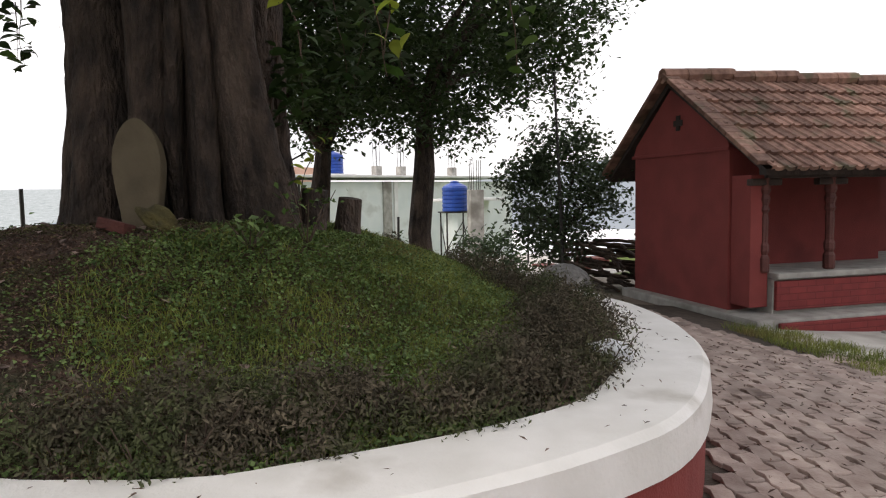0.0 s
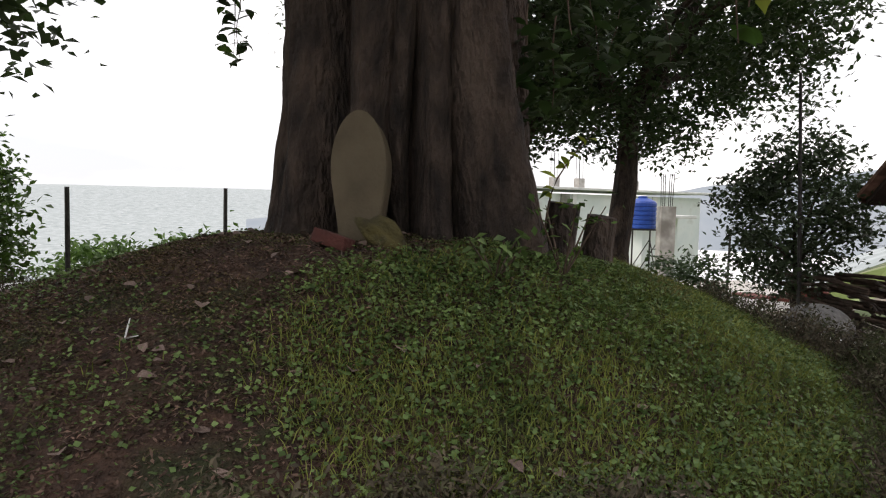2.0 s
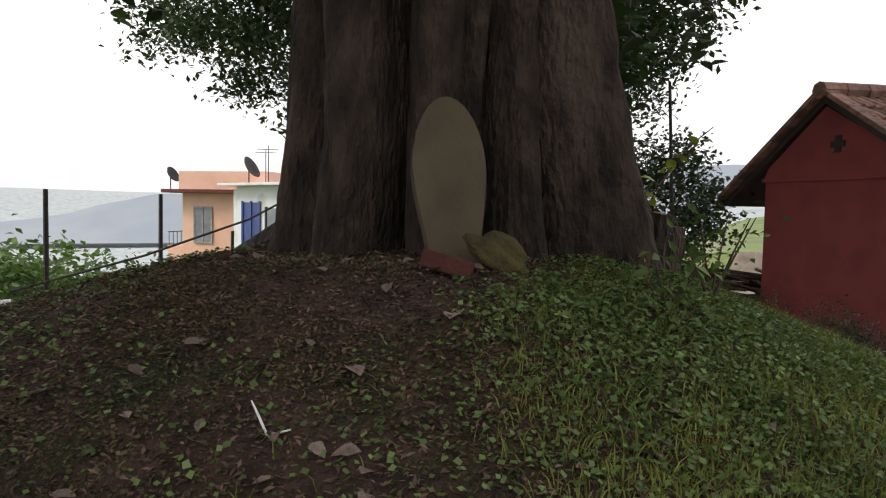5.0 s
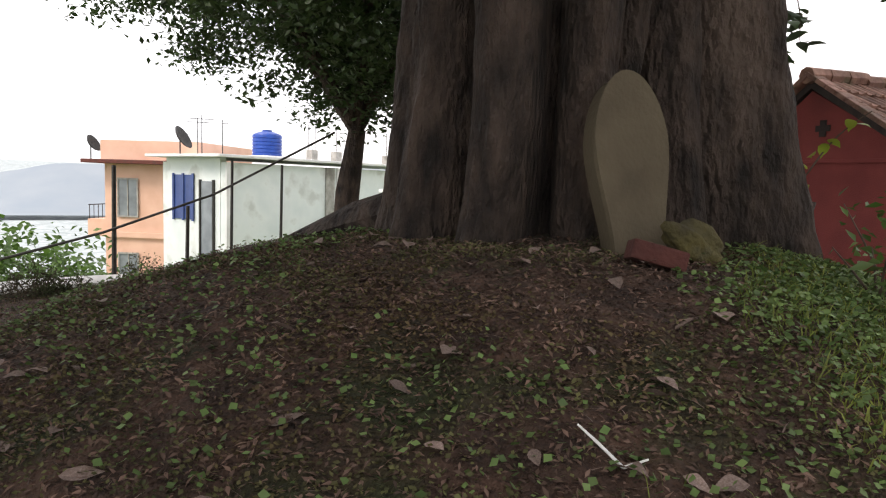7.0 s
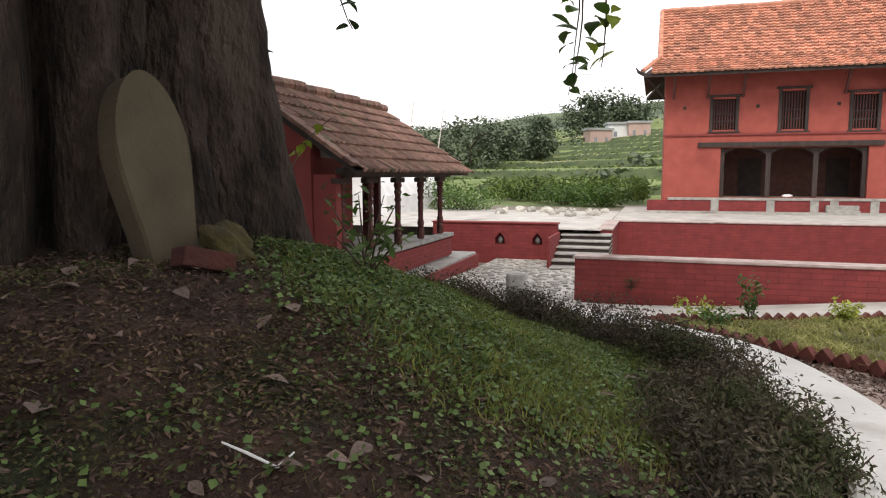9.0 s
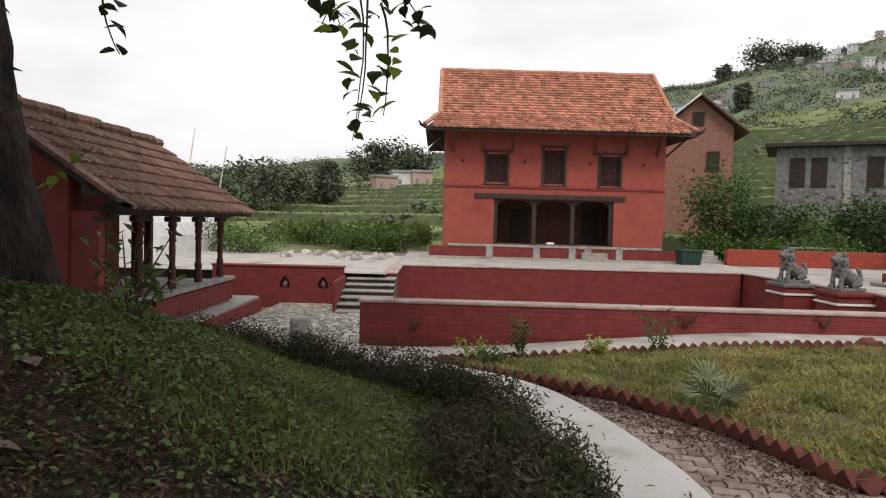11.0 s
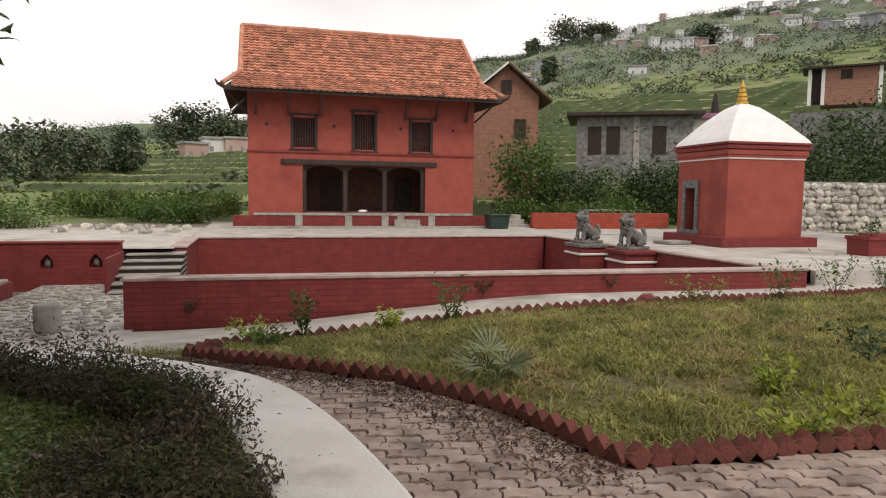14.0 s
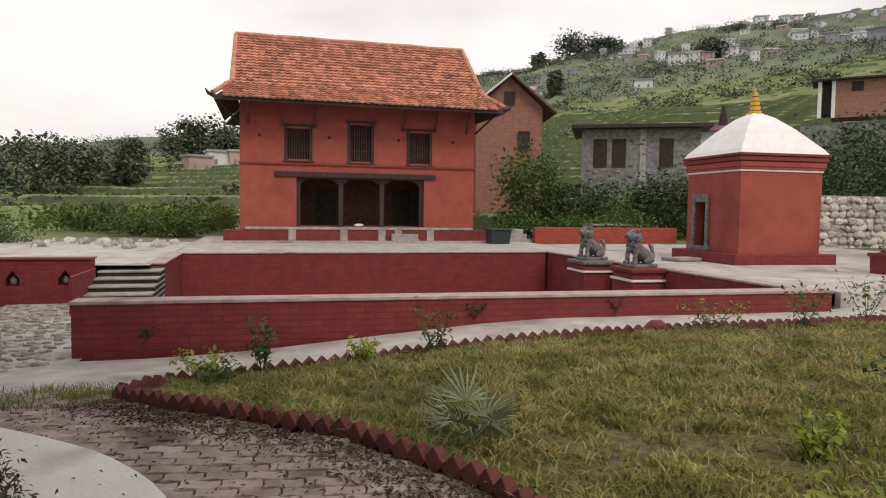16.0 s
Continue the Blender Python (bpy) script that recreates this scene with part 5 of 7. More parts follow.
pl_ = mound_places(60000, 0.42, 9, lambda x, y: near_keep(x, y) * (1 - 0.6 * green(x, y)) * smooth01(-0.45, 0.35, noise.noise(Vector((x * 2.6, y * 2.6, 21)))))
c = [(x, y, mound_z(x, y) + rg.uniform(0.003, 0.016)) for x, y in pl_]
tagged(leaf_cloud("moss_cover", c, up_normals(len(c), 0.6), rg.uniform(0.007, 0.017, len(c)), M_MOSSLEAF, aspect=0.7, fold=0.15, seed=14), "fine olive moss and seedlings on the soil", "ground cover", kind="stuff")
pl_ = mound_places(1500, 0.42, 9, lambda x, y: near_keep(x, y) * (1 - 0.7 * green(x, y)))
tagged(blades("dry_twigs", [(x, y, mound_z(x, y) + 0.006) for x, y in pl_], rg.uniform(0.008, 0.02, len(pl_)), M_DRY, seed=25, lean=4.5, width=0.0018), "thin dry twigs and stalks on the soil", "twigs", kind="stuff")
pl_ = mound_places(52000, 0.42, 9, lambda x, y: near_keep(x, y) * (1 - 0.75 * green(x, y)))
c = [(x, y, mound_z(x, y) + rg.uniform(0.002, 0.014)) for x, y in pl_]
tagged(leaf_cloud("leaf_litter", c, up_normals(len(c), 0.45), rg.uniform(0.007, 0.03, len(c)), M_LITTER, aspect=0.35, fold=0.25, seed=6), "brown leaf litter and twigs on bare soil", "leaf litter", kind="stuff")


def dry_leaf_mesh(seed):
    r = random.Random(seed)
    bm = bmesh.new()
    n, mid, lf, rt = 7, [], [], []
    for i in range(n):
        u = i / (n - 1)
        w = 0.30 * math.sin(math.pi * u ** 0.8) * (1 + r.uniform(-0.12, 0.12))
        z = 0.18 * math.sin(u * 3 + seed) + 0.05
        mid.append(bm.verts.new((u - 0.5, 0, z * 0.5)))
        lf.append(bm.verts.new((u - 0.5, w + 0.004, z * 0.5 + 0.14 * w / 0.3 * r.uniform(0.4, 1))))
        rt.append(bm.verts.new((u - 0.5, -w - 0.004, z * 0.5 + 0.14 * w / 0.3 * r.uniform(0.4, 1))))
    for i in range(n - 1):
        bm.faces.new((mid[i], mid[i + 1], lf[i + 1], lf[i]))
        bm.faces.new((rt[i], rt[i + 1], mid[i + 1], mid[i]))
    me = bpy.data.meshes.new("dry_leaf")
    bm.to_mesh(me)
    bm.free()
    me.materials.append(M_DRY)
    return me


LEAVES = [dry_leaf_mesh(k) for k in range(4)]
for k, (x, y) in enumerate(mound_places(150, 0.45, 2.4, lambda x, y: (1.0 if x > -2.9 and y < 2.6 else 0.1) * (1 - 0.75 * green(x, y)))):
    ob = new("fallen_leaf", LEAVES[k % 4])
    s_ = rg.uniform(0.04, 0.085)
    ob.matrix_basis = pose(x, y, mound_z(x, y) + 0.012, rg.uniform(-20, 20), rg.uniform(-20, 20), rg.uniform(0, 360)) @ Matrix.Diagonal((s_, s_, s_, 1))
    tagged(ob, "curled dry brown leaf fallen on the soil", "leaf", "fallen leaves")
for x, y, s_ in ((-0.68, 1.73, 0.075), (-0.61, 2.14, 0.07)):
    ob = new("fallen_leaf", LEAVES[1])
    ob.matrix_basis = pose(x, y, mound_z(x, y) + 0.03, 0, 0, 20) @ Matrix.Diagonal((s_, s_ * 0.8, s_, 1))
    tagged(ob, "pale yellow fallen leaf lying on the grass", "leaf", "fallen leaves")

# low dark shrub hedge just inside the wall: rounded clumps of fine leaves
cs, ns, twigs = [], [], bmesh.new()
for k in range(300):
    p, q = RING[(k * 7) % len(RING)]
    if p.x < -3.6 and rg.random() < 0.6 or (p.y < 0.9 and p.x > -2.6):
        continue
    o = p + q * rg.uniform(0.44, 0.84)
    x, y = o.x + rg.uniform(-0.1, 0.1), o.y + rg.uniform(-0.1, 0.1)
    if inside_q(x, y) < 0.43:
        continue
    z0, rr = mound_z(x, y) - 0.03, rg.uniform(0.11, 0.21)
    hh = rr * rg.uniform(1.0, 1.55)
    for j in range(6):
        an = j * 1.05 + rg.uniform(-0.3, 0.3)
        add_tube(twigs, [(x, y, z0), (x + rr * 0.75 * math.cos(an), y + rr * 0.75 * math.sin(an), z0 + hh * 0.7)], [0.004, 0.002], 4)
    m = int(17000 * rr * rr) + 200
    w = rg.normal(size=(m, 3))
    w[:, 2] = abs(w[:, 2]) + 0.02
    w /= np.linalg.norm(w, axis=1, keepdims=True)
    lump = np.array([1 + 0.30 * noise.noise(Vector(v_) * 3.2 + Vector((k, 0, 0))) for v_ in w])[:, None]
    cs.append(np.array([x, y, z0]) + w * lump * np.array([rr, rr, hh]) * (rg.uniform(0.62, 1.0, (m, 1)) + 0.2 * rg.random((m, 1)) ** 4))
    ns.append(w + rg.normal(size=(m, 3)) * 0.75)
cs, ns = np.concatenate(cs), np.concatenate(ns)
hedge = thing("low_hedge", "low dwarf shrub hedge of dark purplish green leaves", "hedge")
leaf_cloud("foliage", cs, ns, rg.uniform(0.014, 0.032, len(cs)), M_HEDGE, hedge, aspect=0.36, seed=8)
part("undergrowth", twigs, M_TWIG, hedge)["kind"] = "stuff"


# ---------------------------------------------------------------- paving and garden bed
def sheet(name, x0, x1, y0, y1, step, mat, label, keep=lambda x, y: True, lift=0.0):
    nx, ny = int((x1 - x0) / step), int((y1 - y0) / step)
    ids, verts, faces = {}, [], []

    def vid(i, j):
        if (i, j) not in ids:
            x, y = x0 + (x1 - x0) * i / nx, y0 + (y1 - y0) * j / ny
            ids[(i, j)] = len(verts)
            verts.append((x, y, near_z(x, y) + lift + 0.006 * noise.noise(Vector((x * 2, y * 2, 1)))))
        return ids[(i, j)]

    for i in range(nx):
        for j in range(ny):
            if keep(x0 + (x1 - x0) * (i + 0.5) / nx, y0 + (y1 - y0) * (j + 0.5) / ny):
                faces.append((vid(i, j), vid(i + 1, j), vid(i + 1, j + 1), vid(i, j + 1)))
    return tagged(pydata(name, verts, faces, mat, smooth=True), label, "pavement", kind="structure")


path = sheet("pavement", -5.5, 9, -5, 7.6, 0.25, M_JOINT, "pinkish zigzag concrete pavers with dirt joints", keep=lambda x, y: inside(x, y) < 0.15, lift=-0.022)
court = sheet("pavement_court", -3.9, 12.5, 6.6, 14.3, 0.3, M_PALE, "pale worn stone paving of the low court", keep=lambda x, y: y < 8.75 or x < -1.5 or (x > 8.6 and y < 9), lift=-0.012)

BED = [(-0.27, 6.85), (-0.62, 6.3), (-0.16, 5.72), (0.19, 5.41), (0.96, 4.70), (1.50, 3.86), (1.775, 2.93), (3.35, 2.86), (6.5, 2.75), (12.5, 2.6), (12.5, 7.7), (8.66, 7.57), (6.87, 7.40), (2.13, 7.30)]


def in_bed(x, y, grow=0.0):
    c_, n = False, len(BED)
    for i in range(n):
        (xa, ya), (xb, yb) = BED[i], BED[(i + 1) % n]
        if (ya > y) != (yb > y) and x < (xb - xa) * (y - ya) / (yb - ya) + xa:
            c_ = not c_
    return c_


bedz = lambda x, y: near_z(x, y) + 0.03 + 0.03 * noise.noise(Vector((x * 0.9, y * 0.9, 4)))
bm = bmesh.new()
vs = [bm.verts.new((x, y, 0)) for x, y in BED]
bm.faces.new(vs)
bmesh.ops.triangulate(bm, faces=bm.faces[:])
for _ in range(5):
    bmesh.ops.subdivide_edges(bm, edges=[e for e in bm.edges if e.calc_length() > 0.35], cuts=1)
    bmesh.ops.triangulate(bm, faces=bm.faces[:])
for v in bm.verts:
    v.co.z = bedz(v.co.x, v.co.y)
tagged(part("lawn_bed", bm, M_LAWN, smooth=True), "garden bed of thin lawn over brown soil", "lawn", kind="structure")
rt, hs = [], []
while len(rt) < 62000:
    x, y = rg.uniform(-0.3, 9.5), rg.uniform(2.6, 7.6)
    if in_bed(x, y) and rg.random() < (1.0 if x < 5.5 else 0.5) * (0.35 + 0.8 * (noise.noise(Vector((x * 1.1, y * 1.1, 2))) + 0.3) + 0.9 * noise.noise(Vector((x * 5, y * 5, 8)))):
        rt.append((x, y, bedz(x, y) - 0.005))
        hs.append(rg.uniform(0.03, 0.075) * (1 + 0.9 * max(0, noise.noise(Vector((x * 5, y * 5, 8))))))
tagged(blades("lawn_grass", rt, hs, M_GRASS, seed=9, lean=1.2, width=0.007), "thin yellowish green lawn grass in the bed", "grass", kind="stuff")

c = []
while len(c) < 9000:
    x, y = rg.uniform(-0.3, 8.5), rg.uniform(2.7, 7.5)
    if in_bed(x, y) and rg.random() < 0.5 + 0.9 * noise.noise(Vector((x * 2.3, y * 2.3, 13))):
        c.append((x, y, bedz(x, y) + rg.uniform(0.01, 0.05)))
tagged(leaf_cloud("lawn_weeds", c, up_normals(len(c), 0.6), rg.uniform(0.02, 0.05, len(c)), M_MOUNDGRASS, aspect=0.6, fold=0.2, seed=29), "small broad-leaved weeds among the lawn grass", "weeds", kind="stuff")

# sawtooth edging: bricks set on their corners
edge_me = None
edging = thing("bed_edging", "sawtooth edging of slanted red bricks round the bed", "edging", kind="structure")
bm = box(-0.055, 0.055, -0.035, 0.035, -0.055, 0.055, 0.006)
bmesh.ops.rotate(bm, verts=bm.verts[:], cent=(0, 0, 0), matrix=Matrix.Rotation(radians(45), 3, "Y"))
edge_me = bpy.data.meshes.new("edging_brick")
bmesh.ops.recalc_face_normals(bm, faces=bm.faces[:])
bm.to_mesh(edge_me)
bm.free()
edge_me.materials.append(M_EDGE)
base_bm = bmesh.new()
for i in range(len(BED)):
    a, b = Vector((*BED[i], 0)), Vector((*BED[(i + 1) % len(BED)], 0))
    if a.x > 10.5 and b.x > 10.5:
        continue
    n = max(1, round((b - a).length / 0.125))
    for k in range(n):
        p = a.lerp(b, (k + 0.5) / n)
        if p.x > 10.5:
            continue
        ob = new("edging_brick", edge_me)
        ob.parent = edging
        ob.matrix_basis = pose(p.x, p.y, near_z(p.x, p.y) + 0.045 + rg.uniform(-0.008, 0.012), rg.uniform(-7, 7), rg.uniform(-6, 6), math.degrees(math.atan2(b.y - a.y, b.x - a.x)) + rg.uniform(-6, 6))

for x, y in ((4.68, 7.38), ):
    ob = part("edging_stone", stone_bm(0.1, 0.09, 0.08, 2.7), M_EDGE, smooth=True)
    ob.location = (x, y, near_z(x, y) + 0.09)
    tagged(ob, "round red-brown stone on the bed edging", "stone")


# zigzag pavers
def paver_mesh(lift=0.0):
    L, W, a = 0.196, 0.096, 0.014
    xs = [0, 0.25, 0.5, 0.75, 1.0]
    wav = [0, a, 0, -a, 0]
    outline = [(x * L, w) for x, w in zip(xs, wav)] + [(L + a * 0.8, W * 0.5)] + [(x * L, W + w) for x, w in zip(xs[::-1], wav[::-1])] + [(a * 0.8, W * 0.5)]
    return outline


OUT_P = paver_mesh()


def paver_geom():
    n = len(OUT_P)
    cx, cy = 0.098, 0.048
    v = [(x, y, -0.02) for x, y in OUT_P] + [(cx + (x - cx) * 0.985, cy + (y - cy) * 0.97, 0.0) for x, y in OUT_P] + [(cx + (x - cx) * 0.95, cy + (y - cy) * 0.91, 0.005) for x, y in OUT_P]
    f = [tuple(range(2 * n, 3 * n))]
    for k in range(n):
        j = (k + 1) % n
        f += [(k, j, n + j, n + k), (n + k, n + j, 2 * n + j, 2 * n + k)]
    return v, f


pv, pf = paver_geom()
paver_me = bpy.data.meshes.new("paver")
paver_me.from_pydata(pv, [], pf)
paver_me.materials.append(M_PAVER)
TURN = radians(-9)
ct, st = math.cos(TURN), math.sin(TURN)
near_list, rest_v, rest_f = [], [], []
for j in range(-60, 90):
    for i in range(-45, 45):
        u, w = i * 0.203 + (0.1 if j % 2 else 0.0), j * 0.103
        x, y = u * ct - w * st, u * st + w * ct
        if not (-5.2 < x < 4.4 and -2.6 < y < 7.0) or inside(x + 0.1, y + 0.05) > -0.05 or in_bed(x + 0.1, y + 0.05) or (x < -2.6 and y > 6.0) or y > 6.75:
            continue
        m = Matrix.Translation((x, y, near_z(x, y) + rg.uniform(-0.004, 0.004))) @ Euler((radians(rg.uniform(-1.2, 1.2)), radians(rg.uniform(-1.2, 1.2)), TURN + radians(rg.uniform(-1.5, 1.5)))).to_matrix().to_4x4()
        if 0.25 < x < 2.0 and 2.2 < y < 5.9 and len(near_list) < 300:
            ob = new("paver", paver_me)
            ob.parent = path
            ob.matrix_basis = m
            near_list.append(ob)
        else:
            b = len(rest_v)
            rest_v += [tuple(m @ Vector(v)) for v in pv]
            rest_f += [tuple(b + k for k in f) for f in pf]
M_PAVER_REST = material("pinkish_concrete_paver_field", (0.26, 0.19, 0.165), (0.42, 0.34, 0.30), scale=7, rough=0.85, bump=0.3, stain=(0.13, 0.09, 0.075), stain_scale=2.0, vary=0.22, island=True, coords="World")
ob = pydata("pavers", rest_v, rest_f, M_PAVER_REST, path)
ob["kind"] = "stuff"

# dead leaves swept against the edging
c = []
while len(c) < 4200:
    u = rg.random()
    i = rg.integers(1, 6)
    a, b = BED[i], BED[i + 1]
    x, y = a[0] + (b[0] - a[0]) * u - abs(rg.normal()) * 0.22, a[1] + (b[1] - a[1]) * u - abs(rg.normal()) * 0.18
    if inside(x, y) < -0.05:
        c.append((x, y, near_z(x, y) + rg.uniform(0.006, 0.02)))
while len(c) < 5200:
    x, y = rg.uniform(-3, 2.5), rg.uniform(2.5, 6.6)
    if inside(x, y) < -0.03 and not in_bed(x, y):
        c.append((x, y, near_z(x, y) + 0.008))
tagged(leaf_cloud("path_leaf_litter", c, up_normals(len(c), 0.5), rg.uniform(0.02, 0.05, len(c)), M_LITTER, aspect=0.3, fold=0.3, seed=12), "dead brown leaves strewn over the pavers", "leaf litter", kind="stuff")
c = []
while len(c) < 130:
    i = rg.integers(len(RING))
    p, q = RING[i]
    o = p + q * rg.uniform(0.05, 0.38)
    c.append((o.x, o.y, Z_WALL + 0.008))
tagged(leaf_cloud("coping_leaf_litter", c, up_normals(len(c), 0.3), rg.uniform(0.015, 0.05, len(c)), M_LITTER, aspect=0.2, fold=0.2, seed=13), "bits of twig and leaf on the white coping", "leaf litter", kind="stuff")

# cobbles of the low court
verts, faces = [], []
for k in range(1500):
    x, y = rg.uniform(-3.85, -1.65), rg.uniform(8.2, 14.1)
    if rg.random() < 0.5 * (1 + noise.noise(Vector((x, y, 3)))):
        z = near_z(x, y) - 0.012
        a, s_ = rg.uniform(0, 6.28), rg.uniform(0.04, 0.075)
        b = len(verts)
        for h, m in ((0.0, 1.0), (0.022, 0.78)):
            for q in range(5):
                t = a + q * 1.2566
                verts.append((x + s_ * m * math.cos(t), y + s_ * m * 0.8 * math.sin(t), z + h))
        faces += [tuple(b + 5 + q for q in range(5))] + [(b + q, b + (q + 1) % 5, b + 5 + (q + 1) % 5, b + 5 + q) for q in range(5)]
M_COB = material("court_cobble", (0.26, 0.25, 0.22), (0.44, 0.42, 0.38), scale=8, rough=0.9, bump=0.3, vary=0.35, island=True, coords="World")
ob = pydata("cobbles", verts, faces, M_COB, court)
ob["kind"] = "stuff"
drum = part("stone_drum", lathe([(0.14, 0), (0.15, 0.05), (0.15, 0.3), (0.135, 0.33)], 16), M_CEMENT, smooth=False)
drum.matrix_basis = pose(-2.42, 8.95, near_z(-2.42, 8.95), 0, 0, 0)
tagged(drum, "short round weathered stone drum standing on the court", "stone")


# plants of the bed
def fan_palm(x, y):
    ob = thing("fan_palm", "small fan palm with stiff grey-green fronds", "plant", at=(x, y, bedz(x, y)))
    for k in range(9):
        a, el = k * 0.70 + 0.2, rg.uniform(0.35, 1.1)
        d = Vector((math.cos(a) * math.cos(el), math.sin(a) * math.cos(el), math.sin(el)))
        L = rg.uniform(0.12, 0.26)
        bm = bmesh.new()
        add_tube(bm, [(0, 0, 0), tuple(d * L)], [0.006, 0.004], 5)
        side = d.cross(Vector((0, 0, 1))).normalized()
        upv = side.cross(d)
        for j in range(13):
            b = -1.5 + 3.0 * j / 12
            w = (d * math.cos(b) + side * math.sin(b)).normalized()
            t = side * math.cos(b) - d * math.sin(b)
            ll = 0.30 * (1 - 0.25 * abs(b)) * rg.uniform(0.85, 1.05)
            o = d * L
            v0, v1, v2, v3 = (bm.verts.new(q) for q in (o, o + w * ll * 0.5 + t * 0.009, o + w * ll + upv * -0.05 * rg.random(), o + w * ll * 0.5 - t * 0.009))
            bm.faces.new((v0, v1, v2, v3))
        part("frond", bm, M_PALM, ob)


M_PALM = material("grey_green_palm", (0.13, 0.17, 0.09), (0.24, 0.29, 0.17), scale=8, rough=0.6, bump=0, vary=0.2)
fan_palm(1.62, 4.42)


def small_plant(name, x, y, z, h, w, mat, label, n=170, leaf=0.065, stems=5):
    ob = thing(name, label, "plant", at=(x, y, z))
    bm = bmesh.new()
    for k in range(stems):
        a = 2 * math.pi * k / stems + rg.uniform(-0.4, 0.4)
        add_tube(bm, [(0, 0, -0.01), (w * 0.3 * math.cos(a), w * 0.3 * math.sin(a), h * 0.55), (w * 0.55 * math.cos(a), w * 0.55 * math.sin(a), h)], [0.005, 0.004, 0.002], 5)
    part("stem", bm, M_TWIG, ob)
    k = rg.integers(stems, size=n)
    u = rg.uniform(0.25, 1.05, n)
    a = 2 * np.pi * k / stems
    c = np.stack([w * 0.55 * u * np.cos(a), w * 0.55 * u * np.sin(a), h * u], 1) + rg.normal(size=(n, 3)) * np.array([w, w, h]) * 0.13
    leaf_cloud("foliage", c, up_normals(n, 0.8), rg.uniform(0.6, 1.3, n) * leaf, mat, ob, aspect=0.45, seed=int(x * 10 + y * 100) % 97)


for x, y, h, w, mat, lab in ((2.10, 7.22, 0.42, 0.34, M_LEAF, "upright green garden plant with fresh leaves"), (-0.05, 7.0, 0.2, 0.4, M_YOUNG, "low yellow-green garden plant"), (0.45, 6.9, 0.42, 0.2, M_LEAF, "thin leggy plant beside the wall"),
                             (1.35, 7.0, 0.18, 0.22, M_YOUNG, "low yellow-green garden plant"), (5.3, 7.25, 0.3, 0.6, M_MOUNDGRASS, "tuft of pale weeds at the bed edge"), (6.6, 7.3, 0.42, 0.4, M_LEAF, "leafy weed at the bed edge"),
                             (7.7, 7.5, 0.5, 0.5, M_LEAF, "leafy weed beside the low wall"), (8.7, 7.6, 0.45, 0.4, M_LEAF, "leafy weed at the bed edge"), (4.9, 4.4, 0.28, 0.6, M_LEAFDARK, "dark low shrub in the lawn"),
                             (2.9, 3.05, 0.12, 0.35, M_YOUNG, "low yellow-green plant at the bed corner"), (3.5, 3.2, 0.14, 0.4, M_YOUNG, "low yellow-green plant at the bed corner"), (3.35, 3.75, 0.25, 0.25, M_YOUNG, "bright yellow-green garden plant"), (0.1, 6.5, 0.14, 0.3, M_LEAF, "small weed in bare soil of the bed")):
    small_plant("garden_plant", x, y, bedz(x, y), h, w, mat, lab)
for x, z in ((3.0, 0.36), (4.9, 0.42), (-0.8, 0.2)):
    yy = 8.93 - 0.039 * (x + 1.58) - 0.02
    small_plant("wall_weed", x, yy, z, 0.16, 0.2, M_LEAFDARK, "small weed growing out of the brick wall", n=70, leaf=0.05, stems=4)
small_plant("mound_sapling", -1.75, 2.05, mound_z(-1.75, 2.05), 0.3, 0.3, M_LEAF, "small leafy sapling at the foot of the trunk", n=60, leaf=0.05)
small_plant("mound_sapling", -1.6, 1.75, mound_z(-1.6, 1.75), 0.16, 0.25, M_CLOVER, "broad-leaved weed at the foot of the trunk", n=50, leaf=0.06)

pl_ = []
while len(pl_) < 5500:
    x, y = rg.uniform(-3.9, -0.6), rg.uniform(5.6, 7.0)
    if y > 6.1 - 0.12 * (x + 2.2) and rg.random() < 0.6 + noise.noise(Vector((x * 3, y * 3, 1))):
        pl_.append((x, y, near_z(x, y) - 0.01))
tagged(blades("verge_weeds", pl_, rg.uniform(0.03, 0.1, len(pl_)), M_MOUNDGRASS, seed=15, lean=0.9, width=0.003), "low weeds along the pavilion's foot", "weeds", kind="stuff")

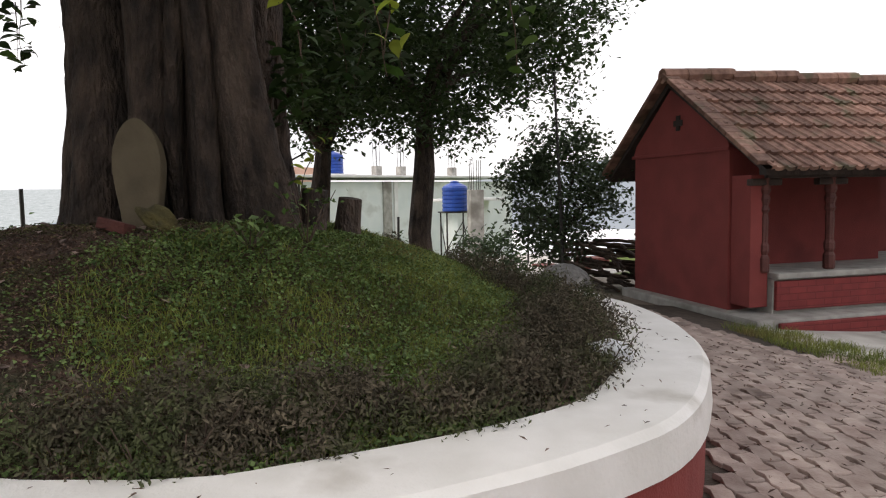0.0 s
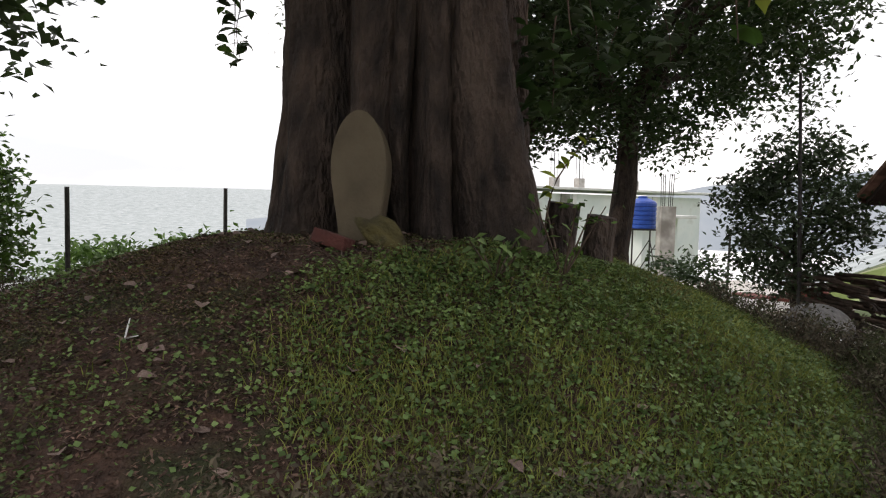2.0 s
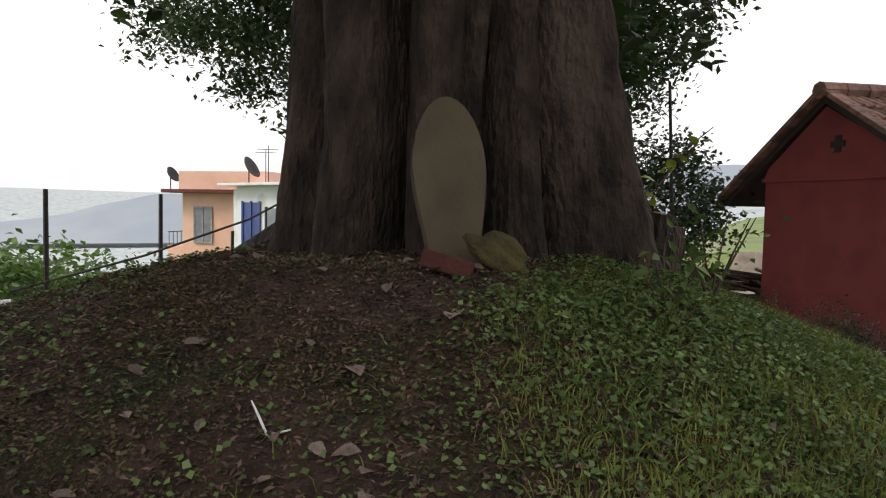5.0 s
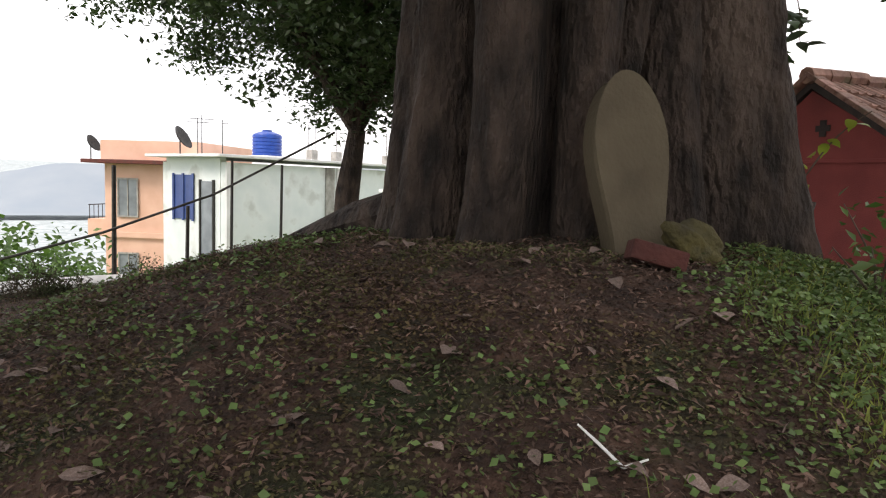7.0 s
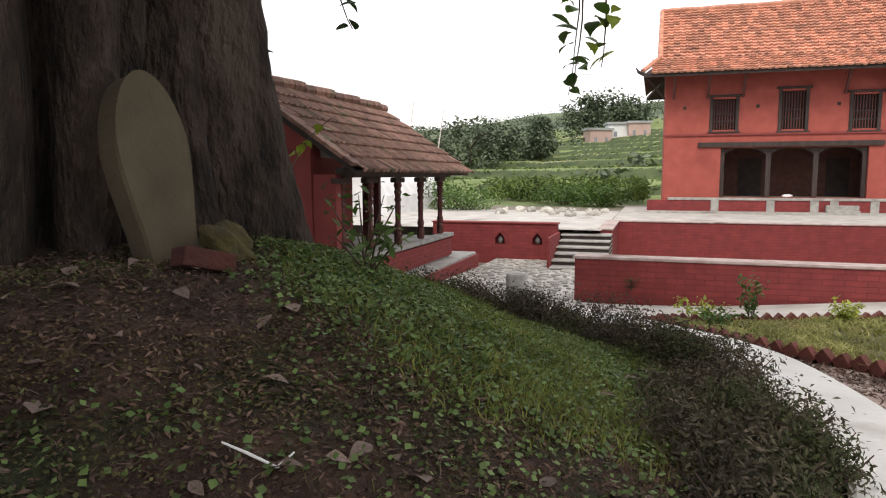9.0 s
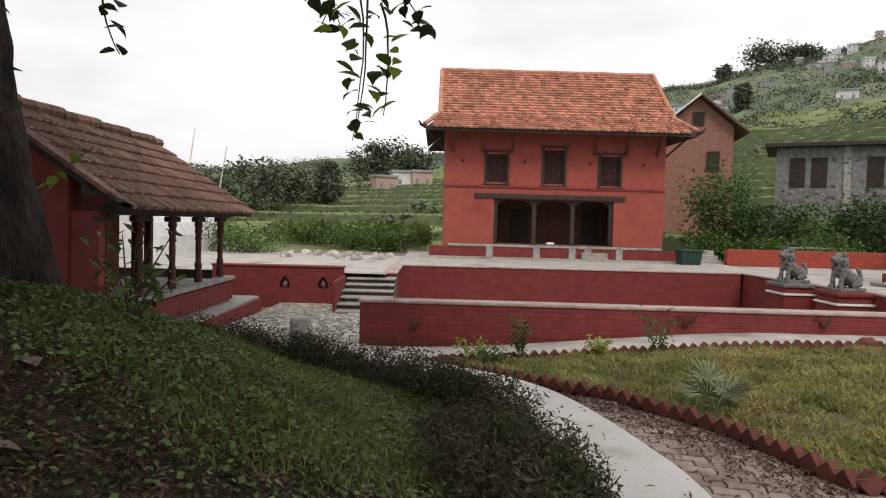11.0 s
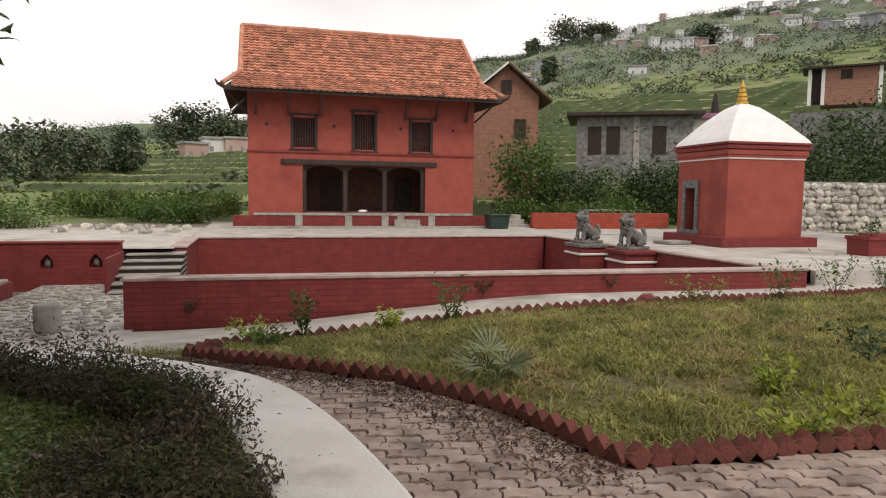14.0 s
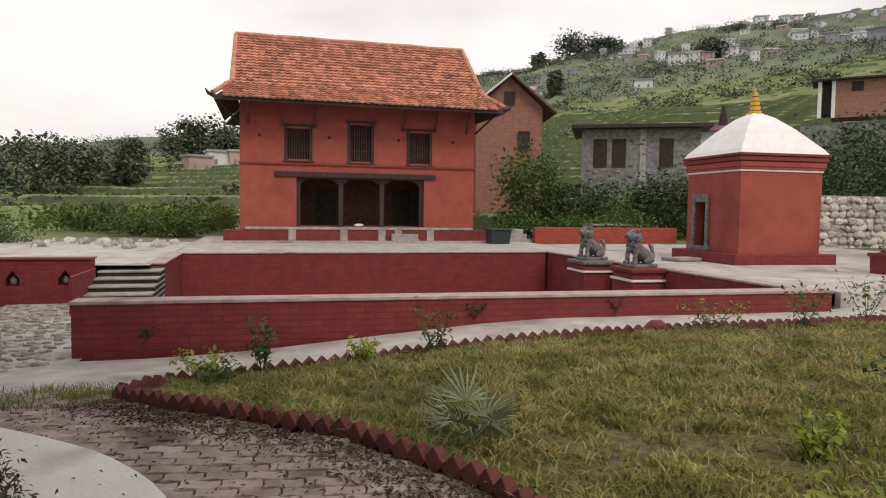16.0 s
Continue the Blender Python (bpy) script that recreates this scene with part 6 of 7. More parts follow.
# ---------------------------------------------------------------- low sprays of the great tree
for k, (s0, way, L, leaf, n, mt) in enumerate((
        ((-0.98, 2.85, 3.0), (0.28, 0.06, -0.9), 0.85, 0.115, 16, M_LEAF), ((-1.0, 2.85, 3.1), (0.6, 0.3, -0.25), 0.6, 0.11, 22, M_LEAFDARK), ((-1.2, 2.9, 3.0), (0.4, 0.1, -0.35), 0.35, 0.11, 14, M_LEAFDARK),
        ((-0.85, 2.25, 2.85), (0.16, 0.05, -0.9), 0.72, 0.105, 15, M_LEAF), ((-0.8, 2.35, 2.7), (0.3, 0.1, -0.75), 0.5, 0.10, 9, M_YOUNG), ((-0.95, 2.1, 2.8), (0.1, -0.3, -0.55), 0.4, 0.10, 8, M_YOUNG),
        ((-4.4, 0.0, 3.5), (-0.10, -0.05, -0.9), 0.75, 0.14, 24, M_LEAFDARK), ((-4.5, -0.1, 3.3), (-0.3, -0.1, -0.7), 0.5, 0.13, 14, M_LEAF),
        ((-2.35, 1.95, 2.66), (0.12, 0.03, -0.7), 0.6, 0.12, 30, M_LEAFDARK), ((-2.4, 2.1, 2.62), (0.15, -0.05, -0.6), 0.5, 0.12, 26, M_LEAFDARK), ((-1.9, 2.0, 2.7), (0.3, 0.3, -0.5), 0.35, 0.10, 8, M_LEAFDARK),
        ((-3.0, 2.3, 3.4), (0.0, 0.3, -0.9), 0.95, 0.14, 38, M_LEAFDARK), ((-3.3, 2.6, 3.3), (0.1, 0.2, -0.9), 0.9, 0.14, 36, M_LEAFDARK), ((-2.9, 2.6, 3.1), (0.2, 0.3, -0.8), 0.7, 0.13, 30, M_BUSHLEAF),
        ((-2.2, 2.05, 1.5), (0.05, 0.05, 1.0), 0.62, 0.075, 11, M_YOUNG))):
    hanging_spray("spray", s0, way, L, 40 + k, mt, leaf, n, great)


# ---------------------------------------------------------------- other trees and bushes
def tree(name, base, top, r0, crown, n_clump, per, leaf, mat, label, seed, limbs=5, clump=0.32, low=None):
    """Tapered trunk, limbs and a crown of leaf clumps. crown: centre and three radii."""
    r = random.Random(seed)
    g = np.random.default_rng(seed)
    ob = thing(name, label, "tree", at=(0, 0, 0))
    b, t = Vector(base), Vector(top)
    pts = [b.lerp(t, u) + Vector((r.uniform(-0.06, 0.06), r.uniform(-0.06, 0.06), 0)) * (u > 0) for u in (0, 0.15, 0.4, 0.7, 1.0)]
    part("trunk", tube(pts, [r0 * 1.35, r0, r0 * 0.9, r0 * 0.8, r0 * 0.65], 10, 0.25), M_BARK, ob)
    cc, cr = Vector(crown[:3]), Vector(crown[3:])
    ends = []
    for k in range(limbs):
        a = 2 * math.pi * k / limbs + r.uniform(-0.3, 0.3)
        e = cc + Vector((cr.x * 0.65 * math.cos(a), cr.y * 0.65 * math.sin(a), cr.z * r.uniform(-0.35, 0.5)))
        m = t.lerp(e, 0.5) + Vector((0, 0, 0.12 * (e - t).length))
        part("limb", tube([tuple(t), tuple(m), tuple(e)], [r0 * 0.55, r0 * 0.35, r0 * 0.12], 7, 0.2), M_BARK, ob)
    cs, ns = [], []
    for _ in range(n_clump):
        d = g.normal(size=3)
        d /= np.linalg.norm(d)
        u = g.uniform(0.3, 1.0) ** 0.5 * (1 + 0.28 * noise.noise(Vector(d) * 2.2 + Vector((seed, 0, 0))))
        c = np.array(cc) + d * np.array(cr) * u
        if low is not None and c[2] < low:
            c[2] = low + g.uniform(0, 0.3)
        cs.append(c + g.normal(size=(per, 3)) * np.array([clump, clump, clump * 0.6]))
        q = g.normal(size=(per, 3))
        q[:, 2] = abs(q[:, 2]) + 0.5
        ns.append(q)
    cs, ns = np.concatenate(cs), np.concatenate(ns)
    leaf_cloud("crown", cs, ns, g.uniform(0.7, 1.3, len(cs)) * leaf, mat, ob, aspect=0.55, seed=seed)
    return ob


tree("shade_tree", (-10.3, 4.67, -0.6), (-10.2, 4.75, 3.2), 0.24, (-10.0, 4.5, 5.0, 4.2, 3.7, 2.6), 700, 75, 0.115, M_LEAFDARK, "dark-trunked shade tree with a wide dense crown", 31, 8, 0.25, 2.4)
tree("shade_tree", (-10.95, 2.7, -0.8), (-10.6, 2.95, 2.5), 0.22, (-11.2, 2.3, 5.0, 3.0, 3.3, 2.1), 400, 75, 0.115, M_LEAFDARK, "leaning tree with forked limbs and leafy crown", 32, 6, 0.25, 2.9)
tree("young_tree", (-8.3, 6.6, -0.2), (-8.25, 6.6, 0.9), 0.06, (-8.25, 6.6, 1.6, 0.9, 0.9, 1.15), 180, 48, 0.09, M_BUSHLEAF, "young bushy tree beside a leaning pole", 33, 5, 0.17)


def bush(name, x, y, z, rx, ry, rz, mat, label, seed, n=26, per=45, leaf=0.09):
    g = np.random.default_rng(seed)
    ob = thing(name, label, "bush", at=(x, y, z))
    bm = bmesh.new()
    for k in range(5):
        a = 2 * math.pi * k / 5
        add_tube(bm, [(0, 0, -0.05), (rx * 0.5 * math.cos(a), ry * 0.5 * math.sin(a), rz * 1.1)], [0.03, 0.012], 5)
    part("stem", bm, M_TWIG, ob)
    d = g.normal(size=(n, 3))
    d /= np.linalg.norm(d, axis=1, keepdims=True)
    c = d * np.array([rx, ry, rz]) * g.uniform(0.4, 1.05, (n, 1)) + np.array([0, 0, rz * 0.95])
    c = (c[:, None] + g.normal(size=(n, per, 3)) * np.array([rx, ry, rz]) * 0.2).reshape(-1, 3)
    c[:, 2] = np.maximum(c[:, 2], 0.02)
    q = g.normal(size=(len(c), 3))
    q[:, 2] = abs(q[:, 2]) + 0.5
    leaf_cloud("foliage", c, q, g.uniform(0.7, 1.3, len(c)) * leaf, mat, ob, aspect=0.5, seed=seed)


for k, (x, y, rx, rz, mt, lf, lab) in enumerate((
        (11.4, 27.6, 1.5, 1.9, M_LEAF, 0.2, "tall leafy bush beside the rest house"), (13.2, 27.0, 1.6, 1.0, M_LEAFDARK, 0.18, "dark green bush on the bank"), (15.2, 27.5, 1.8, 1.0, M_LEAF, 0.18, "green bush on the bank"), (17.0, 26.4, 1.7, 1.5, M_LEAFDARK, 0.18, "dark bush behind the shrine"),
        (12.0, 25.4, 1.5, 0.5, M_LEAF, 0.15, "low green bush on the bank"), (14.6, 24.8, 1.8, 0.5, M_LEAF, 0.15, "low green bush on the bank"), (10.3, 25.6, 1.0, 0.6, M_LEAF, 0.15, "low green bush beside the steps"), (24.5, 24.2, 2.6, 2.1, M_LEAFDARK, 0.22, "large dark bush above the rubble wall"),
        (21.5, 23.6, 2.0, 1.7, M_LEAFDARK, 0.2, "large dark bush above the rubble wall"), (28.5, 25.5, 3.2, 2.7, M_LEAFDARK, 0.24, "large dark bush above the rubble wall"), (19.2, 27.5, 1.6, 1.2, M_LEAF, 0.2, "green bush behind the shrine"),
        (-6.9, 22.6, 1.2, 0.55, M_LEAF, 0.12, "low green bush on the upper yard"), (-8.6, 23.5, 1.2, 0.7, M_LEAF, 0.12, "low green bush on the upper yard"), (-2.6, 27.5, 1.1, 0.5, M_LEAF, 0.14, "weeds beside the rest house"), (-4.2, 28.6, 1.3, 0.5, M_LEAF, 0.14, "weeds at the field edge"), (-22.5, -3.2, 3.0, 1.5, M_LEAF, 0.25, "green bushes below the houses"), (-19.5, -5.0, 2.6, 1.5, M_LEAF, 0.25, "green bushes below the houses"),
        (-14.5, -3.4, 1.1, 0.6, M_LEAF, 0.16, "green bush beyond the planter"), (-13.0, -5.5, 1.2, 0.6, M_LEAF, 0.16, "green bush beyond the planter"), (-14.0, 7.5, 1.0, 0.8, M_LEAFDARK, 0.14, "bush beside the water tank"), (-16.5, 5.2, 1.0, 0.9, M_LEAFDARK, 0.14, "bush before the white house"), (-7.6, -4.2, 0.7, 1.1, M_LEAF, 0.12, "leafy shrub beside the fence post"))):
    bush("bush", x, y, land_z(x, y) - 0.05, rx, rx, rz, mt, lab, 60 + k, n=70 if rz > 1 else 34, leaf=lf)

# maize patch
ob = thing("maize_patch", "patch of tall green maize with pale tassels", "crop", kind="")
g = np.random.default_rng(77)
cs, hs_ = [], []
for _ in range(300):
    x, y = g.uniform(-8.5, -1.0), g.uniform(30, 37)
    if x > -2.2 and y < 30:
        continue
    z, h = land_z(x, y), g.uniform(0.6, 1.25)
    for _ in range(12):
        cs.append((x + g.normal() * 0.16, y + g.normal() * 0.16, z + g.uniform(0.15, h)))
leaf_cloud("maize_leaves", cs, g.normal(size=(len(cs), 3)) + np.array([0, 0, 0.6]), g.uniform(0.3, 0.55, len(cs)), M_CROP, ob, aspect=0.2, fold=0.5, seed=17)["kind"] = "stuff"

# trees on the hill
for k, (th, r, h, w) in enumerate(((-19, 62, 5.0, 5), (-15.5, 74, 6.5, 6.5), (-13, 78, 5.5, 4.5), (-10, 84, 3.5, 4.5), (-23, 60, 4.5, 3.5), (-5.8, 150, 11, 8), (-3.9, 152, 10, 9), (-2.2, 155, 8, 8), (-9.5, 116, 5, 4), (26.0, 322, 12, 19), (28.0, 324, 7, 12), (22.6, 318, 8, 6), (24, 205, 9, 4), (-27, 58, 4, 3), (36, 250, 7, 8))):
    a = radians(th)
    x, y = r * math.sin(a), r * math.cos(a)
    z = land_z(x, y)
    tree("hill_tree", (x, y, z - 0.3), (x, y, z + h * 0.35), 0.02 * h + 0.08, (x, y, z + h * 0.42, w * 0.55, w * 0.55, h * 0.42), 60, 30, 0.022 * r ** 0.72, M_HILLLEAF, "tree standing on the terraced hillside", 100 + k, 4, w * 0.13)


# scrub scattered along the terraces
cs = []
g = np.random.default_rng(5)
for _ in range(2600):
    th, r = radians(g.uniform(-35, 62)), g.uniform(45, 320)
    x, y = r * math.sin(th), r * math.cos(th)
    if noise.noise(Vector((x * 0.03, y * 0.03, 2))) < 0.25 and r < 190 or r < 170 and g.random() < 0.72:
        continue
    z, s_ = land_z(x, y), 0.45 + r * 0.004
    cs.append(np.array([x, y, z + s_ * 0.5]) + g.normal(size=(36, 3)) * np.array([s_, s_, s_ * 0.45]))
for _ in range(1500):
    th, r = radians(g.uniform(12, 60)), g.choice((g.uniform(150, 320), g.uniform(300, 328)))
    x, y = r * math.sin(th), r * math.cos(th)
    if noise.noise(Vector((x * 0.025, y * 0.025, 6))) < -0.02:
        continue
    z, s_ = land_z(x, y), g.uniform(0.7, 1.7)
    cs.append(np.array([x, y, z + s_ * 0.7]) + g.normal(size=(46, 3)) * np.array([s_, s_, s_ * 0.5]))
cs = np.concatenate(cs)
q = g.normal(size=(len(cs), 3))
q[:, 2] = abs(q[:, 2]) + 0.4
tagged(leaf_cloud("hill_scrub", cs, q, g.uniform(0.35, 0.9, len(cs)), M_HILLLEAF, aspect=0.6, seed=19), "scrub and small trees along the terraces", "scrub", kind="stuff")
# low crop rows on the nearer terraces
cs = []
for _ in range(4500):
    th, r = radians(g.uniform(-34, 50)), g.uniform(29, 85)
    x, y = r * math.sin(th), r * math.cos(th)
    if -1 < x < 9 and y < 30 or land_z(x, y) < 0.7:
        continue
    cs.append((x, y, land_z(x, y) + 0.08))
q = g.normal(size=(len(cs), 3)) * 0.7
q[:, 2] = 1
tagged(leaf_cloud("terrace_crops", cs, q, g.uniform(0.25, 0.6, len(cs)), M_CROP, aspect=0.5, fold=0.4, seed=23), "green crops and weeds on the terraces", "crop", kind="stuff")


# ---------------------------------------------------------------- houses
def plain_window(x0, x1, z0, z1, y, parent, pane=None, fr=None):
    w = part("window", box(x0, x1, y - 0.02, y + 0.02, z0, z1), pane or M_PANE, parent)
    for a in ((x0 - 0.06, x0, z0 - 0.06, z1 + 0.06), (x1, x1 + 0.06, z0 - 0.06, z1 + 0.06), (x0, x1, z1, z1 + 0.06), (x0, x1, z0 - 0.06, z0), ((x0 + x1) / 2 - 0.02, (x0 + x1) / 2 + 0.02, z0, z1)):
        part("window_frame", box(a[0], a[1], y - 0.05, y - 0.021, a[2], a[3]), fr or M_WOOD, w)
    return w


def dish(x, y, z, parent_name, rz, r=0.38):
    d = thing("satellite_dish", "dark satellite dish on a short mast", "satellite dish", "roof dishes", at=(x, y, z), rz=rz)
    part("mast", tube([(0, 0, 0), (0, 0, 0.5)], [0.025, 0.025], 6), M_METAL, d)
    o = part("bowl", lathe([(0.02, 0.0), (r * 0.5, 0.03), (r * 0.85, 0.1), (r, 0.16), (r * 0.98, 0.17), (r * 0.5, 0.05), (0.02, 0.02)], 20), M_METAL, d, smooth=True)
    o.matrix_basis = pose(0, 0, 0.55, 60, 0, 0)


def water_tank(x, y, z, r, h, label):
    t = thing("water_tank", label, "water tank", "water tanks", at=(x, y, z))
    prof = [(r * 0.96, 0)]
    for k in range(6):
        z0 = h * 0.86 * k / 6
        prof += [(r, z0 + h * 0.02), (r, z0 + h * 0.11), (r * 0.95, z0 + h * 0.125)]
    prof += [(r * 0.92, h * 0.88), (r * 0.55, h * 0.97), (r * 0.3, h)]
    part("tank_body", lathe(prof, 24), M_BLUE, t)
    part("tank_lid", lathe([(r * 0.34, h), (r * 0.34, h * 1.05), (r * 0.1, h * 1.07)], 16), M_BLUE, t)
    return t


# white house: its long front runs from corner to corner, local x along the front
ang = math.degrees(math.atan2(12.4 - 2.6, -29.6 + 24.1))
wh = thing("white_house", "long whitewashed house with a white sheet roof", "house", at=(-24.1, 2.6, 0), rz=ang)
zb = -4.0
part("front_wall", box(0, 13.0, -0.25, 0, zb, 2.2), M_SKYWHITE, wh)
part("gable_wall", box(-0.02, 0.23, 0.002, 3.1, zb, 2.35), M_SKYWHITE, wh)
part("rear_wall", box(0.0, 13.0, 3.1, 3.35, zb, 2.2), M_SKYWHITE, wh)
part("roof", box(-0.5, 13.6, -0.6, 3.7, 2.36, 2.46, 0.02), M_SHEET, wh, "white sheet roof with a low overhang")
for x, w_ in ((0.0, 0.22), (4.6, 0.45), (5.2, 0.2), (9.8, 0.3)):
    part("pilaster", box(x, x + w_, -0.32, -0.252, zb, 2.2), M_CEMENT if w_ > 0.4 else M_SHEET, wh)
part("red_door", box(8.4, 9.3, -0.29, -0.254, -0.9, 1.25), M_REDDOOR, wh, "red painted metal door")
o = part("window", box(-0.06, -0.024, 1.45, 2.6, 0.2, 1.75), M_BLUEPANE, wh, "dark blue shuttered window")
for y0 in (1.4, 1.97, 2.55):
    part("window_frame", box(-0.1, -0.062, y0, y0 + 0.1, 0.15, 1.8), M_BLUEPANE, o)
part("side_door", box(-0.06, -0.024, 0.35, 1.0, -1.4, 1.55), M_PANE, wh)
for y0 in (0.27, 1.0):
    part("door_frame", box(-0.1, -0.026, y0, y0 + 0.08, -1.4, 1.6), M_METAL, wh)
part("roof_base", box(2.5, 4.1, 0.8, 2.4, 2.47, 2.56, 0.02), M_SHEET, wh)
for x in (6.5, 8.0, 11.5):
    p = part("roof_pillar", box(x, x + 0.35, 2.5, 2.85, 2.47, 3.0), M_CEMENT, wh)
    for k in range(4):
        part("rebar", tube([(x + 0.06 + 0.22 * (k % 2), 2.56 + 0.22 * (k // 2), 3.0), (x + 0.06 + 0.22 * (k % 2), 2.56 + 0.22 * (k // 2) + 0.03, 4.1)], [0.012, 0.012], 5), M_METAL, p)
tank_at = wh.matrix_basis @ Vector((3.3, 1.6, 2.56))
water_tank(tank_at.x, tank_at.y, tank_at.z, 0.56, 0.95, "blue ribbed water tank on the white house roof")
d_at = wh.matrix_basis @ Vector((0.2, 2.6, 2.46))
dish(d_at.x, d_at.y, d_at.z, "", 150, 0.45)
for u, v in ((1.2, 3.0), (2.0, 2.6), (0.4, 1.6)):
    a_at = wh.matrix_basis @ Vector((u, v, 2.46))
    an = thing("roof_aerial", "thin television aerial on the roof", "aerial", "roof aerials", at=tuple(a_at), rz=rg.uniform(0, 90))
    part("mast", tube([(0, 0, 0), (0, 0, 1.4)], [0.02, 0.015], 5), M_METAL, an)
    part("cross_bar", tube([(-0.4, 0, 1.25), (0.4, 0, 1.25)], [0.012, 0.012], 5), M_METAL, an)

ph = thing("peach_house", "two-storey peach painted house with a flat roof", "house", at=(-29.9, -1.0, 0), rz=58)
part("body", box(0, 3.9, 0, 5.0, -6.5, 2.1), M_PEACH, ph)
part("floor_band", box(-0.15, 3.98, -0.12, 0, -0.75, -0.55), M_PEACH, ph)
part("roof_slab", box(-0.6, 4.0, -0.6, 5.2, 2.102, 2.25, 0.02), M_EDGE, ph, "red-brown edged roof slab")
part("parapet", box(-0.1, 3.9, -0.1, 5.0, 2.252, 3.0), M_PEACH, ph)
for x0 in (0.6, 2.6):
    plain_window(x0, x0 + 0.75, 0.1, 1.5, -0.022, ph, fr=M_CEMENT)
    plain_window(x0, x0 + 0.75, -2.6, -1.4, -0.022, ph, fr=M_CEMENT)
bal = part("balcony", box(-0.95, -0.01, 0.3, 2.4, -0.75, -0.1), M_PEACH, ph)
for k in range(8):
    part("baluster", tube([(-0.9, 0.35 + 0.28 * k, -0.1), (-0.9, 0.35 + 0.28 * k, 0.45)], [0.015, 0.015], 5), M_METAL, bal)
part("balcony_rail", tube([(-0.9, 0.3, 0.46), (-0.9, 2.4, 0.46)], [0.02, 0.02], 5), M_METAL, bal)
d_at = ph.matrix_basis @ Vector((-0.7, 0.2, 2.26))
dish(d_at.x, d_at.y, d_at.z, "", 150, 0.36)

# tank stand and unfinished pillar
water_tank(-19.9, 8.1, 1.05, 0.43, 0.95, "blue ribbed water tank on a steel stand")
st_ = thing("tank_stand", "thin steel tank stand with crossed braces", "stand", at=(-19.9, 8.1, 0))
for sx in (-0.4, 0.4):
    for sy in (-0.4, 0.4):
        part("leg", tube([(sx, sy, -3.4), (sx, sy, 1.0)], [0.03, 0.03], 6), M_METAL, st_)
    part("brace", tube([(sx, -0.4, -0.6), (sx, 0.4, 0.7)], [0.018, 0.018], 5), M_METAL, st_)
    part("brace", tube([(-0.4, sx, 0.7), (0.4, sx, -0.6)], [0.018, 0.018], 5), M_METAL, st_)
part("platform", box(-0.48, 0.48, -0.48, 0.48, 1.0, 1.045), M_METAL, st_)
pil = thing("concrete_pillar", "unfinished concrete pillar with bare steel rods", "pillar", at=(-18.9, 8.5, -3.0))
part("shaft", box(-0.22, 0.22, -0.22, 0.22, 0, 4.75, 0.02), M_CEMENT, pil)
for k in range(6):
    a = k * 1.047
    part("rod", tube([(0.16 * math.cos(a), 0.16 * math.sin(a), 4.7), (0.19 * math.cos(a), 0.19 * math.sin(a), 5.7)], [0.012, 0.012], 5), M_METAL, pil)
wo = thing("outbuilding", "low white outbuilding with a thin slab roof", "house", at=(-22.5, 8.6, 0), rz=25)
part("body", box(-0.3, 0.5, 0, 1.6, -5, 1.35), M_SKYWHITE, wo)
part("roof", box(-0.6, 1.0, -0.7, 2.0, 1.352, 1.46, 0.02), M_SHEET, wo)
for k in range(9):
    b = part("brick_stack", box(-0.45, 0.45, -0.3, 0.3, 0, rg.uniform(0.35, 0.8), 0.03), M_EDGE)
    x, y = -15.8 + rg.uniform(-1.3, 1.3), 9.9 + rg.uniform(-0.8, 0.8)
    b.matrix_basis = pose(x, y, land_z(x, y) - 0.02, 0, 0, rg.uniform(0, 90))
    tagged(b, "stack of old red bricks in the yard", "brick stack", "brick stacks")
yard = part("yard_slab", box(-19, -12.6, 7.0, 11, -0.6, 0.0), M_PALE)
yard.location.z = land_z(-12.8, 9) - 0.05
tagged(yard, "pale bare yard before the houses", "yard", kind="structure")

# fence posts, cable, leaning pole
for x, y, z1 in ((-7.8, -3.2, 1.78), (-9.9, -1.8, 1.84), (-11.3, -0.5, 1.82), (-15.2, 1.7, 2.05), (-15.0, 2.7, 2.0), (-12.5, 0.6, 1.2), (-14.2, 5.0, 1.1), (-16.2, 9.2, 1.2)):
    z0 = land_z(x, y) - 0.2
    ob = part("fence_post", tube([(0, 0, 0), (0.03, 0.02, z1 - z0)], [0.035, 0.03], 6, 0.1), M_METAL)
    ob.location = (x, y, z0)
    tagged(ob, "thin dark iron fence post", "post", "fence posts")
cab = part("cable", tube([(-9.4, -2.1, 0.55), (-9.9, -0.6, 0.95), (-10.4, 0.8, 1.45), (-10.75, 2.65, 2.45)], [0.018] * 4, 6), M_METAL)
tagged(cab, "black cable strung from a post to a tree", "cable")
lp = part("leaning_pole", tube([(-7.35, 6.2, land_z(-7.35, 6.2) - 0.1), (-7.45, 6.18, 1.7), (-7.56, 6.15, 3.43)], [0.03, 0.026, 0.02], 6), M_METAL)
tagged(lp, "thin dark pole leaning beside the young tree", "pole")
for x, y, h in ((-10.5, 26.0, 5.2), (-9.4, 26.5, 4.6), (-11.5, 24.0, 3.6)):
    b = part("bamboo_pole", tube([(x, y, land_z(x, y) - 0.1), (x + 0.2, y, h * 0.6), (x + 0.45, y + 0.1, h)], [0.045, 0.035, 0.015], 6), M_RUBBLE)
    tagged(b, "tall thin bare bamboo pole", "pole", "bamboo poles")
rock = part("boulder", stone_bm(0.36, 0.3, 0.24, 8.8, 0.25, 3), M_STONE, smooth=True)
rock.location = (-5.4, 5.3, near_z(-5.4, 5.3) + 0.2)
tagged(rock, "smooth grey boulder beside the planter", "boulder")
wp = thing("firewood_pile", "loose pile of dark branches and firewood", "firewood", at=(-7.55, 7.3, land_z(-7.55, 7.3)))
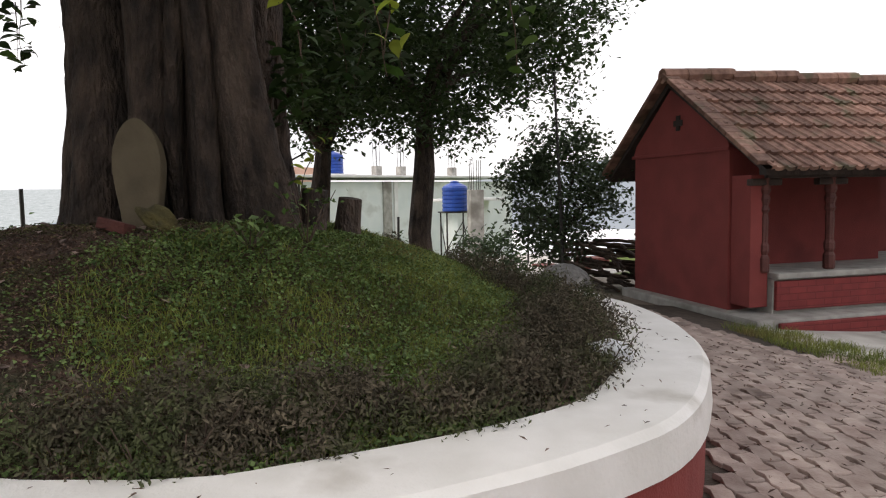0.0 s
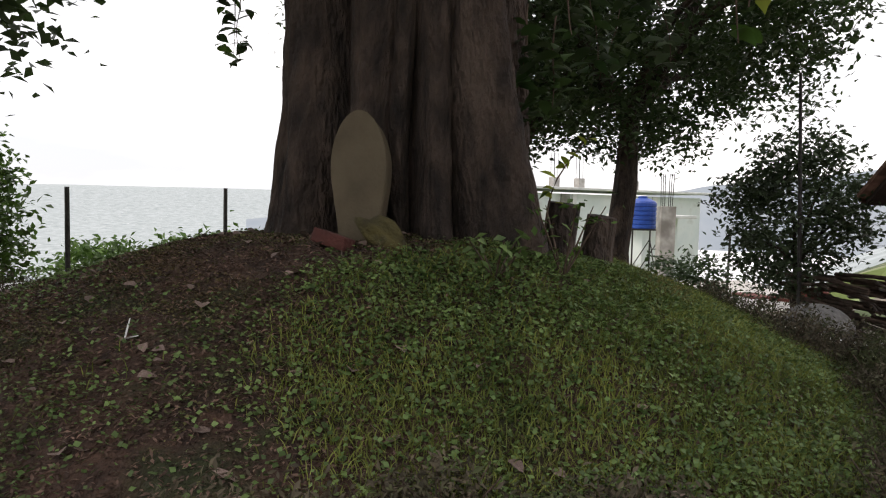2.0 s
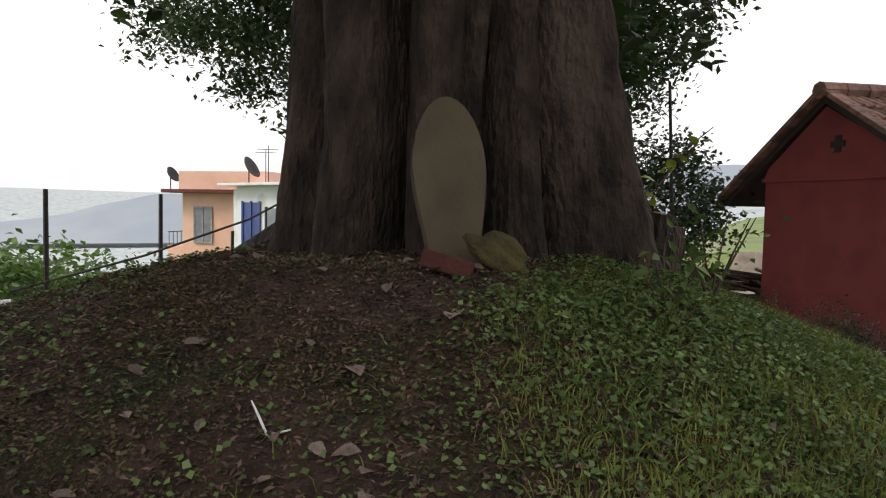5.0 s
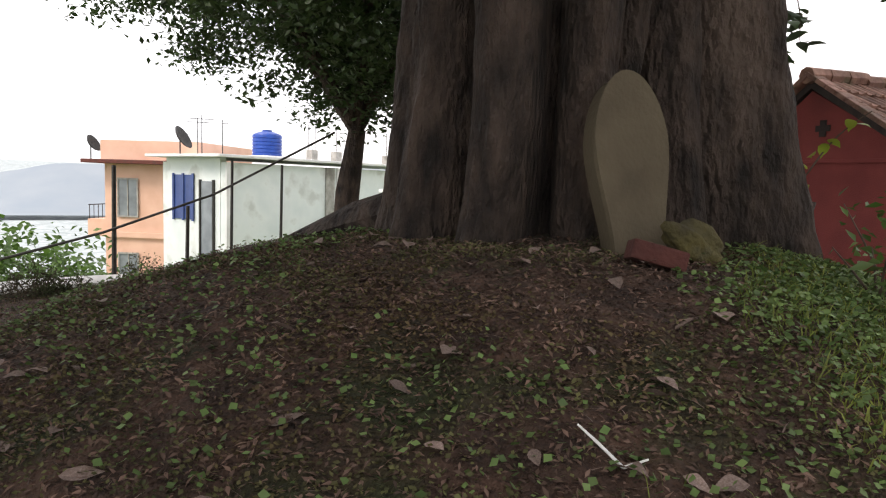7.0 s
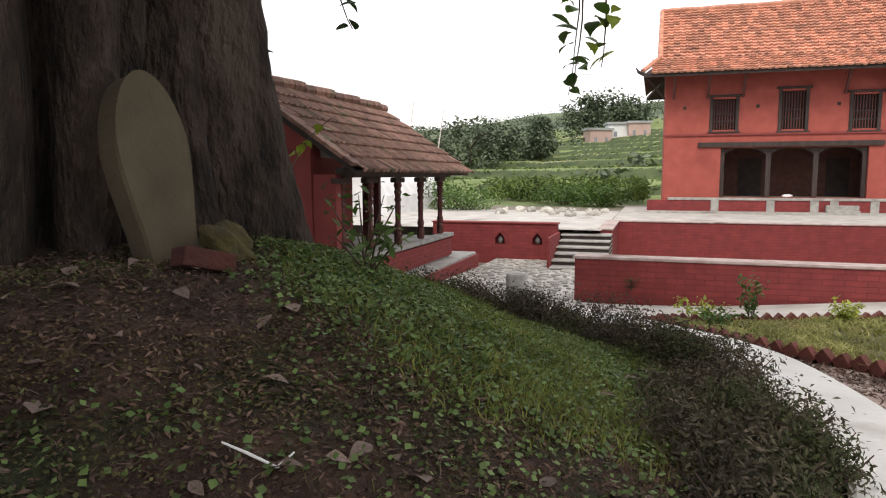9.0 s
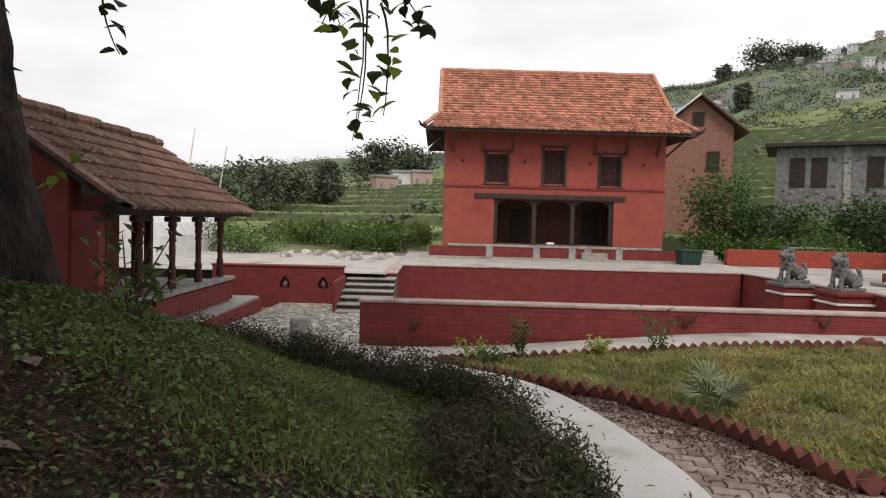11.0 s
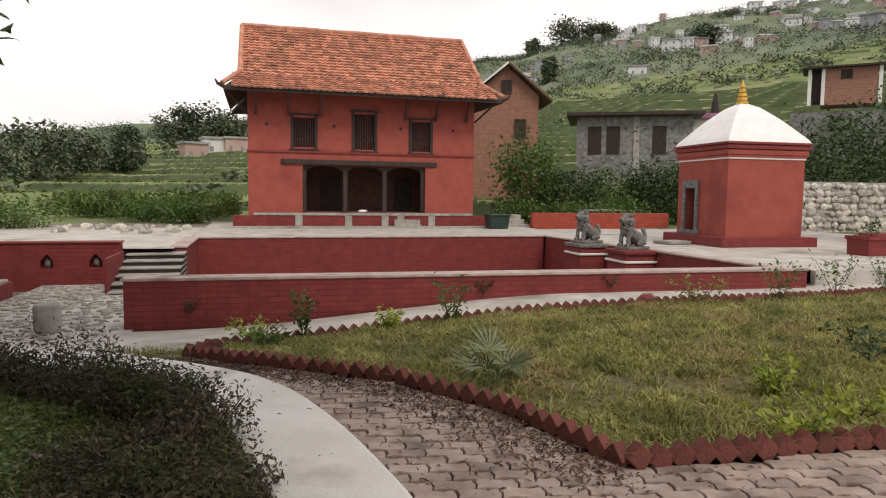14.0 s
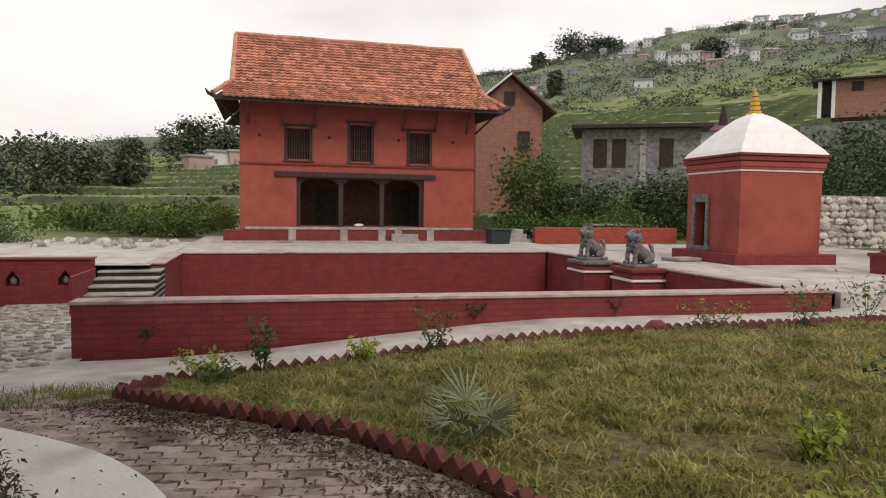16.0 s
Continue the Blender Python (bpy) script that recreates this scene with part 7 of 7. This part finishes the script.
for k in range(85):
    y, z = rg.uniform(-1.0, 1.0), rg.uniform(0.03, 0.78)
    L, a = rg.uniform(0.4, 0.9), rg.uniform(-0.5, 0.5)
    part("branch", tube([(-L * math.cos(a), y - L * math.sin(a), z), (rg.uniform(-0.1, 0.1), y, z + rg.uniform(-0.04, 0.08)), (L * math.cos(a), y + L * math.sin(a), z + rg.uniform(-0.05, 0.05))], [0.03, 0.028, 0.018], 5, 0.2), M_TWIG, wp)

# greenhouse tunnel beyond the pavilion
gh = thing("greenhouse", "white plastic tunnel greenhouse", "greenhouse", at=(-11.6, 20.6, Z_TERRACE - 0.1), rz=0)
bm = bmesh.new()
rows_ = []
for y in (-1.6, 4.5):
    rows_.append([bm.verts.new((3.2 * math.cos(a), y, 0.9 * (a not in (0, math.pi)) * 0 + 1.95 * math.sin(a) ** 0.7)) for a in (math.pi * k / 14 for k in range(15))])
for k in range(14):
    bm.faces.new((rows_[0][k], rows_[0][k + 1], rows_[1][k + 1], rows_[1][k]))
bm.faces.new(rows_[0])
bm.faces.new(rows_[1][::-1])
part("cover", bm, M_SHEET, gh)
for k in range(5):
    part("front_post", tube([(-2.4 + 1.2 * k, -1.66, 0), (-2.4 + 1.2 * k, -1.66, 1.3)], [0.025, 0.025], 5), M_METAL, gh)

# brick house behind, stone house, upper house, painted shrine roof
bh = thing("brick_house", "tall bare brick house with a gabled roof", "house", at=(13.3, 36.5, 0), rz=-12)
part("body", box(-1.7, 1.7, -2.5, 4, 1.5, 7.0), M_BRICK, bh)
bm = bmesh.new()
vs = [bm.verts.new(v) for v in ((-1.7, -2.5, 7.002), (1.7, -2.5, 7.002), (0, -2.5, 8.5), (-1.7, 4, 7.002), (1.7, 4, 7.002), (0, 4, 8.5))]
for f in ((0, 1, 2), (3, 5, 4), (0, 2, 5, 3), (1, 4, 5, 2), (0, 3, 4, 1)):
    bm.faces.new([vs[i] for i in f])
part("gable", bm, M_BRICK, bh)
for s_ in (-1, 1):
    bm = bmesh.new()
    vs = [bm.verts.new((s_ * x, y, z)) for z_ in (0.0, 0.12) for x, y, z in ((0, -3.0, 8.56 + z_), (2.35, -3.0, 6.62 + z_), (2.35, 4.4, 6.62 + z_), (0, 4.4, 8.56 + z_))]
    for f in ((0, 1, 2, 3), (7, 6, 5, 4), (0, 4, 5, 1), (1, 5, 6, 2), (2, 6, 7, 3), (3, 7, 4, 0)):
        bm.faces.new([vs[i] for i in f])
    part("roof_sheet", bm, M_SHEET if s_ < 0 else M_HUTTILE, bh)
# Panes coloured near-black, painted as the shade inside these windows.
plain_window(0.5, 1.0, 4.8, 5.7, -2.53, bh, M_DARK)
plain_window(-0.25, 0.2, 7.15, 7.7, -2.53, bh, M_DARK)
part("white_wing", box(-2.5, -1.72, -1.5, 2, 1.5, 6.2), M_WHITE, bh)

sh = thing("stone_house", "low grey rubble stone house with a flat roof", "house", at=(23.2, 38.6, 3.4), rz=-28)
part("body", box(-3.6, 3.2, -2.0, 3, -1.5, 3.2), M_GREYRUBBLE, sh)
part("roof_slab", box(-4.2, 3.8, -2.6, 3.4, 3.202, 3.42, 0.02), M_WOOD, sh)
# Dark plates on the wall, painted as shade in the window openings.
for x0 in (-2.9, -1.8, 0.9):
    part("window", box(x0, x0 + 0.8, -2.03, -2.002, 0.9, 2.6), M_DARK, sh)
part("pillar", box(-0.2, 0.15, -2.05, -2.003, -0.5, 3.2), M_CEMENT, sh)
for k in range(70):
    x, z, s_ = rg.uniform(-3.5, 3.1), rg.uniform(-1.2, 3.0), rg.uniform(0.1, 0.22)
    if any(x0 - 0.2 < x < x0 + 1.0 and 0.7 < z < 2.8 for x0 in (-2.9, -1.8, 0.9)):
        continue
    o = part("stone", stone_bm(s_, 0.06, s_ * 0.6, k * 0.7, 0.25, 1), M_GREYRUBBLE, sh)
    o.location = (x, -2.02, z)
ps = thing("painted_roof", "pink and blue painted shrine roof with small ornaments", "shrine roof", at=(27.8, 37.0, 6.6), rz=-35)
part("slab", box(-2.6, 2.6, -1.2, 1.2, 0, 0.3, 0.03), M_PURPLE, ps)
part("wall", box(-2.3, 2.3, -0.9, 1.2, -3.5, -0.002), M_WHITE, ps)
for x, mt, h in ((-1.6, M_REDDOOR, 0.7), (-0.8, M_CEMENT, 0.5), (0.6, M_BLUEPANE, 1.0), (1.2, M_SKYBLUE, 0.8), (2.0, M_DARK, 1.3)):
    part("ornament", lathe([(0.25, 0.302), (0.28, 0.4), (0.2, 0.3 + h * 0.6), (0.08, 0.3 + h), (0.02, 0.35 + h)], 10), mt, ps)
pad = part("house_footing", box(-4, 5, -1, 5, -8, -1.502), M_GREYRUBBLE, None)
pad.matrix_basis = pose(38.5, 36.5, 9.0, 0, 0, -45)
tagged(pad, "rubble footing under the upper house", "footing", kind="structure")
uh = thing("upper_house", "unfinished brick house with concrete posts and flat roof", "house", at=(38.5, 36.5, 9.0), rz=-45)
uh.matrix_basis = pose(37.6, 37.4, 9.0, 0, 0, -45) @ Matrix.Diagonal((0.62, 0.62, 0.62, 1))
part("body", box(-1.6, 3.6, 0, 4, -1.5, 2.4), M_BRICK, uh)
for x in (-2.9, -1.6, 3.7):
    part("post", box(x, x + 0.35, -0.1, 0.25, -1.5, 2.4), M_WHITE, uh)
part("roof_slab", box(-3.5, 4.5, -0.7, 4.4, 2.41, 2.6, 0.02), M_WOOD, uh)
# Dark plate and solid dark block painted as shade in window and open bay.
part("window", box(0.2, 1.3, -0.03, -0.004, 1.2, 2.2), M_DARK, uh)
part("dark_bay", box(-2.5, -1.62, 0.6, 3.9, -1, 2.4), M_DARK, uh)

# low brick wall and steps beyond the terrace, rubble retaining wall
wall("wall_brick", 9.6, 15.2, 22.7, 22.95, 0.5, 1.1, M_REDBRICK, "low bright red brick wall at the terrace edge")
bs = thing("side_steps", "grey stone steps beside the rest house", "steps", at=(0, 0, 0), kind="structure")
for i in range(3):
    part("step", box(8.5, 9.55, 23.0 + 0.35 * i, 24.4, 0.5 + 0.16 * i if i else 0.4, 0.68 + 0.16 * i, 0.02), M_CEMENT, bs)
rw = part("wall_rubble", box(15.4, 30, 20.2, 21.2, 0.4, 2.35), M_GREYRUBBLE)
tagged(rw, "tall dry rubble retaining wall of pale stones", "wall", kind="structure")
stone_mes = []
for k in range(8):
    bm = stone_bm(1, 0.55, 0.72, k * 1.9, 0.45, 2)
    me = bpy.data.meshes.new("rubble_stone")
    bm.to_mesh(me)
    bm.free()
    me.materials.append(M_RUBBLE)
    stone_mes.append(me)
z, k = 0.5, 0
while z < 2.4:
    x = 15.5 + rg.uniform(0, 0.2)
    while x < 25:
        s_ = rg.uniform(0.1, 0.24)
        ob = new("rubble_stone", stone_mes[k % 8])
        ob.parent = rw
        ob.matrix_basis = pose(x + s_, 20.2 - 0.02 + rg.uniform(-0.05, 0.05), z + rg.uniform(-0.04, 0.04), rg.uniform(-15, 15), rg.uniform(-20, 20), rg.uniform(-20, 20)) @ Matrix.Diagonal((s_, s_ * 0.8, s_, 1))
        x += s_ * 1.85
        k += 1
    z += 0.24
pot = thing("brick_planter_pot", "square red painted brick pot with a small plant", "plant pot", at=(12.15, 11.1, Z_TERRACE))
part("pot", lathe([(0.26, 0), (0.27, 0.32), (0.3, 0.33), (0.3, 0.4), (0.22, 0.4), (0.2, 0.36)], square=True), M_POND, pot)
leaf_cloud("plant", rg.normal(size=(90, 3)) * (0.14, 0.14, 0.09) + np.array([0, 0, 0.52]), up_normals(90, 0.8), rg.uniform(0.05, 0.1, 90), M_LEAFDARK, pot, seed=44)
part("long_block", box(0.75, 3.5, 0.2, 0.6, 0, 0.4, 0.02), M_POND, thing("red_block", "low red painted kerb block on the terrace", "kerb block", at=(12.3, 11.6, Z_TERRACE)))
plank = thing("plank_bench", "grey weathered plank resting on short posts", "bench", at=(13.6, 24.9, land_z(13.6, 24.9)), rz=12)
part("plank", box(-1.0, 1.0, -0.25, 0.25, 0.55, 0.62, 0.01), M_CEMENT, plank)
for x in (-0.8, 0.8):
    part("leg", box(x - 0.05, x + 0.05, -0.15, 0.15, -0.1, 0.548), M_WOOD, plank)
rub = np.random.default_rng(3)
for k in range(26):
    x, y = rub.uniform(-5.5, -1.9), rub.uniform(19.5, 23)
    ob = new("loose_stone", stone_mes[k % 8])
    s_ = rub.uniform(0.06, 0.2)
    ob.matrix_basis = pose(x, y, Z_TERRACE + s_ * 0.4, 0, 0, rub.uniform(0, 360)) @ Matrix.Diagonal((s_, s_, s_, 1))
    tagged(ob, "loose pale stone lying on the yard", "stone", "loose stones")


# ---------------------------------------------------------------- far houses on the hill
def hill_house(th, r, w, h, mt, roof_mt, k):
    a = radians(th)
    x, y = r * math.sin(a), r * math.cos(a)
    ob = thing("hill_house", "small distant house on the hillside", "house", "hillside houses", at=(x, y, land_z(x, y) - 0.5), rz=-th + rg.uniform(-25, 25))
    part("body", box(-w / 2, w / 2, -w * 0.4, w * 0.4, -1, h), mt, ob)
    part("roof", box(-w * 0.56, w * 0.56, -w * 0.47, w * 0.47, h + 0.01, h + 0.35), roof_mt, ob)
    n = 3 if w > 6 else 2
    for i in range(n):
        for f in range(2 if h > 3 else 1):
            xx = -w / 2 + w * (i + 0.5) / n
            part("window", box(xx - w * 0.06, xx + w * 0.06, -w * 0.4 - 0.06, -w * 0.4 - 0.01, 0.6 + 1.7 * f, 1.4 + 1.7 * f), M_PANE, ob)


g = random.Random(8)
for k in range(90):
    th, r_at = g.choice(((33, 250), (36.5, 262), (38, 240), (44, 270), (50, 250), (30, 290), (24, 235), (41, 305), (47, 315), (21, 215)))
    th, r_at = th + g.gauss(0, 1.6), min(322, r_at + g.gauss(0, 12))
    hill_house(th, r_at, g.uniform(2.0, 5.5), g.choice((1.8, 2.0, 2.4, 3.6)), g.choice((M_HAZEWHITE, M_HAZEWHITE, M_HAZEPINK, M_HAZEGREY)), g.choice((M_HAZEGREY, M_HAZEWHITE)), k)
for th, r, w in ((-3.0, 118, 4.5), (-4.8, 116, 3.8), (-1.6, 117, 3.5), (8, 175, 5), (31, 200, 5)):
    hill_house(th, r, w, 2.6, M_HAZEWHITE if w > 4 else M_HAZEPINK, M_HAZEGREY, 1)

rb = thing("red_outbuilding", "plain red plastered building at the terrace side", "building", at=(16.3, 12.6, Z_TERRACE))
part("body", box(0, 2.6, -1.2, 1.6, 0, 3.1, 0.015), M_RED, rb)
part("roof_slab", box(-0.12, 2.75, -1.35, 1.75, 3.102, 3.22, 0.02), M_HUTRED, rb)
